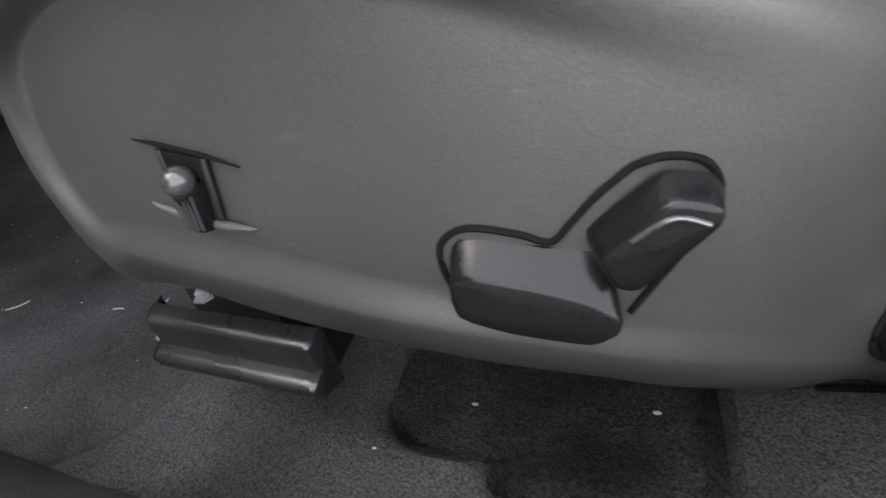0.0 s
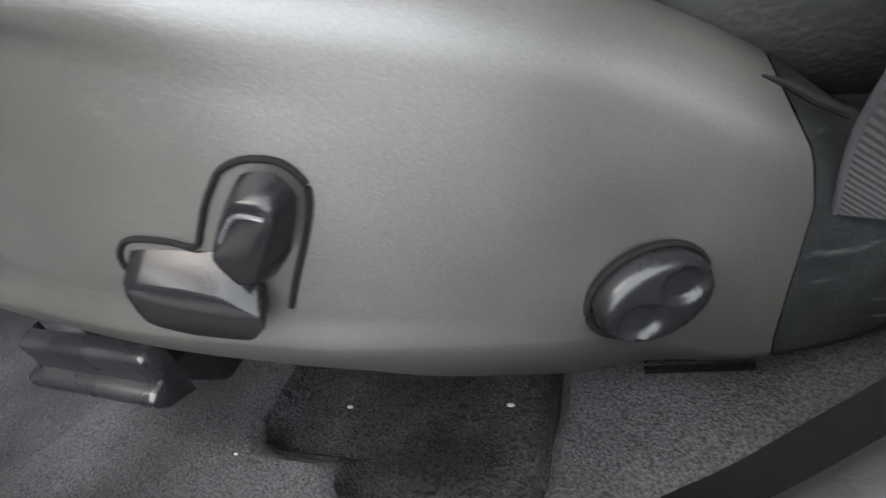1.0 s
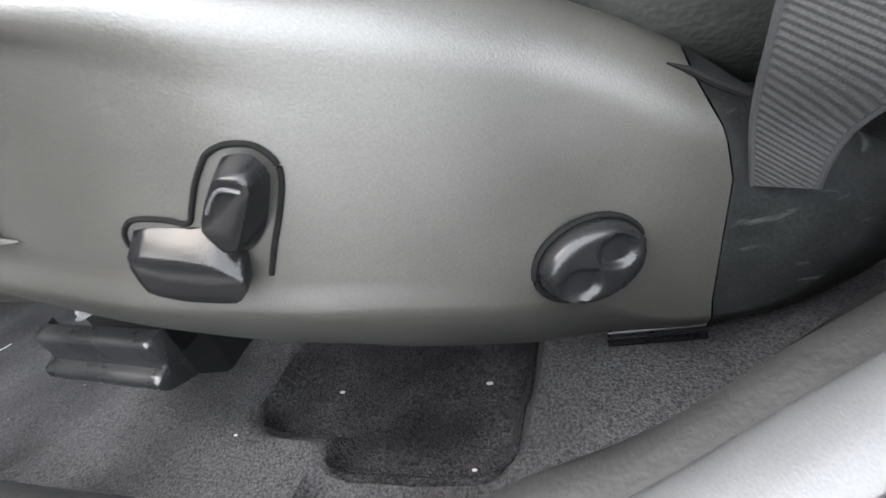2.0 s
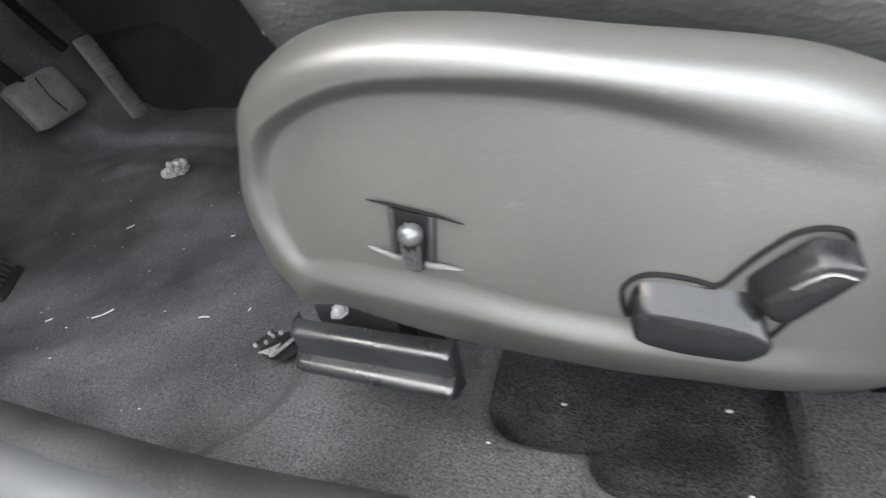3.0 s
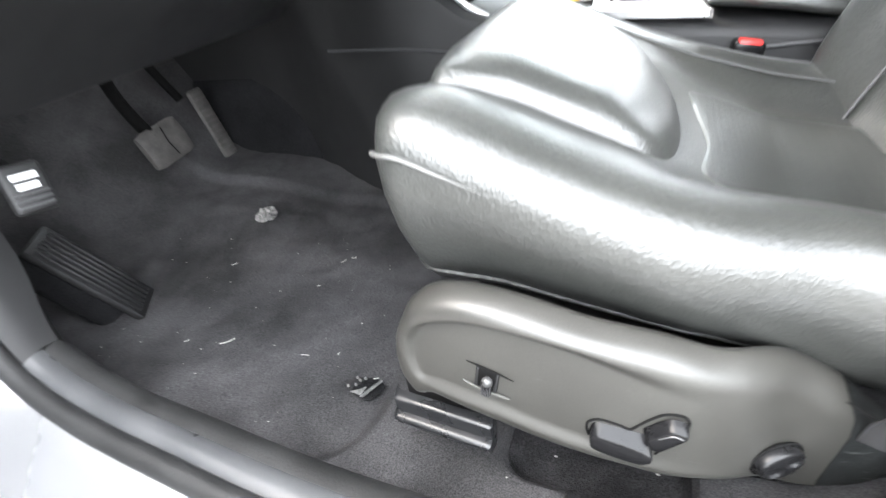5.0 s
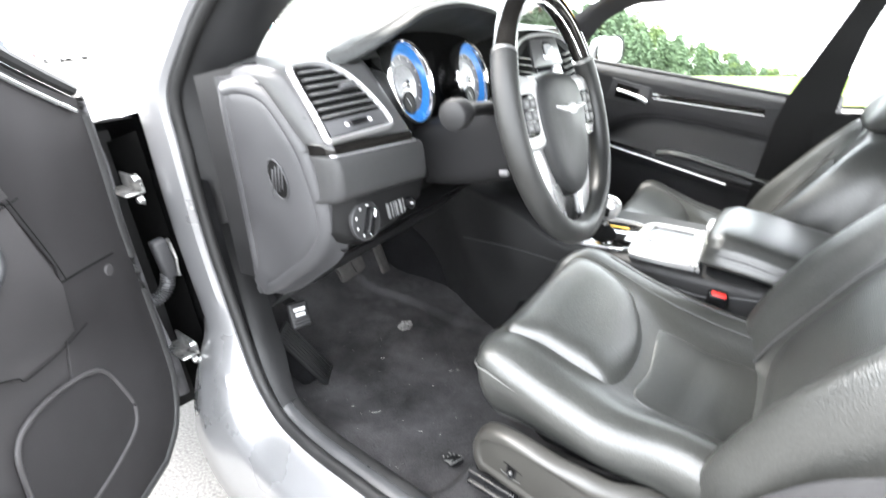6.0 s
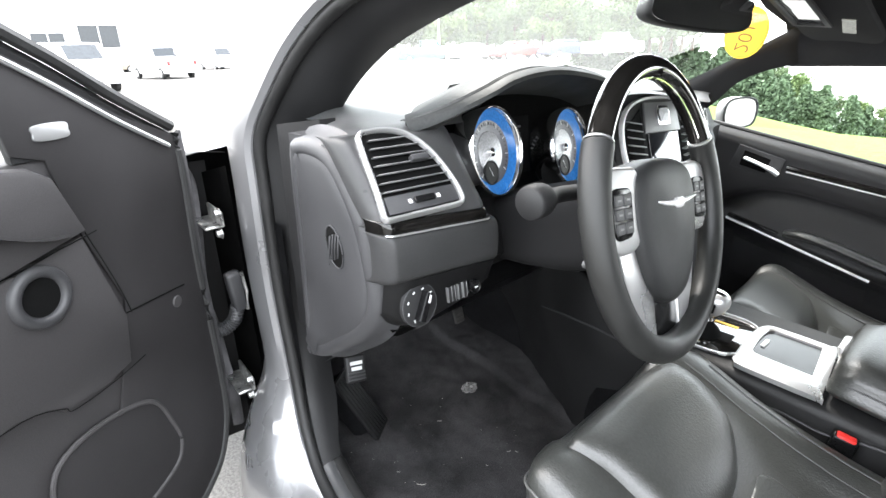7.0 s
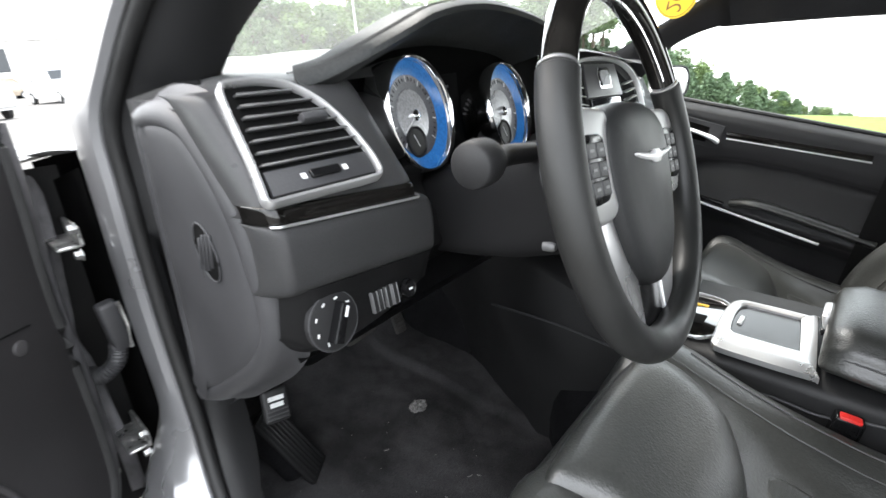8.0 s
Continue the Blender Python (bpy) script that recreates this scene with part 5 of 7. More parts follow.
def gauge(y, z, x=-0.342, r=0.067):
    m = frame_of((x, y, z), (-0.15, 0.9887, 0), (-0.20, 0, 1))
    g = part("gauge", hoop([(r * 0.915, -0.006), (r * 0.925, 0.002), (r * 0.945, 0.0058), (r * 0.97, 0.0070), (r * 0.995, 0.0052), (r * 1.005, 0.0), (r * 1.005, -0.036), (r * 0.93, -0.036)], m, 72), M_CHROME, dash, "chrome-ringed gauge with a blue dial")
    part("blue_cone", hoop([(r * 0.70, -0.0085), (r * 0.80, -0.0065), (r * 0.925, -0.0025), (r * 0.925, -0.014), (r * 0.68, -0.014)], m, 64), M_BLUE, g, "blue dial surround")
    part("scale_ring", hoop([(r * 0.47, -0.0100), (r * 0.60, -0.0092), (r * 0.70, -0.0080), (r * 0.71, -0.0120), (r * 0.46, -0.0120)], m, 64), M_SCALE, g, "grey scale ring")
    part("dial_face", lathe([(0.0, -0.0082), (r * 0.30, -0.0085), (r * 0.46, -0.0092), (r * 0.475, -0.0120)], m, 56), M_DIAL, g, "silver dial centre")
    for k in range(33):
        a = radians(-45 + 270 * k / 32)
        big = k % 4 == 0
        part("tick", box((0.0011 if big else 0.0006, r * (0.10 if big else 0.06), 0.0005), m @ pose(r * 0.63 * math.cos(a), r * 0.63 * math.sin(a), -0.0083, 0, 0, math.degrees(a) - 90)), M_WHITEMARK if big else M_HOLE, g)
    part("sub_dial", lathe([(0.0, -0.0075), (r * 0.23, -0.0075), (r * 0.25, -0.0058), (r * 0.275, -0.0062), (r * 0.28, -0.010)], m @ pose(-r * 0.12, -r * 0.44, 0), 32), M_TRIM2, g, "small round fuel dial")
    part("sub_needle", box((0.0008, r * 0.24, 0.0005), m @ pose(-r * 0.14, -r * 0.42, -0.0066, 0, 0, 25)), M_WHITEMARK, g)
    part("needle", box((0.0014, r * 0.50, 0.001), m @ pose(-r * 0.20, -r * 0.12, -0.0060, 0, 0, 120), 0.0003, 1), M_WHITEMARK, g)
    part("hub", lathe([(0.0, -0.0020), (r * 0.07, -0.0025), (r * 0.10, -0.0045), (r * 0.105, -0.0095)], m, 28), M_CHROME, g)
    return g


gauge(0.300, 1.009, -0.344, 0.065)
gauge(0.486, 0.989, -0.346, 0.065)
part("cluster_face", sheet(lambda u, v: Vector((-0.388 + 0.012 * (1 - v), 0.225 + 0.42 * u, 0.905 + (0.165 + 0.025 * math.sin(math.pi * u)) * v)), 20, 10, 0.004), M_HOLE, dash, "black gauge panel")
inst = part("info_display", prism([(-0.022, -0.045), (0.022, -0.045), (0.022, 0.045), (-0.022, 0.045)], 0.003, frame_of((-0.3835, 0.402, 1.000), (0, 1, 0), (-0.075, 0, 1)), 0.001), M_HOLE, dash, "dark information display")
for k in range(4):
    part("text_bar", box((0.016 - 0.003 * (k % 2), 0.003, 0.0006), frame_of((-0.3820 + 0.0008 * k, 0.394, 1.03 - 0.011 * k), (0, 1, 0), (-0.075, 0, 1)), 0), M_SCALE, inst)

# centre stack and passenger side of the fascia
CM = frame_of((-0.366, 0.882, 0.930), (0.06, 1, -0.06), (-0.30, 0, 1))
part("centre_fascia", prism([(-0.185, -0.32), (0.185, -0.32), (0.185, 0.05), (0.150, 0.10), (0.09, 0.125), (-0.09, 0.125), (-0.150, 0.10), (-0.185, 0.05)], 0.03, CM @ pose(0, 0, -0.03), 0.006), M_TRIM2, dash, "black centre fascia")
so = [(0.158 * math.copysign(abs(math.cos(a)) ** 0.75, math.cos(a)), 0.012 + 0.092 * math.copysign(abs(math.sin(a)) ** 0.7, math.sin(a))) for a in (2 * math.pi * k / 60 for k in range(60))]
sframe = part("stack_frame", ring([(1.05 * a, 1.07 * (b - 0.012) + 0.012) for a, b in so], so, 0.010, CM, 0.003), M_BRIGHT, dash, "oval satin silver centre frame", angle=50)
part("screen", prism([(-0.062, -0.058), (0.062, -0.058), (0.062, 0.030), (-0.062, 0.030)], 0.006, CM, 0.002), M_SCREEN, dash, "glossy touch screen")
part("screen_shroud", prism([(-0.074, 0.032), (0.074, 0.032), (0.064, 0.096), (-0.064, 0.096)], 0.007, CM, 0.002), M_SATINGREY, dash, "satin grey clock panel")
for sx in (-1, 1):
    part("vent_well", prism([(sx * 0.080, -0.060), (sx * 0.146, -0.040), (sx * 0.140, 0.045), (sx * 0.076, 0.085)], 0.002, CM), M_HOLE, dash)
clk = part("clock", prism([(-0.022, -0.018), (0.022, -0.018), (0.026, 0.012), (0.018, 0.024), (-0.018, 0.024), (-0.026, 0.012)], 0.006, CM @ pose(0.0, 0.064, 0.006), 0.002), M_CHROME, dash, "chrome-framed analogue clock")
part("clock_face", prism([(-0.016, -0.012), (0.016, -0.012), (0.019, 0.010), (0.013, 0.018), (-0.013, 0.018), (-0.019, 0.010)], 0.001, CM @ pose(0, 0.064, 0.0124)), M_DIAL, clk)
for sx in (-1, 1):
    for k in range(7):
        part("slat", box((0.060 - 0.003 * abs(k - 2), 0.0022, 0.010), CM @ pose(sx * 0.110, -0.040 + 0.016 * k, 0.005, 22, 0, sx * 8), 0.0007, 1), M_SATIN, sframe)
fascia(1.055, 1.46, [(-0.36, 0.80), (-0.345, 0.86), (-0.34, 0.93), (-0.36, 0.955), (-0.39, 1.03), (-0.41, 1.065)], "glove_side", M_TRIM2, 20, "", lambda u, v: (-0.12 * smooth01(u), -0.055 * smooth01(v * 1.2)))
PV = frame_of((-0.455, 1.330, 0.905), (-0.35, 1, 0), (-0.30, 0, 1))
air_vent(PV, [(-0.055, -0.045), (0.055, -0.045), (0.058, 0.03), (0.03, 0.05), (-0.035, 0.05), (-0.058, 0.03)], [(-0.05, 0.05, -0.034 + 0.013 * k) for k in range(6)], "satin silver passenger air vent", 0.008)

# ---- steering column and wheel ----
col = thing("steering_column", (-0.26, 0.355, 0.85), "black steering column shroud with stalk and tilt lever", "steering column")
rings = []
for x, z, hw, hh in ((-0.37, 0.895, 0.050, 0.042), (-0.30, 0.905, 0.055, 0.050), (-0.235, 0.917, 0.057, 0.056), (-0.185, 0.930, 0.056, 0.058), (-0.165, 0.936, 0.052, 0.054)):
    rings.append([Vector((x, 0.356 + 0.1 * (x + 0.26) + hw * math.copysign(abs(math.cos(a)) ** 0.6, math.cos(a)), z - (0.018 if math.sin(a) < 0 else 0) + hh * math.copysign(abs(math.sin(a)) ** 0.6, math.sin(a)))) for a in (2 * math.pi * k / 36 for k in range(36))])
part("shroud", loft(rings), M_COLUMN, col, angle=60)
sb = spline([(-0.205, 0.305, 0.972), (-0.200, 0.262, 0.979), (-0.198, 0.245, 0.981), (-0.196, 0.222, 0.9830), (-0.194, 0.197, 0.984), (-0.193, 0.184, 0.984)], 20)
part("stalk", tube(sb, [0.010] * 10 + [0.011, 0.013, 0.0165, 0.0195, 0.0206, 0.0208, 0.0207, 0.0204, 0.0196, 0.0178], 24, up=(0, 0, 1)), M_TRIM2, col, "fat dark grey multifunction stalk", angle=60)
part("tilt_lever", box((0.05, 0.016, 0.008), pose(-0.235, 0.328, 0.852, 0, -8, 10), 0.003, 2), M_TRIM2, col)
part("lock_knob", lathe([(0.0, 0.008), (0.004, 0.0075), (0.006, 0.004), (0.006, -0.006)], frame_of((-0.190, 0.312, 0.872), (0, 1, 0), (0, 0, 1)), 20), M_SATINGREY, col, "small metal knob")
part("column_neck", lathe([(0.040, 0.0), (0.036, 0.03), (0.030, 0.05)], frame_of((-0.172, 0.360, 0.947), (0, 1, 0), (-0.25, 0, 0.97)), 28), M_HOLE, col)

wheel = thing("steering_wheel", (-0.118, 0.367, 0.954), "black leather and gloss veneer steering wheel with silver spokes", "steering wheel")
WM = frame_of((-0.118, 0.360, 0.953), (-0.090, 1, 0), (-0.25, 0, 0.97)) @ pose(0, 0, 0, 0, 0, -8)


def arc(a0, a1, r, n, h=0.0):
    return [WM @ Vector((r * math.cos(radians(a0 + (a1 - a0) * k / n)), r * math.sin(radians(a0 + (a1 - a0) * k / n)), h)) for k in range(n + 1)]


part("leather_rim", tube(arc(152, 388, 0.1745, 72), 0.0172, 20, up=WM.col[2].xyz), M_RIM, wheel, "black leather lower rim", angle=70)
part("veneer_rim", tube(arc(30, 150, 0.1745, 40), 0.0148, 16, up=WM.col[2].xyz), M_WOOD, wheel, "glossy black veneer upper rim", angle=70)
for a in (29, 151):
    part("rim_band", tube(arc(a - 0.3, a + 0.3, 0.1745, 2), 0.0164, 20, up=WM.col[2].xyz), M_SATIN, wheel, "thin satin rim band", angle=70)
part("inner_chrome", tube(arc(33, 147, 0.1605, 40, 0.003), 0.0022, 8, up=WM.col[2].xyz), M_CHROME, wheel, "thin chrome inlay on the upper rim")
# airbag pad
po = [(0.0, 0.065), (-0.045, 0.062), (-0.078, 0.050), (-0.091, 0.028), (-0.094, 0.0), (-0.089, -0.030), (-0.079, -0.060), (-0.062, -0.090), (-0.037, -0.112), (0.0, -0.121), (0.037, -0.112), (0.062, -0.090), (0.079, -0.060), (0.089, -0.030), (0.094, 0.0), (0.091, 0.028), (0.078, 0.050), (0.045, 0.062)]
o2 = [Vector((p.x + 0.006, p.y)) for p in spline([(*q, 0) for q in po], 72, True)]
if sum(a.x * b.y - b.x * a.y for a, b in zip(o2, o2[1:] + o2[:1])) < 0:
    o2.reverse()
rings = [[WM @ Vector((p.x, p.y, h)) for p in offset2(o2, d)] for d, h in ((0.004, -0.045), (0.0, -0.022), (0.001, -0.004), (0.003, 0.002), (0.007, 0.0055), (0.014, 0.0085), (0.024, 0.0105))]
c0 = WM @ Vector((0.006, -0.01, 0.0135))
rings += [[p.lerp(c0, f) for p in rings[6]] for f in (0.3, 0.6, 0.9)]
part("airbag_pad", loft(rings), M_PAD, wheel, "dark grey airbag pad", angle=60)
rows = []
for k in range(25):
    f = k / 12 - 1
    a = abs(f)
    x, mid = 0.018 + 0.060 * f, 0.006 + 0.005 * a * a
    hh = 0.0034 * (1 - a) ** 0.7 + 0.0010 + (0.0022 if a < 0.17 else 0)
    lift = 0.0140 + (0.002 if a < 0.2 else 0)
    rows.append([WM @ Vector(q) for q in ((x, mid - hh, 0.009), (x, mid - hh, lift - 0.001), (x, mid - 0.4 * hh, lift + 0.0008), (x, mid + 0.4 * hh, lift + 0.0008), (x, mid + hh, lift - 0.001), (x, mid + hh, 0.009))])
part("emblem", loft(rows), M_BRIGHT, wheel, "plain chrome wing-shaped badge", angle=50)
for sx in (-1, 1):
    sp = [(p.x, p.y) for p in spline([(sx * x, y, 0) for x, y in ((0.070, 0.050), (0.100, 0.056), (0.132, 0.055), (0.149, 0.043), (0.153, 0.010), (0.149, -0.022), (0.136, -0.037), (0.110, -0.041), (0.080, -0.034), (0.066, 0.0))], 48, True)]
    spoke = part("side_spoke", prism(sp, 0.016, WM @ pose(0, 0, -0.014), 0.004, 3), M_SATIN, wheel, "satin silver side spoke")
    part("spoke_arm", tube([WM @ Vector((sx * 0.090, 0.008, -0.018)), WM @ Vector((sx * 0.172, 0.008, -0.012))], 0.020, 14, flat=0.45, up=WM.col[2].xyz), M_TRIM2, wheel)
    part("switch_pad", prism([(p.x, p.y) for p in spline([(sx * x, y, 0) for x, y in ((0.096, 0.030), (0.118, 0.034), (0.140, 0.030), (0.143, 0.006), (0.138, -0.020), (0.118, -0.023), (0.098, -0.018), (0.095, 0.006))], 40, True)], 0.003, WM @ pose(0, 0, 0.001), 0.001), M_GLOSSBLACK, spoke, "black thumb switches")
    for r in range(3):
        for c in range(2):
            bx, by = sx * (0.1085 + 0.021 * c), 0.0205 - 0.0155 * r
            part("button", box((0.0185, 0.0130, 0.003), WM @ pose(bx, by, 0.0042), 0.001, 1), M_TRIM, spoke)
            part("button_print", box((0.008, 0.0022, 0.0005), WM @ pose(bx, by, 0.0059)), M_SATINGREY, spoke)
    lo = [(sx * x, y) for x, y in ((0.118, -0.030), (0.060, -0.030), (0.036, -0.105), (0.036, -0.156), (0.070, -0.148), (0.092, -0.116), (0.110, -0.070))]
    part("lower_spoke", prism(lo, 0.012, WM @ pose(0, 0, -0.018), 0.003), M_SATIN, wheel, "satin silver lower spoke")
part("spoke_infill", prism([(-0.036, -0.166), (0.036, -0.166), (0.038, -0.10), (-0.038, -0.10)], 0.010, WM @ pose(0, 0, -0.020), 0.002), M_GLOSSBLACK, wheel)
part("hub_back", lathe([(0.065, -0.02), (0.06, -0.045), (0.045, -0.06)], WM @ pose(0, -0.005, 0), 32), M_TRIM2, wheel)

# ---- centre console ----
con = thing("centre_console", (-0.10, 0.75, 0.30), "dark grey centre console with glossy shift panel and cup tray", "console")


def slab(near, yb, rows, name, mat, label="", parent=None, angle=40):
    """A body between two sides: rows of (x, z_top, z_bottom) with rounded upper edges."""
    rings = []
    for x, zt, zb in rows:
        ya = near + 0.20 * smooth01((-0.45 - x) / 0.3)
        rings.append([Vector(p) for p in ((x, ya, zb), (x, ya, zt - 0.016), (x, ya + 0.003, zt - 0.006), (x, ya + 0.012, zt), (x, yb - 0.012, zt), (x, yb - 0.003, zt - 0.006), (x, yb, zt - 0.016), (x, yb, zb))])
    return part(name, loft(rings), mat, parent or con, label, angle=angle)


slab(0.640, 0.925, [(-1.08, 0.60, 0.28), (-0.85, 0.655, 0.28), (-0.62, 0.685, 0.28), (-0.40, 0.690, 0.28), (-0.32, 0.655, 0.28), (-0.27, 0.618, 0.28), (-0.20, 0.598, 0.28), (-0.085, 0.593, 0.28), (0.06, 0.583, 0.28), (0.16, 0.575, 0.28), (0.62, 0.55, 0.28)], "body", M_TRIM2, "dark grained console body")
part("side_trim", tube(spline([(-0.50, 0.640, 0.580), (-0.35, 0.638, 0.575), (-0.22, 0.637, 0.558), (-0.10, 0.637, 0.552), (0.0, 0.636, 0.553), (0.06, 0.636, 0.545), (0.12, 0.636, 0.555), (0.25, 0.636, 0.56)], 40), 0.0022, 6), M_TRIM, con)
# shift panel: rounded nose, veneer, silver rim
SP = frame_of((-0.185, 0.752, 0.5995), (1, 0, -0.03), (0, 1, 0))
so2 = [(0.095 * math.copysign(abs(math.cos(a)) ** 0.45, math.cos(a)), 0.082 * math.copysign(abs(math.sin(a)) ** 0.6, math.sin(a))) for a in (2 * math.pi * k / 56 for k in range(56))]
panel = part("shift_panel", prism(so2, 0.004, SP, 0.001), M_WOOD, con, "glossy black shift panel")
part("panel_rim", ring([(a * 1.035, b * 1.04) for a, b in so2], so2, 0.006, SP, 0.0015), M_SATIN, con, "satin silver shift panel rim")
part("gate", prism([(-0.040, -0.022), (0.045, -0.022), (0.045, 0.012), (-0.040, 0.012)], 0.003, SP @ pose(0.02, -0.012, 0.003), 0.001), M_HOLE, panel)
part("gate_letters", box((0.045, 0.007, 0.001), SP @ pose(0.035, 0.038, 0.0045)), M_YELLOW, panel, "pale lit gear display")
shifter = thing("gear_shifter", (-0.168, 0.728, 0.60), "black gear shifter with a chrome-topped knob", "gear shifter")
part("boot", lathe([(0.030, 0.0), (0.024, 0.012), (0.015, 0.022), (0.010, 0.03)], pose(-0.168, 0.728, 0.603), 24), M_HOLE, shifter)
part("shaft", tube([(-0.168, 0.728, 0.62), (-0.164, 0.727, 0.650)], 0.009, 14), M_CHROME, shifter, "chrome shaft")
SK = frame_of((-0.160, 0.726, 0.672), (0.95, -0.10, -0.20), (0.12, 1, 0.0))
kr = []
for h, a, b in ((-0.026, 0.011, 0.010), (-0.020, 0.017, 0.014), (-0.010, 0.024, 0.019), (0.002, 0.028, 0.022), (0.012, 0.028, 0.022), (0.020, 0.025, 0.019), (0.025, 0.019, 0.014)):
    kr.append([SK @ Vector((a * math.copysign(abs(math.cos(t)) ** 0.8, math.cos(t)), b * math.copysign(abs(math.sin(t)) ** 0.8, math.sin(t)), h)) for t in (2 * math.pi * k / 36 for k in range(36))])
knob = part("knob", loft(kr), M_SATIN, shifter, "satin silver knob", angle=60)
part("knob_face", prism(ellipse(0.017, 0.012, 32), 0.003, SK @ pose(0, 0, 0.0238), 0.001), M_CHROME, knob, "round chrome knob face")
part("knob_grip", prism([(-0.012, -0.0235), (0.014, -0.0235), (0.012, -0.0185), (-0.010, -0.0185)], 0.020, SK @ pose(0, 0, -0.010), 0.002), M_GLOSSBLACK, knob, "black release button")
# cup tray with roller lid
TM = frame_of((-0.020, 0.742, 0.594), (1, 0, -0.06), (0, 1, 0))
to = [(-0.075, -0.070), (-0.070, -0.085), (-0.05, -0.094), (0.062, -0.094), (0.066, -0.08), (0.052, 0.085), (0.045, 0.094), (-0.05, 0.094), (-0.070, 0.085), (-0.078, 0.06), (-0.080, 0.0)]
to = [(p.x, p.y) for p in spline([(*q, 0) for q in to], 60, True)]
tin = [(0.70 * a - 0.006, 0.60 * b + 0.022) for a, b in to]
tray = part("tray_frame", ring(to, tin, 0.012, TM, 0.003), M_SATIN, con, "satin silver cup tray frame", angle=50)
part("tray_lid", prism([(0.985 * a, 0.985 * b + 0.0003) for a, b in tin], 0.004, TM @ pose(0, 0, 0.001)), M_LID, con, "glossy black tray lid")
part("lid_pull", box((0.008, 0.03, 0.006), TM @ pose(-0.05, 0.02, 0.006), 0.002, 2), M_SATIN, con)
# armrest bin
rings = []
for x, zt, zb, ya, yb in ((0.046, 0.622, 0.604, 0.690, 0.880), (0.048, 0.638, 0.598, 0.682, 0.888), (0.058, 0.652, 0.596, 0.675, 0.895), (0.086, 0.658, 0.594, 0.670, 0.900), (0.14, 0.649, 0.586, 0.668, 0.902), (0.20, 0.632, 0.573, 0.668, 0.902), (0.38, 0.592, 0.54, 0.668, 0.902)):
    rings.append(spline([(x, ya + 0.006, zb), (x, ya, (zt + zb) / 2), (x, ya + 0.010, zt - 0.014), (x, ya + 0.035, zt), (x, (ya + yb) / 2, zt + 0.004), (x, yb - 0.035, zt), (x, yb - 0.010, zt - 0.014), (x, yb, (zt + zb) / 2), (x, yb - 0.006, zb)], 40, True))
arm = part("armrest", loft(rings), M_LEATHER, con, "padded black leather armrest lid", angle=60)
part("armrest_seam", tube(spline([(0.050, 0.680, 0.618), (0.09, 0.668, 0.622), (0.14, 0.666, 0.614), (0.20, 0.666, 0.598), (0.37, 0.666, 0.562)], 30), 0.0014, 6), M_THREAD, arm)
part("latch", box((0.012, 0.055, 0.026), pose(0.046, 0.79, 0.630, 0, -12, 0), 0.004, 2), M_SATIN, con, "satin silver latch")
part("latch_lower", box((0.012, 0.050, 0.012), pose(0.045, 0.79, 0.611, 0, -12, 0), 0.003, 2), M_GLOSSBLACK, con)
part("stack_leg", tube(spline([(-0.30, 0.668, 0.78), (-0.305, 0.668, 0.72), (-0.296, 0.668, 0.66), (-0.275, 0.670, 0.628), (-0.24, 0.672, 0.606)], 24), 0.006, 8), M_SATIN, con, "satin silver edge sweeping up to the dash")
part("stack_face", sheet(lambda u, v: Vector((-0.275 - 0.075 * smooth01(v * 1.1), 0.672 + 0.235 * u, 0.612 + 0.21 * v)), 10, 14, 0.006), M_WOOD, con, "glossy black lower stack")


# ---- passenger door (closed), leaning line of trims ----
def shear(x, z):
    return z - 0.235 * (x + 0.29)


pd = thing("passenger_door", (-0.25, 1.50, 0.35), "closed passenger door with black trim and chrome lines", "car door")


def pd_rise(x):
    """How much the window line climbs on the leaning lines of the door."""
    return 0.042 * (x + 0.476)


def pd_crease(x):
    """Height of the curved edge over the armrest bowl."""
    return float(np.interp(x, (-0.62, -0.50, -0.427, -0.396, -0.36, -0.328, -0.27, -0.216, -0.10, 0.24), (0.610, 0.615, 0.641, 0.668, 0.692, 0.710, 0.727, 0.736, 0.744, 0.750)))


def pd_skin(u, v):
    x = -0.62 + 0.86 * u
    c, top = pd_crease(x), 0.850 + pd_rise(x)
    z = 0.32 + (top - 0.32) * v
    y = float(np.interp(z, (0.32, 0.50, 0.545, 0.57, 0.585, 0.597, c - 0.030, c - 0.012, c + 0.004, c + 0.03, top - 0.03, top - 0.012, top), (1.50, 1.505, 1.500, 1.480, 1.462, 1.458, 1.512, 1.514, 1.488, 1.483, 1.484, 1.492, 1.515)))
    return Vector((x, y, shear(x, z)))


part("trim", sheet(pd_skin, 60, 90, -0.03), M_TRIM, pd, "black plastic door trim", angle=60)


def pd_line(x0, x1, z, y, r, mat, name, label="", flat=1.0, n=16, climb=0.0):
    return part(name, tube([(x0 + (x1 - x0) * k / n, y, shear(x0 + (x1 - x0) * k / n, z + climb * k / n)) for k in range(n + 1)], r, 8, flat=flat), mat, pd, label)


pd_line(-0.40, -0.015, 0.596, 1.455, 0.0042, M_BRIGHT, "armrest_line", "bright chrome armrest line", climb=-0.017)
pd_line(-0.268, 0.06, 0.796, 1.486, 0.0085, M_WOOD, "veneer", "glossy black veneer strip", climb=0.027)
pd_line(-0.268, 0.06, 0.784, 1.485, 0.0026, M_BRIGHT, "veneer_line", "thin chrome line", climb=0.029)
part("armrest_pad", tube(spline([(-0.235, 1.474, shear(-0.235, 0.612)), (-0.19, 1.464, shear(-0.19, 0.628)), (-0.14, 1.460, shear(-0.14, 0.634)), (-0.05, 1.458, shear(-0.05, 0.632)), (0.10, 1.462, shear(0.10, 0.622))], 24), 0.018, 12, flat=0.7), M_LEATHER, pd)
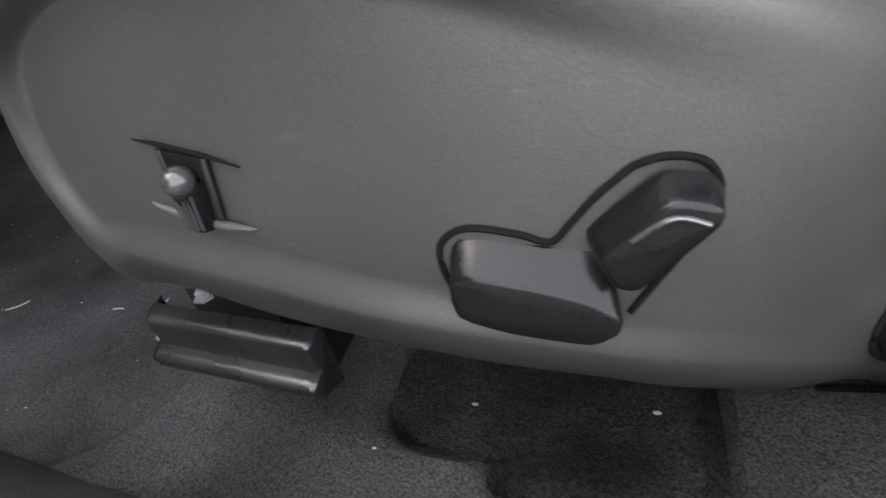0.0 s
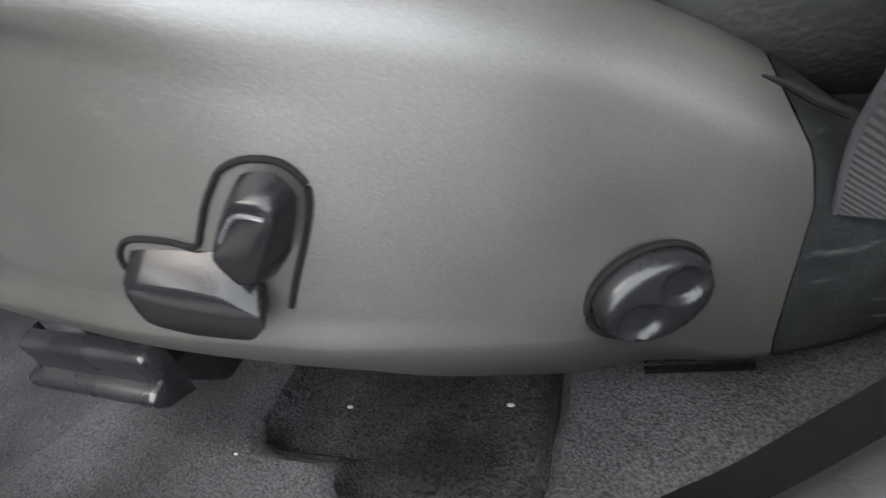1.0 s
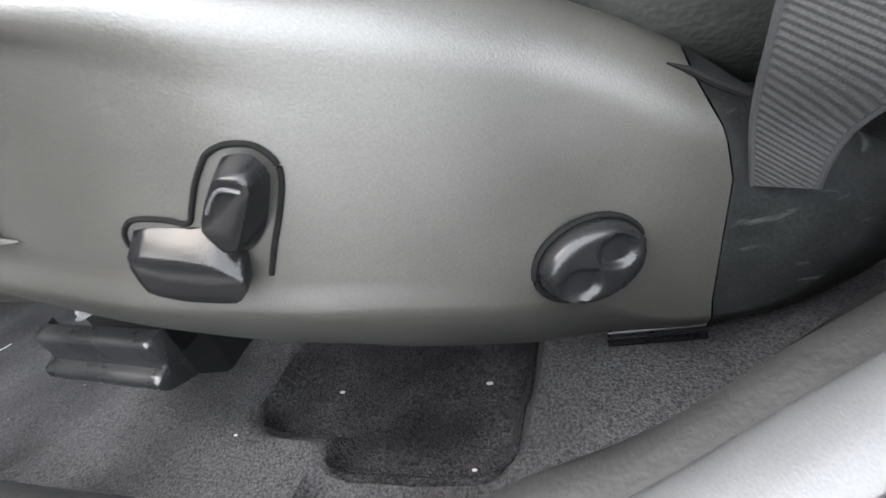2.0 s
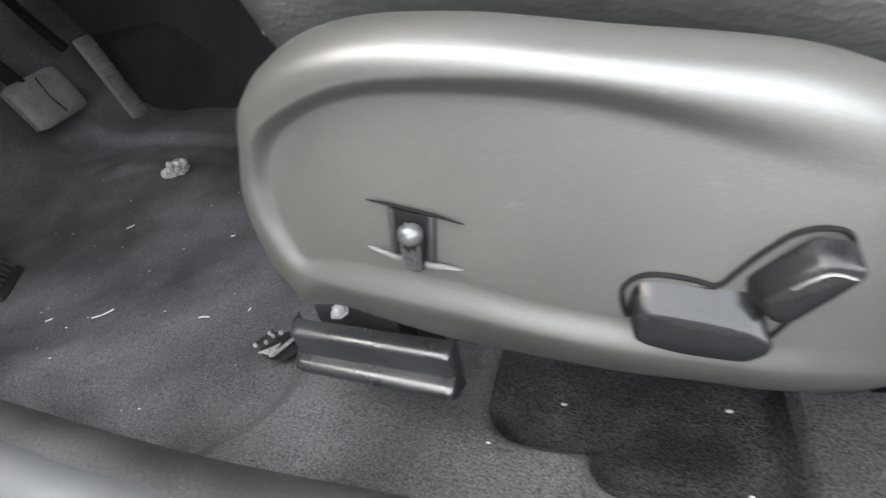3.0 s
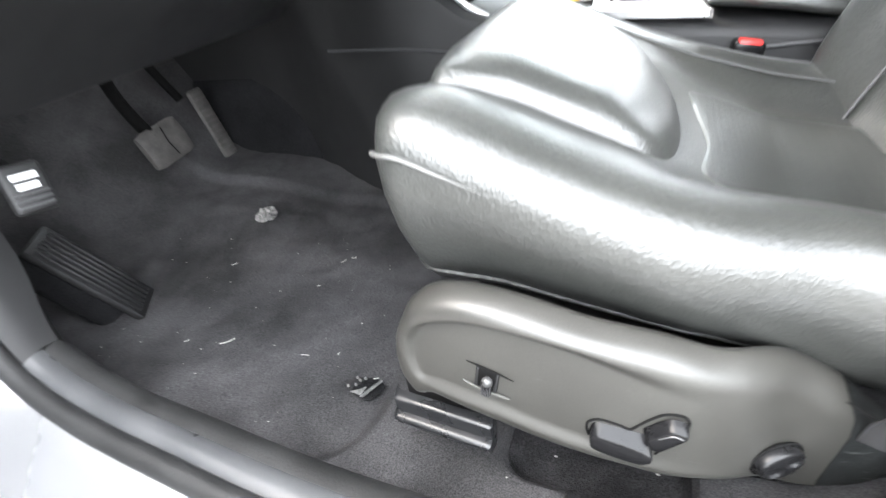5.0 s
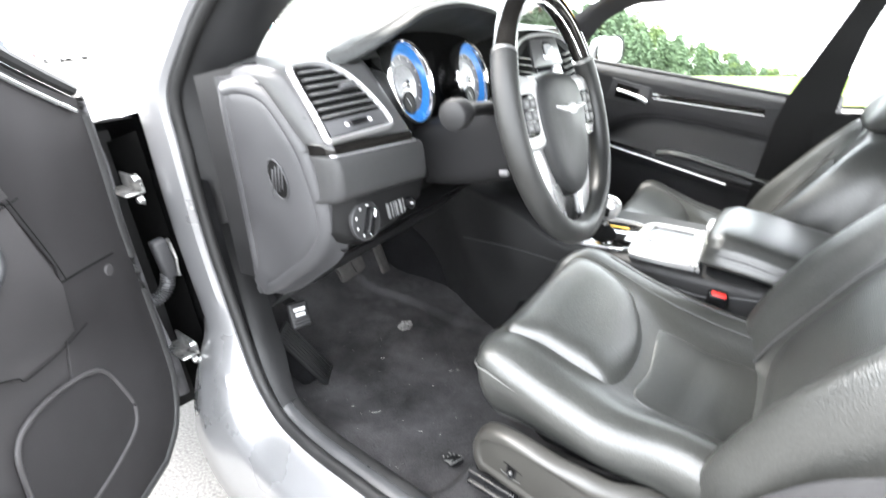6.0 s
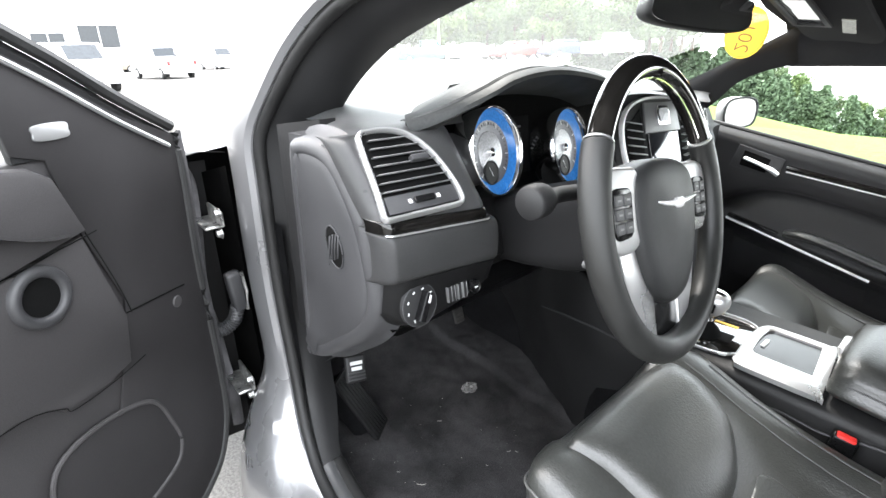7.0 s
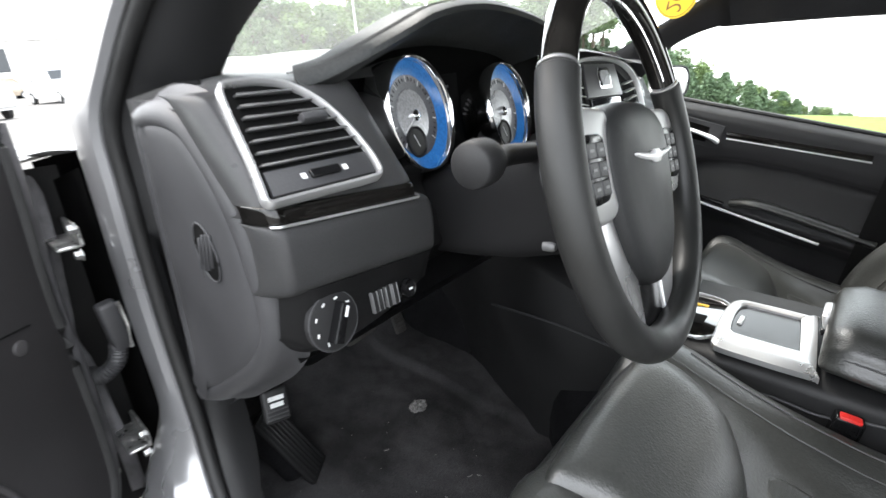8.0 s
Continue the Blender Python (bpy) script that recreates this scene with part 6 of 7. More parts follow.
HC = frame_of((-0.345, 1.482, shear(-0.345, 0.784)), (1, 0, -0.235), (0, 0, 1))
part("handle_bezel", prism([(-0.072, -0.034), (0.064, -0.034), (0.066, 0.032), (-0.066, 0.036)], 0.004, HC @ pose(0, 0, -0.001), 0.002), M_TRIM, pd, "dark handle surround")
part("handle_cup", prism([(-0.046, -0.022), (0.030, -0.022), (0.030, 0.020), (-0.046, 0.024)], 0.004, HC @ pose(0, 0, 0.0012), 0.001), M_HOLE, pd)
part("window_switches", box((0.15, 0.022, 0.008), pose(-0.325, 1.462, shear(-0.325, 0.607), 0, 13.2, 0), 0.003, 2), M_GLOSSBLACK, pd, "gloss black window switch panel")
part("inside_handle", tube(spline([(-0.380, 1.472, shear(-0.380, 0.788)), (-0.345, 1.464, shear(-0.345, 0.787)), (-0.305, 1.464, shear(-0.305, 0.781)), (-0.285, 1.470, shear(-0.285, 0.771))], 16), [0.008] * 8 + [0.009, 0.010, 0.011, 0.012, 0.012, 0.012, 0.012, 0.011], 12, flat=0.6), M_BRIGHT, pd, "chrome inside handle")
part("pocket", sheet(lambda u, v: Vector((-0.38 + 0.36 * u, 1.492 - 0.012 * math.sin(math.pi * u), shear(-0.38 + 0.36 * u, 0.42 + 0.115 * v))), 12, 6, 0.02), M_TRIM, pd, "door pocket")
part("window_seal", tube([(-0.60 + 0.80 * k / 16, 1.522, shear(-0.60 + 0.80 * k / 16, 0.853 + pd_rise(-0.60 + 0.80 * k / 16))) for k in range(17)], 0.007, 8), M_RUBBER, pd)
pane = part("window_glass", sheet(lambda u, v: Vector((-0.85 + 1.08 * u, 1.535 - 0.10 * v, shear(-0.85 + 1.08 * u, 0.84) * (1 - v) + 1.10 * v)), 10, 4), M_GLASS, pd, "clear side window")
pane.visible_shadow = False
part("outer_skin", sheet(lambda u, v: Vector((-0.95 + 1.2 * u, 1.60 + 0.02 * math.sin(math.pi * v), 0.22 + 0.55 * v)), 6, 6, 0.01), M_PAINT, pd)
part("front_trim", sheet(lambda u, v: Vector((-0.98 + 0.40 * u, 1.50 + 0.02 * u, 0.30 + (shear(-0.98 + 0.40 * u, 0.78) - 0.30) * v)), 6, 6, 0.02), M_TRIM2, pd)

mir = thing("wing_mirror", (-0.47, 1.62, 0.86), "silver wing mirror of the passenger side", "wing mirror")
mo = [(p.x, p.y) for p in spline([(-0.050, -0.036, 0), (0.02, -0.046, 0), (0.050, -0.030, 0), (0.056, 0.02, 0), (0.035, 0.046, 0), (-0.03, 0.046, 0), (-0.056, 0.02, 0)], 48, True)]
MM = frame_of((-0.465, 1.63, 0.920), (0.60, 0.80, 0.0), (0, 0.08, 1))
part("housing", prism(mo, 0.05, MM @ pose(0, 0, -0.05), 0.012, 3), M_PAINT, mir, "silver housing")
part("rim", ring([(a * 1.02, b * 1.02) for a, b in mo], [(a * 0.9, b * 0.9) for a, b in mo], 0.006, MM, 0.002), M_TRIM2, mir)
part("mirror_pane", prism([(a * 0.91, b * 0.91) for a, b in mo], 0.002, MM @ pose(0, 0, 0.001)), M_MIRROR, mir, "bright mirror pane")
part("mirror_foot", box((0.05, 0.10, 0.03), pose(-0.51, 1.58, 0.875), 0.01, 2), M_TRIM2, mir)

# inside mirror, sun visors, sticker
im = thing("inside_mirror", (-0.27, 0.86, 1.20), "black inside mirror hanging from the windscreen", "inside mirror")
IM = frame_of((-0.295, 0.830, 1.200), (0.50, 0.86, -0.13), (0, 0.1, 1))
io = [(p.x, p.y) for p in spline([(-0.105, -0.026, 0), (0.0, -0.034, 0), (0.105, -0.026, 0), (0.115, 0.01, 0), (0.095, 0.032, 0), (-0.095, 0.032, 0), (-0.115, 0.01, 0)], 48, True)]
part("housing", prism(io, 0.046, IM @ pose(0, 0, -0.044), 0.012, 3), M_TRIM2, im)
part("mirror_pane", prism([(a * 0.93, b * 0.9) for a, b in io], 0.002, IM @ pose(0, 0, 0.0015)), M_MIRROR, im, "dark mirror pane")
part("arm", tube([(-0.31, 0.86, 1.20), (-0.345, 0.87, 1.235)], 0.009, 10), M_TRIM2, im)


def visor(y0, y1, name_label, x0=-0.235):
    zc, fall = (1.172, -0.25) if y0 > 0.7 else (1.225, 0.0)
    v = thing("sun_visor", (x0 + 0.08, (y0 + y1) / 2, zc), name_label, "sun visor", "sun visors")
    m = frame_of((x0 + 0.085, (y0 + y1) / 2, zc + 0.016), (0, 1, fall), (-0.94, 0, 0.10))
    w = (y1 - y0) / 2
    o = [(p.x, p.y) for p in spline([(-w, -0.07, 0), (0, -0.078, 0), (w, -0.07, 0), (w * 1.03, 0.0, 0), (w, 0.07, 0), (0, 0.076, 0), (-w, 0.07, 0), (-w * 1.03, 0.0, 0)], 56, True)]
    part("board", prism(o, 0.016, m @ pose(0, 0, -0.010), 0.005), M_HEADLINER, v, "dark grey cloth board")
    return v, m


v1, m1 = visor(0.90, 1.27, "dark grey sun visor with a vanity mirror and paper label")
part("vanity_frame", ring([(-0.10, -0.036), (0.10, -0.036), (0.10, 0.036), (-0.10, 0.036)], [(-0.088, -0.026), (0.088, -0.026), (0.088, 0.026), (-0.088, 0.026)], 0.005, m1 @ pose(-0.07, 0.03, -0.0155, 180, 0, 0), 0.001), M_TRIM, v1)
part("vanity_mirror", prism([(-0.088, -0.026), (0.088, -0.026), (0.088, 0.026), (-0.088, 0.026)], 0.002, m1 @ pose(-0.07, 0.03, -0.012, 180, 0, 0)), M_MIRROR, v1, "vanity mirror")
part("paper_label", prism([(-0.055, -0.012), (0.055, -0.012), (0.055, 0.012), (-0.055, 0.012)], 0.0012, m1 @ pose(0.05, -0.030, -0.0105, 180, 0, 8)), M_LAMPLENS, v1, "pale paper label")
visor(0.22, 0.62, "dark grey sun visor of the driver side")
st = thing("price_sticker", (-0.42, 1.31, 1.15), "yellow oval windscreen sticker with a year seen from behind", "sticker")
STM = frame_of((-0.362, 1.268, 1.160), (0.20, 0.02, 0.97), (-0.97, -0.1, 0.20))
part("oval", prism(ellipse(0.062, 0.050, 40), 0.0006, STM), M_YELLOW, st, "yellow oval")
part("border", ring(ellipse(0.0585, 0.0465, 40), ellipse(0.0568, 0.0448, 40), 0.0004, STM @ pose(0, 0, 0.0006), 0.0001), M_AMBER, st, "dark border line")
txt = bpy.data.curves.new("year_text", "FONT")
txt.body, txt.size, txt.align_x, txt.align_y, txt.extrude = "2014", 0.048, "CENTER", "CENTER", 0.0002
tob = new("year_text", txt)
dg = bpy.context.evaluated_depsgraph_get()
tme = bpy.data.meshes.new_from_object(tob.evaluated_get(dg))
bpy.data.objects.remove(tob)
bm = bmesh.new()
bm.from_mesh(tme)
bm.transform(STM @ pose(0, 0, 0.0012, 0, 0, 180) @ Matrix.Diagonal((-1, 1, 1, 1)))
part("year_print", bm, M_AMBER, st, "dark printed year, seen from behind", smooth=False)

# ---- pedals and things on the floor ----
M_PEDAL = surface("pedal_rubber", (0.048, 0.045, 0.043), 0.7, scale=500, bump=0.4, vary=0.3, stain=0.35, stain_scale=40)
brake = thing("brake_pedal", (-0.90, 0.59, 0.40), "worn rubber brake pedal on a steel arm", "pedal")
BM = frame_of((-0.893, 0.603, 0.437), (0.05, 1, 0.10), (-0.30, -0.15, 0.95))
rows = []
for k in range(13):
    x = -0.048 + 0.096 * k / 12
    e = 0.004 * (1 - min(1, min(k, 12 - k) / 1.5))
    rows.append([BM @ Vector(p) for p in ((x, -0.036 + e, -0.008), (x, -0.038 + e, 0.000), (x, -0.030 + e, 0.007 - e), (x, 0.0, 0.010 - e), (x, 0.030 - e, 0.007 - e), (x, 0.038 - e, 0.0), (x, 0.036 - e, -0.008))])
part("pad", loft(rows), M_PEDAL, brake, "grey worn rubber pad", angle=50)
part("pad_groove", tube([BM @ Vector((0.006, -0.03, 0.0076)), BM @ Vector((0.0, 0.0, 0.0102)), BM @ Vector((0.006, 0.03, 0.0076))], 0.0012, 6), M_HOLE, brake)
part("arm", tube(spline([(-0.905, 0.59, 0.45), (-0.96, 0.59, 0.55), (-0.98, 0.59, 0.74)], 16), 0.010, 10, flat=1.6), M_HOLE, brake)
gas = thing("accelerator_pedal", (-0.89, 0.74, 0.36), "long black ribbed accelerator pedal", "pedal")
GM = frame_of((-0.898, 0.738, 0.425), (0.05, 1, 0.05), (-0.24, -0.40, 0.90))
gas_pad = part("pad", box((0.038, 0.155, 0.010), GM, 0.006, 3), M_PEDAL, gas, "grey ribbed pad")
for k in range(12):
    part("pad_rib", box((0.033, 0.0035, 0.003), GM @ pose(0, -0.0775 + 0.155 * (k + 0.8) / 12.6, 0.0058), 0.001, 1), M_PEDAL, gas_pad)
part("arm", tube(spline([(-0.92, 0.70, 0.49), (-0.97, 0.685, 0.60), (-0.99, 0.68, 0.74)], 12), 0.009, 8), M_HOLE, gas)
park = thing("parking_brake_pedal", (-0.64, 0.222, 0.50), "small black parking brake pedal with white print", "pedal")
KM = frame_of((-0.640, 0.208, 0.551), (0.2, 1, -0.15), (-0.35, 0.0, 0.94))
part("pad", box((0.044, 0.056, 0.014), KM, 0.006, 3), M_TRIM2, park)
for k in range(2):
    part("print_bar", box((0.026 - 0.004 * k, 0.007, 0.0008), KM @ pose(0, 0.012 - 0.011 * k, 0.0074)), M_WHITEMARK, park, "white printed bar")
for k in range(3):
    part("pad_rib", box((0.036, 0.003, 0.0025), KM @ pose(0, -0.007 - 0.007 * k, 0.0074), 0.0008, 1), M_TRIM, park)
part("arm", tube(spline([(-0.65, 0.222, 0.55), (-0.74, 0.222, 0.60), (-0.78, 0.222, 0.75)], 14), 0.010, 8), M_HOLE, park)
rest = thing("footrest", (-0.78, 0.29, 0.29), "dark ribbed plastic footrest beside the kick panel", "footrest")
FM = frame_of((-0.752, 0.280, 0.368), (-0.043, 0.060, 0.0), (-0.11, 0.015, 0.128))
part("board", box((0.078, 0.175, 0.012), FM, 0.004, 2), M_TRIM2, rest)
for k in range(6):
    part("rib", box((0.0055, 0.155, 0.004), FM @ pose(-0.028 + 0.0112 * k, 0, 0.007), 0.0012, 1), M_TRIM2, rest)
part("foot", box((0.060, 0.15, 0.05), FM @ pose(0, 0.01, -0.030), 0.01, 2), M_CARPET_DARK, rest)

rng = random.Random(7)
hook = thing("floor_anchor", (-0.284, 0.223, 0.300), "broken floor mat hook with pale torn edges", "mat hook")
HM = frame_of((-0.2815, 0.2235, 0.3060), (0.97, -0.25, 0), (0.25, 0.97, 0))
part("socket", prism([(p.x, p.y) for p in spline([(-0.0235, -0.004, 0), (-0.016, -0.008, 0), (-0.010, 0.002, 0), (-0.013, 0.009, 0), (-0.021, 0.007, 0)], 24, True)], 0.0015, HM, 0.0004), M_TRIM2, hook, "dark broken socket")
part("film", prism([(p.x, p.y) for p in spline([(-0.014, -0.010, 0), (0.012, -0.013, 0), (0.018, 0.010, 0), (-0.004, 0.015, 0)], 24, True)], 0.0012, HM, 0.0004), M_CARPET_DARK, hook, "dark worn patch")
part("shard", prism([(-0.014, -0.013), (0.001, -0.0125), (0.0005, 0.0), (-0.005, -0.006)], 0.0014, HM @ pose(0, 0, 0.0025, 12, 0, 0), 0.0003), M_TORN, hook, "pale torn shard")
part("edge", prism([(0.0055, -0.016), (0.0095, -0.015), (0.0165, 0.012), (0.0135, 0.0135)], 0.0022, HM @ pose(0, 0, 0.003, 0, -14, 0), 0.0005), M_TORN, hook, "pale torn edge")
part("thread", tube([HM @ Vector((0.0005, 0.012, 0.004)), HM @ Vector((0.006, 0.0155, 0.005))], 0.0005, 6), M_LINT, hook)
for bx, by in ((-0.019, 0.006), (-0.0095, 0.0095), (-0.0135, 0.0045), (-0.0205, -0.0085), (-0.0135, -0.003)):
    part("barb", lathe([(0.0, 0.0035), (0.0012, 0.003), (0.0017, 0.0015), (0.0015, 0.0)], HM @ pose(bx, by, 0.001), 8), M_TORN, hook)
cl = thing("dirt_clump", (-0.656, 0.551, 0.305), "small clump of grey dried dirt on the carpet", "dirt clump")
bm = bmesh.new()
bmesh.ops.create_icosphere(bm, subdivisions=4, radius=0.018, matrix=pose(-0.656, 0.551, 0.321))
for v in bm.verts:
    d = v.co - Vector((-0.656, 0.551, 0.321))
    k = 1 + 0.55 * noise.noise(v.co * 110) + 0.25 * noise.noise(v.co * 300)
    v.co = Vector((-0.656, 0.551, 0.321)) + Vector((d.x * 0.85, d.y, d.z * 0.6)) * k
part("crumb", bm, M_CLUMP, cl, smooth=False)


def floor_z(x, y):
    return carpet((x + 1.22) / 1.95, (y - 0.10) / 1.42).z


def fibre(x, y, length, turn, bend, r=0.0006):
    t = thing("lint_fibre", (x, y, floor_z(x, y)), "pale lint fibre lying on the carpet", "lint", "lint on the carpet")
    pts = []
    for k in range(7):
        s = (k / 6 - 0.5) * length
        px = x + s * math.cos(turn) - bend * (s / length) ** 2 * length * math.sin(turn)
        py = y + s * math.sin(turn) + bend * (s / length) ** 2 * length * math.cos(turn)
        pts.append((px, py, floor_z(px, py) + 0.003))
    part("strand", tube(pts, r, 5), M_LINT, t)


for x, y, ln, tn, bd in ((-0.515, 0.259, 0.020, 0.75, 0.45), (-0.393, 0.263, 0.011, 0.1, -0.4), (-0.455, 0.397, 0.005, 0.2, 0.3), (-0.575, 0.247, 0.007, 0.7, 0.2), (-0.633, 0.421, 0.010, 0.9, 0.2), (-0.350, 0.274, 0.004, 1.4, 0.2), (-0.448, 0.463, 0.010, 1.1, 0.6), (-0.435, 0.474, 0.008, 0.3, 0.5)):
    fibre(x, y, ln, tn, bd)
for x, y, r in ((-0.065, 0.1955, 0.0011), (0.025, 0.200, 0.0012), (-0.10, 0.150, 0.0007), (0.028, 0.150, 0.0008)):
    t = thing("pale_crumb", (x, y, floor_z(x, y)), "tiny pale crumb on the carpet", "crumb", "crumbs on the carpet")
    bm = bmesh.new()
    bmesh.ops.create_icosphere(bm, subdivisions=1, radius=r, matrix=pose(x, y, floor_z(x, y) + 0.004 + r * 0.7) @ Matrix.Diagonal((2.0, 1, 0.7, 1)))
    part("grain", bm, M_LINT, t)
specks = bmesh.new()
for k in range(70):
    x, y = rng.uniform(-0.8, -0.02), rng.uniform(0.15, 0.55)
    r = rng.uniform(0.0003, 0.0007)
    bmesh.ops.create_icosphere(specks, subdivisions=1, radius=r, matrix=pose(x, y, floor_z(x, y) + 0.0012) @ Matrix.Diagonal((rng.uniform(1, 3.5), 1, 0.6, 1)))
tagged(part("carpet_specks", specks, M_LINT), "scattered pale specks of dust on the carpet", "dust", "", "stuff")

# ---- driver's door, standing open ----
TH = radians(58)
DX, DN = Vector((math.cos(TH), -math.sin(TH), 0)), Vector((math.sin(TH), math.cos(TH), 0))
HINGE = Vector((-0.95, 0.06, 0))


def dp(s, n, z):
    """A place on the door: along it from the hinge, out of its inner face, and up."""
    return HINGE + DX * s + DN * n + Vector((0, 0, z))


DM = frame_of(dp(0, 0.07, 0), DX, (0, 0, 1))
door = thing("driver_door", tuple(dp(0.55, 0.0, 0.35)), "open driver door with dark inner trim, silver edge and speaker", "car door")
flip = 1 if (DM.col[2].xyz.dot(DN) > 0) else -1


def on_door(outline, depth, lift, name, mat, parent=door, label="", bevel=0.0, angle=40):
    pts = [tuple(p) for p in outline]
    m = DM @ pose(0, 0, lift * flip) @ (Matrix() if flip > 0 else Matrix.Diagonal((1, 1, -1, 1)))
    return part(name, prism(pts, depth, m, bevel), mat, parent, label, angle=angle)


edge = [(0.100, 1.030), (0.101, 0.95), (0.111, 0.80), (0.112, 0.66), (0.114, 0.54), (0.124, 0.45), (0.162, 0.375), (0.225, 0.335)]
el = [(p.x, p.y) for p in spline([(*q, 0) for q in edge], 30)]
whole = el + [(1.12, 0.33), (1.15, 0.62), (1.14, 0.99), (0.36, 1.035)]
on_door(whole, 0.05, -0.05, "trim_board", M_DOORTRIM, door, "dark grained door trim", 0.004)
# front trim leaf rising to the sail corner
leaf = el + [(0.46, 0.335), (0.41, 0.50), (0.345, 0.60), (0.280, 0.775), (0.275, 0.80), (0.318, 0.93), (0.335, 1.030), (0.378, 1.043), (0.385, 1.10), (0.395, 1.186), (0.356, 1.168), (0.30, 1.134), (0.20, 1.072)]
on_door(leaf, 0.006, 0.0005, "front_leaf", M_LEAFTRIM, door, "matt dark front trim leaf", 0.002)
part("leaf_seam", tube([dp(0.152, 0.0775, 0.768), dp(0.21, 0.0775, 0.772), dp(0.279, 0.0775, 0.776)], 0.0012, 6), M_HOLE, door)
part("leaf_plug", lathe([(0.0, 0.002), (0.009, 0.0018), (0.011, 0.0)], frame_of(dp(0.175, 0.0765, 0.745), DX, (0, 0, 1)) @ (Matrix() if flip > 0 else pose(0, 0, 0, 180, 0, 0)), 24), M_DOORTRIM, door)
# padded upper, swooping down
up = [(0.318, 0.928), (0.332, 0.97), (0.345, 1.010), (0.372, 1.028), (0.41, 1.034), (0.46, 1.045), (0.60, 1.04), (1.13, 1.02), (1.13, 0.90), (0.60, 0.915), (0.45, 0.905)]
on_door(up, 0.024, 0.003, "upper_pad", M_DOORTRIM, door, "padded upper door trim", 0.010)
part("swoop", sheet(lambda u, v: dp(0.345 + 0.30 * u + 0.03 * v, 0.085 + 0.03 * math.sin(math.pi * v), 0.935 + 0.085 * smooth01(u * 1.6) * (0.4 + 0.6 * v)), 16, 8, 0.01), M_DOORTRIM, door)
mid = [(0.285, 0.775), (0.322, 0.922), (0.45, 0.90), (0.60, 0.91), (1.12, 0.895), (1.12, 0.66), (0.60, 0.70), (0.485, 0.722), (0.43, 0.703), (0.418, 0.692), (0.345, 0.690), (0.300, 0.700)]
on_door(mid, 0.014, 0.002, "middle_pad", M_DOORTRIM, door, "dark middle door pad", 0.005)
for line in ([(0.300, 0.922), (0.36, 0.915), (0.45, 0.905), (0.62, 0.912)], [(0.276, 0.698), (0.34, 0.690), (0.410, 0.690), (0.424, 0.702), (0.485, 0.722), (0.62, 0.71)], [(0.279, 0.778), (0.29, 0.83), (0.318, 0.925)]):
    part("trim_seam", tube([dp(s, 0.0875, z) for s, z in [(p.x, p.y) for p in spline([(*q, 0) for q in line], 24)]], 0.0008, 6), M_HOLE, door)
# speaker in the pad
SM = frame_of(dp(0.404, 0.0860, 0.864), DX, (0, 0, 1)) @ (Matrix() if flip > 0 else pose(0, 0, 0, 180, 0, 0))
spk = part("speaker", lathe([(0.026, -0.002), (0.027, 0.004), (0.0295, 0.008), (0.0335, 0.0095), (0.0385, 0.0085), (0.0420, 0.005), (0.0435, 0.0)], SM, 44), M_TRIM, door, "round door speaker in a grey ring")
part("speaker_cone", lathe([(0.0, -0.001), (0.015, 0.0005), (0.0265, 0.002)], SM, 36), M_HOLE, spk)
part("seat_badge", prism([(p.x, p.y) for p in spline([(-0.022, -0.010, 0), (0.022, -0.010, 0), (0.026, 0, 0), (0.022, 0.010, 0), (-0.022, 0.010, 0), (-0.026, 0, 0)], 36, True)], 0.003, frame_of(dp(0.318, 0.0770, 1.066), DX, (0, 0, 1)) @ (Matrix() if flip > 0 else pose(0, 0, 0, 180, 0, 0)), 0.001), M_SATIN, door, "pale oval badge")
# lower speaker grille
gl = [(0.405, 0.634), (0.33, 0.627), (0.275, 0.602), (0.250, 0.54), (0.242, 0.49), (0.275, 0.452), (0.40, 0.432), (0.475, 0.46), (0.472, 0.56), (0.455, 0.615)]
gp = [(p.x, p.y) for p in spline([(*q, 0) for q in gl], 60, True)]
gv = [Vector(p) for p in gp]
if sum(a.x * b.y - b.x * a.y for a, b in zip(gv, gv[1:] + gv[:1])) < 0:
    gv.reverse()
part("lower_grille_rim", tube([dp(p.x, 0.0775, p.y) for p in gv], 0.0042, 8, closed=True), M_DOORTRIM, door)
on_door([tuple(p) for p in gv], 0.002, 0.006, "lower_grille", M_LEAFTRIM, door, "dark lower speaker grille", 0.0006)
part("map_pocket", sheet(lambda u, v: dp(0.50 + 0.60 * u, 0.09 + 0.05 * math.sin(math.pi * min(1, v * 1.2)), 0.35 + 0.22 * v), 12, 10, 0.012), M_DOORTRIM, door)
# window frame that follows the windscreen pillar
fl = [(0.105, 1.030), (0.20, 1.085), (0.30, 1.150), (0.40, 1.205), (0.52, 1.250), (0.70, 1.285), (0.95, 1.29)]
fp = [(p.x, p.y) for p in spline([(*q, 0) for q in fl], 50)]
rows = []
for i, (s, z) in enumerate(fp):
    a, b = fp[max(i - 1, 0)], fp[min(i + 1, 49)]
    t = Vector((b[0] - a[0], b[1] - a[1])).normalized()
    up2 = Vector((-t.y, t.x))
    rows.append([dp(s + up2.x * k, n, z + up2.y * k) for k, n in ((-0.020, 0.06), (-0.020, 0.072), (-0.006, 0.076), (0.004, 0.07), (0.010, 0.055), (0.012, 0.01), (-0.01, 0.0), (-0.02, 0.02))])
part("window_frame", loft(rows), M_TRIM2, door, "black window frame")
part("frame_seal", tube([dp(s - 0.002, 0.076, z + 0.013) for s, z in fp], 0.010, 8), M_RUBBER, door, "rubber frame seal")
part("frame_chrome", tube([dp(s + 0.012, 0.079, z - 0.018) for s, z in fp], 0.004, 6), M_SATIN, door, "bright inner frame line")
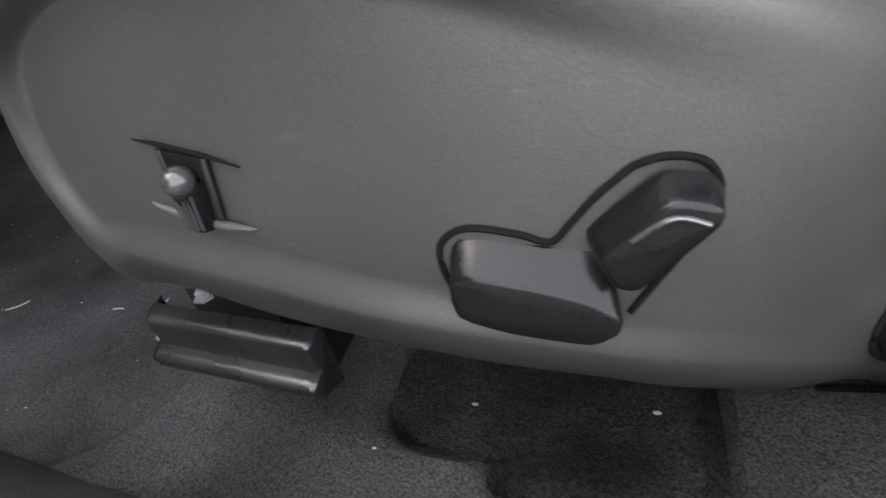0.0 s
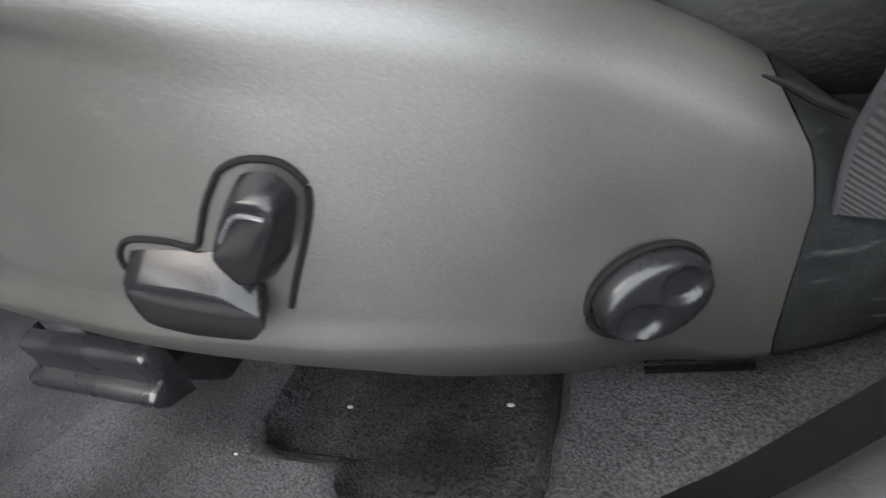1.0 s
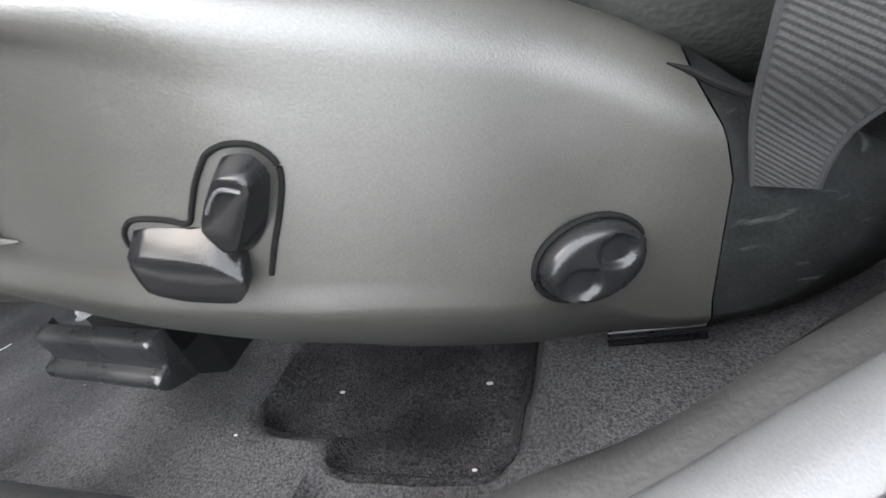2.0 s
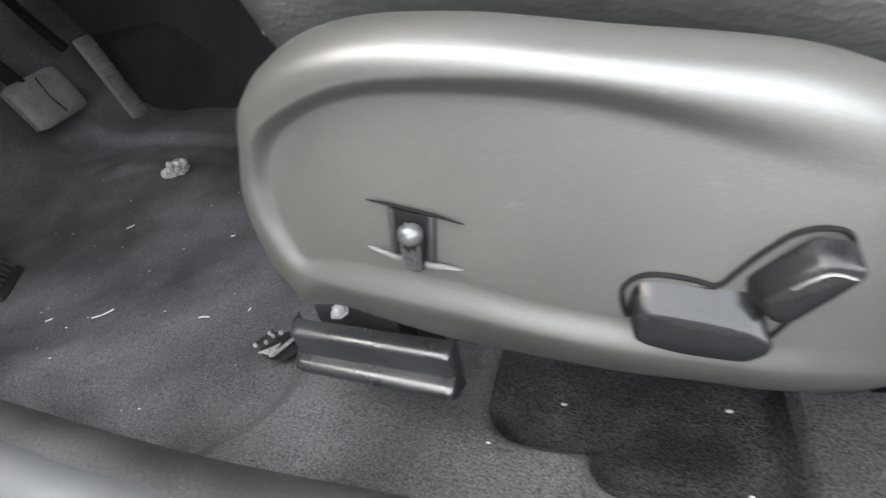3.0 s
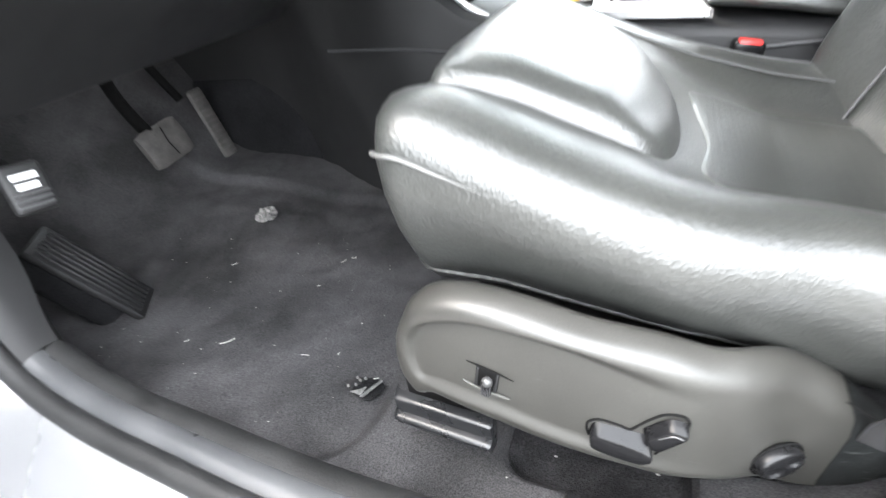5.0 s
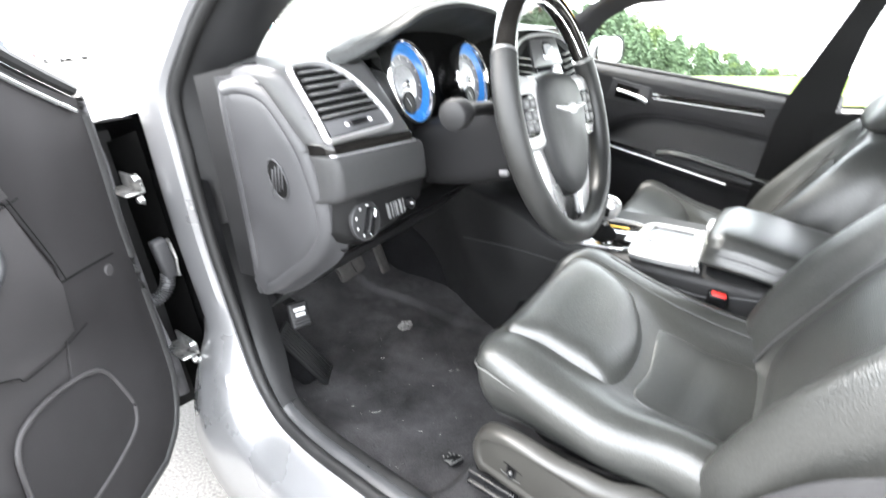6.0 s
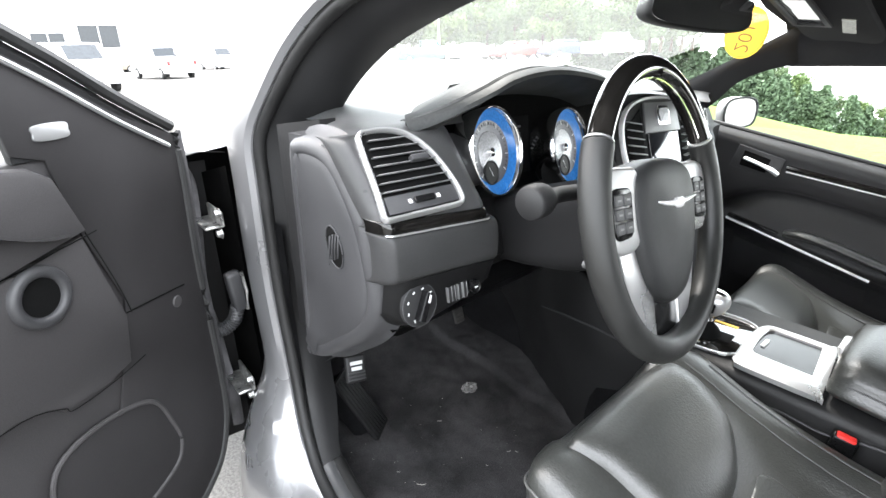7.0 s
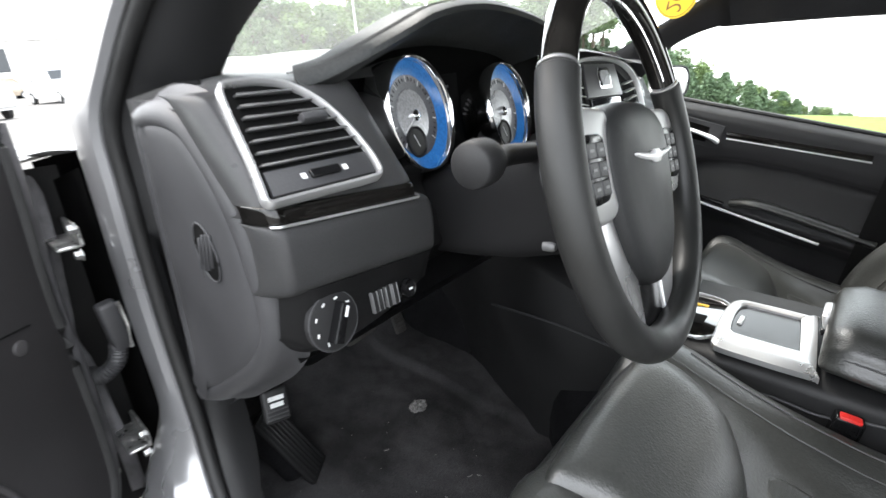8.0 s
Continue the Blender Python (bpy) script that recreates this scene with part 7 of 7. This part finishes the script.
gw = part("door_glass", sheet(lambda u, v: dp(0.385 + 0.70 * u, 0.02, 1.03 + (0.10 + 0.13 * smooth01(u * 2.2)) * v), 8, 4), M_GLASS, door, "clear door glass")
gw.visible_shadow = False
sail = [(0.130, 1.030), (0.376, 1.032), (0.383, 1.10), (0.392, 1.183), (0.33, 1.150), (0.22, 1.082)]
on_door(sail, 0.012, -0.008, "sail_panel", M_TRIM2, door, "black mirror sail panel", 0.003)
# hinge-side edge of the steel shell
rows = []
for s, z in [(0.084, 1.03)] + [(a - 0.014, b) for a, b in el]:
    rows.append([dp(s + 0.008, 0.066, z), dp(s - 0.004, 0.069, z), dp(s - 0.018, 0.066, z), dp(s - 0.030, 0.055, z), dp(s - 0.036, 0.030, z), dp(s - 0.038, 0.0, z), dp(s - 0.020, -0.045, z)])
part("shell_edge", loft(rows, closed=False), M_FLANGE, door, "silver-grey painted door edge")
part("edge_seal", tube([dp(s - 0.004, 0.074, z) for s, z in [(0.096, 1.03)] + el + [(0.6, 0.325), (1.1, 0.325)]], 0.0085, 8), M_RUBBER, door, "black rubber edge seal")
fl = spline([(-0.9256, 0.0565, 0.948), (-0.9256, 0.0565, 0.894), (-0.9256, 0.0512, 0.821), (-0.9256, 0.0408, 0.728), (-0.9256, 0.0395, 0.674), (-0.9256, 0.0465, 0.585), (-0.9256, 0.0505, 0.515), (-0.9256, 0.0565, 0.432), (-0.9256, 0.0555, 0.342)], 60)
rows = []
for i, p in enumerate(fl):
    w = 0.0095 * min(1.0, 0.25 + i / 6) - 0.0055 * smooth01(1 - abs(p.z - 0.675) / 0.05)
    rows.append([p + Vector(q) * w for q in ((-0.4, -1.6, 0), (0.15, -0.6, 0), (0.3, 0.2, 0), (0.12, 0.9, 0), (-0.25, 1.05, 0), (-0.5, 0.0, 0))])
part("edge_flange", loft(rows), M_FLANGE, door, "pale grey painted edge flange", angle=50)
part("outer_skin", sheet(lambda u, v: dp(0.07 + 1.07 * u, -0.045 - 0.03 * math.sin(math.pi * v), 0.26 + 0.74 * v), 8, 8, 0.004), M_PAINT, door, "silver outer skin")


def door_hinge(z, tilt):
    h = thing("door_hinge", (-0.92, 0.075, z), "zinc-coated steel door hinge with bolts", "door hinge", "door hinges")
    part("body_plate", box((0.095, 0.006, 0.030), pose(-0.875, 0.074, z, 0, 0, -6), 0.0015, 1), M_STEEL, h)
    part("leaf_flange", box((0.095, 0.034, 0.005), pose(-0.885, 0.060, z - 0.016, 0, 0, -6), 0.0015, 1), M_STEEL, h)
    part("pin", tube([(-0.938, 0.058, z - 0.026), (-0.938, 0.058, z - 0.006)], 0.006, 12), M_STEEL, h)
    q = dp(0.075, 0.028, z)
    part("door_plate", box((0.010, 0.050, 0.006), frame_of(q - Vector((0, 0, 0.016)), DX, DN), 0.002, 1), M_STEEL, h)
    for k, p in enumerate(((-0.835, 0.066, z + 0.012), (-0.842, 0.066, z - 0.030), tuple(dp(0.080, 0.052, z + 0.028)), tuple(dp(0.082, 0.052, z - 0.040)))):
        part("bolt", lathe([(0.0, 0.008), (0.006, 0.0075), (0.0075, 0.005), (0.0075, 0.0), (0.011, 0.0), (0.011, -0.002)], frame_of(p, (1, 0, 0), (0, 0, 1)), 6), M_STEEL, h, "hexagon bolt", smooth=False)
    return h


door_hinge(0.862, 0)
door_hinge(0.492, 0)
boot = thing("wiring_boot", (-0.90, 0.06, 0.62), "ribbed black rubber wiring boot between door and body", "wiring boot")
cable = spline([(-0.884, 0.086, 0.655), (-0.893, 0.078, 0.622), (-0.905, 0.056, 0.602), (-0.925, 0.040, 0.606), (-0.945, 0.026, 0.635)], 46)
part("bellows", tube(cable, [0.0125 + (0.003 if k % 2 else 0) for k in range(46)], 14), M_TRIM, boot, angle=30)
part("sleeve", box((0.026, 0.032, 0.092), pose(-0.880, 0.088, 0.690, 6, 4, 0), 0.008, 3), M_TRIM, boot, "grey rubber sleeve")
part("sleeve_clip", tube([(-0.862, 0.098, 0.735), (-0.860, 0.102, 0.69), (-0.862, 0.098, 0.65)], 0.0035, 8), M_STEEL, boot, "bright wire clip")

# ---- outside ----
M_LOT = surface("pale_asphalt", (0.115, 0.112, 0.107), 0.9, scale=120, bump=0.5, vary=0.35, stain=0.15, stain_scale=0.6, spec=0.2)
M_GRASS = surface("lawn", (0.105, 0.155, 0.035), 0.95, scale=14, bump=0.4, vary=0.25, stain=0.22, stain_scale=0.25, spec=0.1)
M_BARK = surface("bark", (0.09, 0.07, 0.05), 0.9, scale=18, bump=0.8, vary=0.4)


def leafy(name, color):
    m = surface(name, color, 0.7, scale=3, bump=0.0, vary=0.3, stain=0.3, stain_scale=0.8, spec=0.2)
    return m


M_LEAF1, M_LEAF2, M_LEAF3 = leafy("oak_leaves", (0.12, 0.165, 0.085)), leafy("pine_needles", (0.105, 0.150, 0.090)), leafy("light_leaves", (0.13, 0.18, 0.075))


def hill(x, y):
    """Ground height: a flat lot that falls away as a lawn towards the rear of the passenger side."""
    k = min(max(y, 33.0), 76.0) / 33
    f = float(np.interp(x / k, (-40, -30, -22, -14, -8, -1, 12, 60), (0.3, 0.1, -0.8, -2.3, -3.4, -4.4, -6.5, -9.0)))
    fade = smooth01((x * 33 / max(y, 33.0) + 33) / 10)
    fall = f * smooth01((y - 5) / 28)
    return fall + (f - 1.15) * (k - 1) * fade - 0.5 * max(0.0, y - 76) * fade


def ground_at(u, v):
    a = 2 * math.pi * u
    r = 0.01 + 420 * v ** 3
    x, y = r * math.cos(a), r * math.sin(a)
    return Vector((x, y, hill(x, y) - (0.15 if y > 6 and hill(x, y) < -0.2 else 0)))


structure("ground", sheet(ground_at, 120, 70), M_LOT, "pale sunlit asphalt of the car lot", "ground")


def lawn(u, v):
    x = -17 + 160 * u ** 1.6
    y = 5.5 + 0.3 * max(0, -8 - x) + 150 * v ** 2
    return Vector((x, y, hill(x, y) + 0.02))


structure("lawn", sheet(lawn, 70, 60), M_GRASS, "bright green mown lawn falling away beside the lot", "lawn")


def leaf_cloud(bm, centre, size, count, leaf, rnd):
    for _ in range(count):
        while True:
            p = Vector((rnd.uniform(-1, 1), rnd.uniform(-1, 1), rnd.uniform(-1, 1)))
            if 0.25 < p.length < 1.0 + 0.15 * rnd.random():
                break
        p = centre + Vector((p.x * size[0], p.y * size[1], p.z * size[2]))
        n = Vector((rnd.gauss(0, 1), rnd.gauss(0, 1), rnd.gauss(0, 1) + 0.6)).normalized()
        a = n.orthogonal().normalized() * leaf * rnd.uniform(0.6, 1.3)
        b = n.cross(a) * rnd.uniform(0.5, 0.8)
        bm.faces.new([bm.verts.new(p + q) for q in (a, b * 0.9 + a * 0.2, -a, -b)])


def broadleaf(seed, height, mat):
    rnd = random.Random(seed)
    t = thing("broadleaf_tree", (0, 0, 0), "leafy green broadleaf tree behind the lot", "tree", "trees round the lot")
    bm = bmesh.new()
    trunk = spline([(0, 0, -0.2), (0.1, 0, height * 0.2), (-0.05, 0.1, height * 0.45), (0.1, 0, height * 0.75)], 12)
    tube(trunk, [0.28 * height / 9 * (1 - 0.07 * k) for k in range(12)], 8, bm)
    for k in range(7):
        a, h = k * 2.4, height * (0.3 + 0.06 * k)
        tube(spline([(0, 0, h), (0.8 * math.cos(a), 0.8 * math.sin(a), h + 0.7), (1.9 * math.cos(a), 1.9 * math.sin(a), h + 1.2)], 6), [0.1, 0.085, 0.07, 0.055, 0.04, 0.02], 6, bm)
    part("trunk", bm, M_BARK, t)
    bm = bmesh.new()
    for k in range(26):
        a, r, h = rnd.uniform(0, 6.28), height * 0.30 * rnd.random() ** 0.6, height * rnd.uniform(0.25, 0.93)
        r *= 1.15 - abs(h / height - 0.5)
        s = height * rnd.uniform(0.09, 0.15)
        leaf_cloud(bm, Vector((r * math.cos(a), r * math.sin(a), h)), (s, s, s * 0.8), 170, 0.22, rnd)
    part("crown", bm, mat, t, smooth=False)
    return t


def conifer(seed, height):
    rnd = random.Random(seed)
    t = thing("conifer_tree", (0, 0, 0), "dark green conifer on the lawn", "tree", "trees round the lot")
    part("trunk", tube([(0, 0, -0.2), (0, 0, height * 0.5), (0, 0, height * 0.97)], [0.16, 0.10, 0.02], 8), M_BARK, t)
    bm = bmesh.new()
    for k in range(34):
        h = height * (0.06 + 0.92 * k / 34)
        r = height * 0.36 * (1 - h / height) ** 0.7 + 0.12
        for j in range(7):
            a = 2.4 * k + j * 0.9 + rnd.uniform(-0.2, 0.2)
            q = r * rnd.uniform(0.55, 1.1)
            leaf_cloud(bm, Vector((q * 0.6 * math.cos(a), q * 0.6 * math.sin(a), h - 0.12 * q)), (q * 0.5 + 0.1, q * 0.5 + 0.1, 0.16), 12, 0.17, rnd)
    part("crown", bm, M_LEAF2, t, smooth=False)
    return t


def put(t, places):
    first = True
    for x, y, z, s, r in places:
        m = pose(x, y, z, 0, 0, r) @ Matrix.Diagonal((s, s, s, 1))
        if first:
            t.matrix_basis = m
            first = False
        else:
            c = copy_thing(t, pose(x, y, z, 0, 0, r))
            c.scale = (s, s, s)


rt = random.Random(3)
kinds = [broadleaf(11, 9.0, M_LEAF1), broadleaf(12, 8.0, M_LEAF3), broadleaf(13, 10.0, M_LEAF1)]
spots = [[], [], []]
for k in range(40):
    f = k / 39
    ang = radians(149 - 36 * f)
    r = 74 + rt.uniform(-7, 7)
    x, y = r * math.cos(ang), r * math.sin(ang)
    spots[k % 3].append((x, y, max(0, hill(x, y)) - 0.1, rt.uniform(0.62, 1.0), rt.uniform(0, 360)))
for t, sp in zip(kinds, spots):
    put(t, sp)
con_spots = []
for k in range(52):
    x = -46 + 46 * k / 51 + rt.uniform(-0.7, 0.7)
    y = 70 + rt.uniform(-2, 3)
    tall = float(np.interp(x, (-42, -22, -14, -9, 0), (1.50, 1.40, 1.00, 0.70, 0.36)))
    con_spots.append((x, y, hill(x, y) - 0.1, tall * rt.uniform(0.75, 1.1), rt.uniform(0, 360)))
side_spots = [[], []]
for k in range(34):
    x = -48 + 46 * k / 33 + rt.uniform(-1.0, 1.0)
    y = 74 + rt.uniform(-1.5, 2)
    tall = float(np.interp(x, (-42, -22, -14, -9, 0), (0.80, 0.74, 0.54, 0.38, 0.19)))
    side_spots[k % 2].append((x, y, hill(x, y) - 0.2, tall * rt.uniform(0.8, 1.15), rt.uniform(0, 360)))
for seed, sp in zip((21, 22), side_spots):
    put(broadleaf(seed, 9.0, M_LEAF1 if seed == 21 else M_LEAF3), sp)
put(conifer(5, 4.2), con_spots[0::2])
put(conifer(6, 4.8), con_spots[1::2])

# parked vehicles on the lot
M_TYRE = surface("tyre_rubber", (0.02, 0.02, 0.02), 0.85, scale=60, bump=0.2)
M_CARGLASS = surface("dark_car_glass", (0.02, 0.025, 0.03), 0.05, scale=50, bump=0.0)
M_TAIL = surface("red_lamp", (0.35, 0.02, 0.02), 0.3, scale=50, bump=0.0)
PAINTS = {"white": (0.50, 0.50, 0.50), "silver": (0.45, 0.46, 0.47), "teal": (0.05, 0.22, 0.26), "red": (0.32, 0.03, 0.03), "dark blue": (0.03, 0.05, 0.11), "black": (0.02, 0.02, 0.022), "tan": (0.32, 0.27, 0.21)}
CARPAINT = {k: surface(k.replace(" ", "_") + "_car_paint", v, 0.3, metal=0.1, scale=80, bump=0.0, vary=0.03, stain=0.05, coat=0.7) for k, v in PAINTS.items()}
FORMS = {
    "sedan": ((2.3, 0.55, 0.75), (1.5, 0.92, 0.86), (0.95, 0.98, 0.9), (0.35, 1.42, 0.72), (-0.8, 1.45, 0.72), (-1.6, 1.02, 0.88), (-2.25, 0.95, 0.84), (-2.4, 0.6, 0.78)),
    "pickup": ((2.6, 0.7, 0.85), (2.5, 1.08, 0.92), (1.35, 1.2, 0.95), (0.85, 1.78, 0.78), (-0.35, 1.8, 0.78), (-0.5, 1.2, 0.95), (-2.5, 1.2, 0.95), (-2.6, 0.7, 0.95)),
    "van": ((2.3, 0.6, 0.8), (2.2, 1.0, 0.9), (1.6, 1.15, 0.92), (0.95, 1.82, 0.82), (-1.0, 1.9, 0.84), (-2.1, 1.85, 0.84), (-2.3, 1.2, 0.92), (-2.35, 0.6, 0.9)),
}


def vehicle(form, paint, x, y, turn):
    v = thing("parked_" + form, (0, 0, 0), paint + " parked " + form + " on the car lot", form, "parked vehicles")
    rows = []
    for px, top, hw in FORMS[form]:
        belt = min(top, 1.0 if form == "sedan" else 1.2)
        rows.append([Vector(p) for p in ((px, -0.88, 0.32), (px, -0.92, 0.6), (px, -0.90, belt - 0.03), (px, -hw * 0.98 if top > belt + 0.1 else -0.86, (belt + top) / 2), (px, -hw, top - 0.06), (px, -hw + 0.12, top), (px, hw - 0.12, top), (px, hw, top - 0.06), (px, hw * 0.98 if top > belt + 0.1 else 0.86, (belt + top) / 2), (px, 0.90, belt - 0.03), (px, 0.92, 0.6), (px, 0.88, 0.32))])
    n = len(rows[0])
    part("body", loft(rows), CARPAINT[paint], v, "", angle=35)
    f = FORMS[form]
    k = [i for i in range(len(f)) if f[i][1] > (1.3 if form == "sedan" else 1.7)]
    a, b = f[k[0]], f[k[-1]]
    belt = 1.0 if form == "sedan" else 1.2
    for s in (-1, 1):
        part("side_window", prism([(a[0] + 0.35, belt + 0.02), (b[0] - 0.3, belt + 0.02), (b[0] + 0.05, b[1] - 0.16), (a[0] - 0.05, a[1] - 0.16)], 0.03, frame_of((0, s * (0.845 if form == "sedan" else 0.885), 0), (1, 0, 0), (0, s * -0.22, 1))), M_CARGLASS, v, smooth=False)
    for i, j, nm in ((k[0] - 1, k[0], "windscreen"), (k[-1], k[-1] + 1, "rear_window")):
        p, q = Vector((f[i][0], 0, f[i][1])), Vector((f[j][0], 0, f[j][1]))
        d = (q - p)
        nr = Vector((-d.z, 0, d.x)).normalized()
        if nr.z < 0:
            nr = -nr
        hw = 0.62
        part(nm, loft([[p.lerp(q, 0.12) + nr * o + Vector((0, s * hw, 0)) for s in (-1, 1)] + [p.lerp(q, 0.88) + nr * o + Vector((0, s * hw * 0.95, 0)) for s in (1, -1)] for o in (-0.02, 0.02)]), M_CARGLASS, v, smooth=False)
    for px in (f[0][0] - 0.85, f[-1][0] + 0.95):
        for s in (-1, 1):
            w = part("wheel", lathe([(0.0, 0.0), (0.2, 0.0), (0.33, 0.03), (0.33, 0.2), (0.2, 0.22), (0.0, 0.22)], frame_of((px, s * 0.72, 0.33), (1, 0, 0), (0, 0, -s)), 20), M_TYRE, v, "black tyre")
            part("rim", lathe([(0.0, 0.235), (0.12, 0.23), (0.21, 0.222)], frame_of((px, s * 0.72, 0.33), (1, 0, 0), (0, 0, -s)), 14), M_SATIN, w, "silver rim")
    for s in (-1, 1):
        part("headlamp", box((0.08, 0.3, 0.14), pose(f[0][0] - 0.02, s * 0.66, 0.72), 0.02, 1), M_DIAL, v, "headlamp")
        part("tail_lamp", box((0.06, 0.18, 0.22), pose(f[-1][0] + 0.03, s * 0.76, 0.86), 0.02, 1), M_TAIL, v, "red tail lamp")
    for e in (0, -1):
        part("bumper", box((0.14, 1.76, 0.2), pose(f[e][0], 0, 0.48), 0.04, 2), M_SATIN if form != "sedan" else CARPAINT[paint], v)
    v.matrix_basis = pose(x, y, 0, 0, 0, turn)
    return v


LOT = [("van", "white", -26, 4.2, 8), ("pickup", "white", -36, 10.5, 186), ("van", "white", -48, 18.5, 0), ("van", "tan", -58, 12.5, 90),
       ("sedan", "silver", -40, 29.5, 60), ("pickup", "teal", -37, 32.5, 62), ("sedan", "white", -34, 35.5, 66), ("sedan", "red", -31, 38.0, 68), ("van", "white", -44, 27.0, 55),
       ("sedan", "dark blue", -27.5, 40.2, 70), ("pickup", "silver", -24, 41.5, 75), ("sedan", "black", -60, 20, 10), ("sedan", "white", -52, 15.5, 5)]
for row in LOT:
    vehicle(*row)
pole = thing("light_pole", (-45, 41.6, 0), "tall grey lamp pole on the car lot", "lamp post")
part("mast", tube([(-45, 41.6, 0), (-45, 41.6, 9.5)], [0.13, 0.08], 10), M_STEEL, pole)
part("lamp_head", box((0.9, 0.35, 0.15), pose(-44.7, 41.6, 9.5), 0.04, 1), M_STEEL, pole)
part("footing", lathe([(0.3, 0.0), (0.3, 0.6), (0.0, 0.62)], pose(-45, 41.6, 0), 16), M_LOT, pole)
store = thing("low_building", (-72, 12, 0), "long pale building with dark windows beyond the lot", "building")
M_PALEWALL = surface("pale_render_wall", (0.72, 0.71, 0.69), 0.85, scale=8, bump=0.2, vary=0.06, stain=0.08, stain_scale=0.4)
part("wall", box((12, 46, 5.2), pose(-72, 8, 2.6), 0.05, 1), M_PALEWALL, store)
part("roof", prism([(-6.4, 0), (6.4, 0), (6.0, 0.35), (-6.0, 0.35)], 47, frame_of((-72, 31.5, 5.2), (1, 0, 0), (0, 0, 1))), M_PALEWALL, store, smooth=False)
for y0, y1, z0, z1 in ((12.2, 15.7, 2.4, 4.5), (8.2, 10.9, 2.0, 3.8), (2.0, 6.0, 1.0, 3.6)):
    w = part("shop_window", box((0.12, y1 - y0, z1 - z0), pose(-65.98, (y0 + y1) / 2, (z0 + z1) / 2), 0.03, 1), M_CARGLASS, store, "dark shop window")
    part("window_frame", box((0.2, 0.12, z1 - z0), pose(-65.95, (y0 + y1) / 2, (z0 + z1) / 2), 0.02, 1), M_SATIN, w)
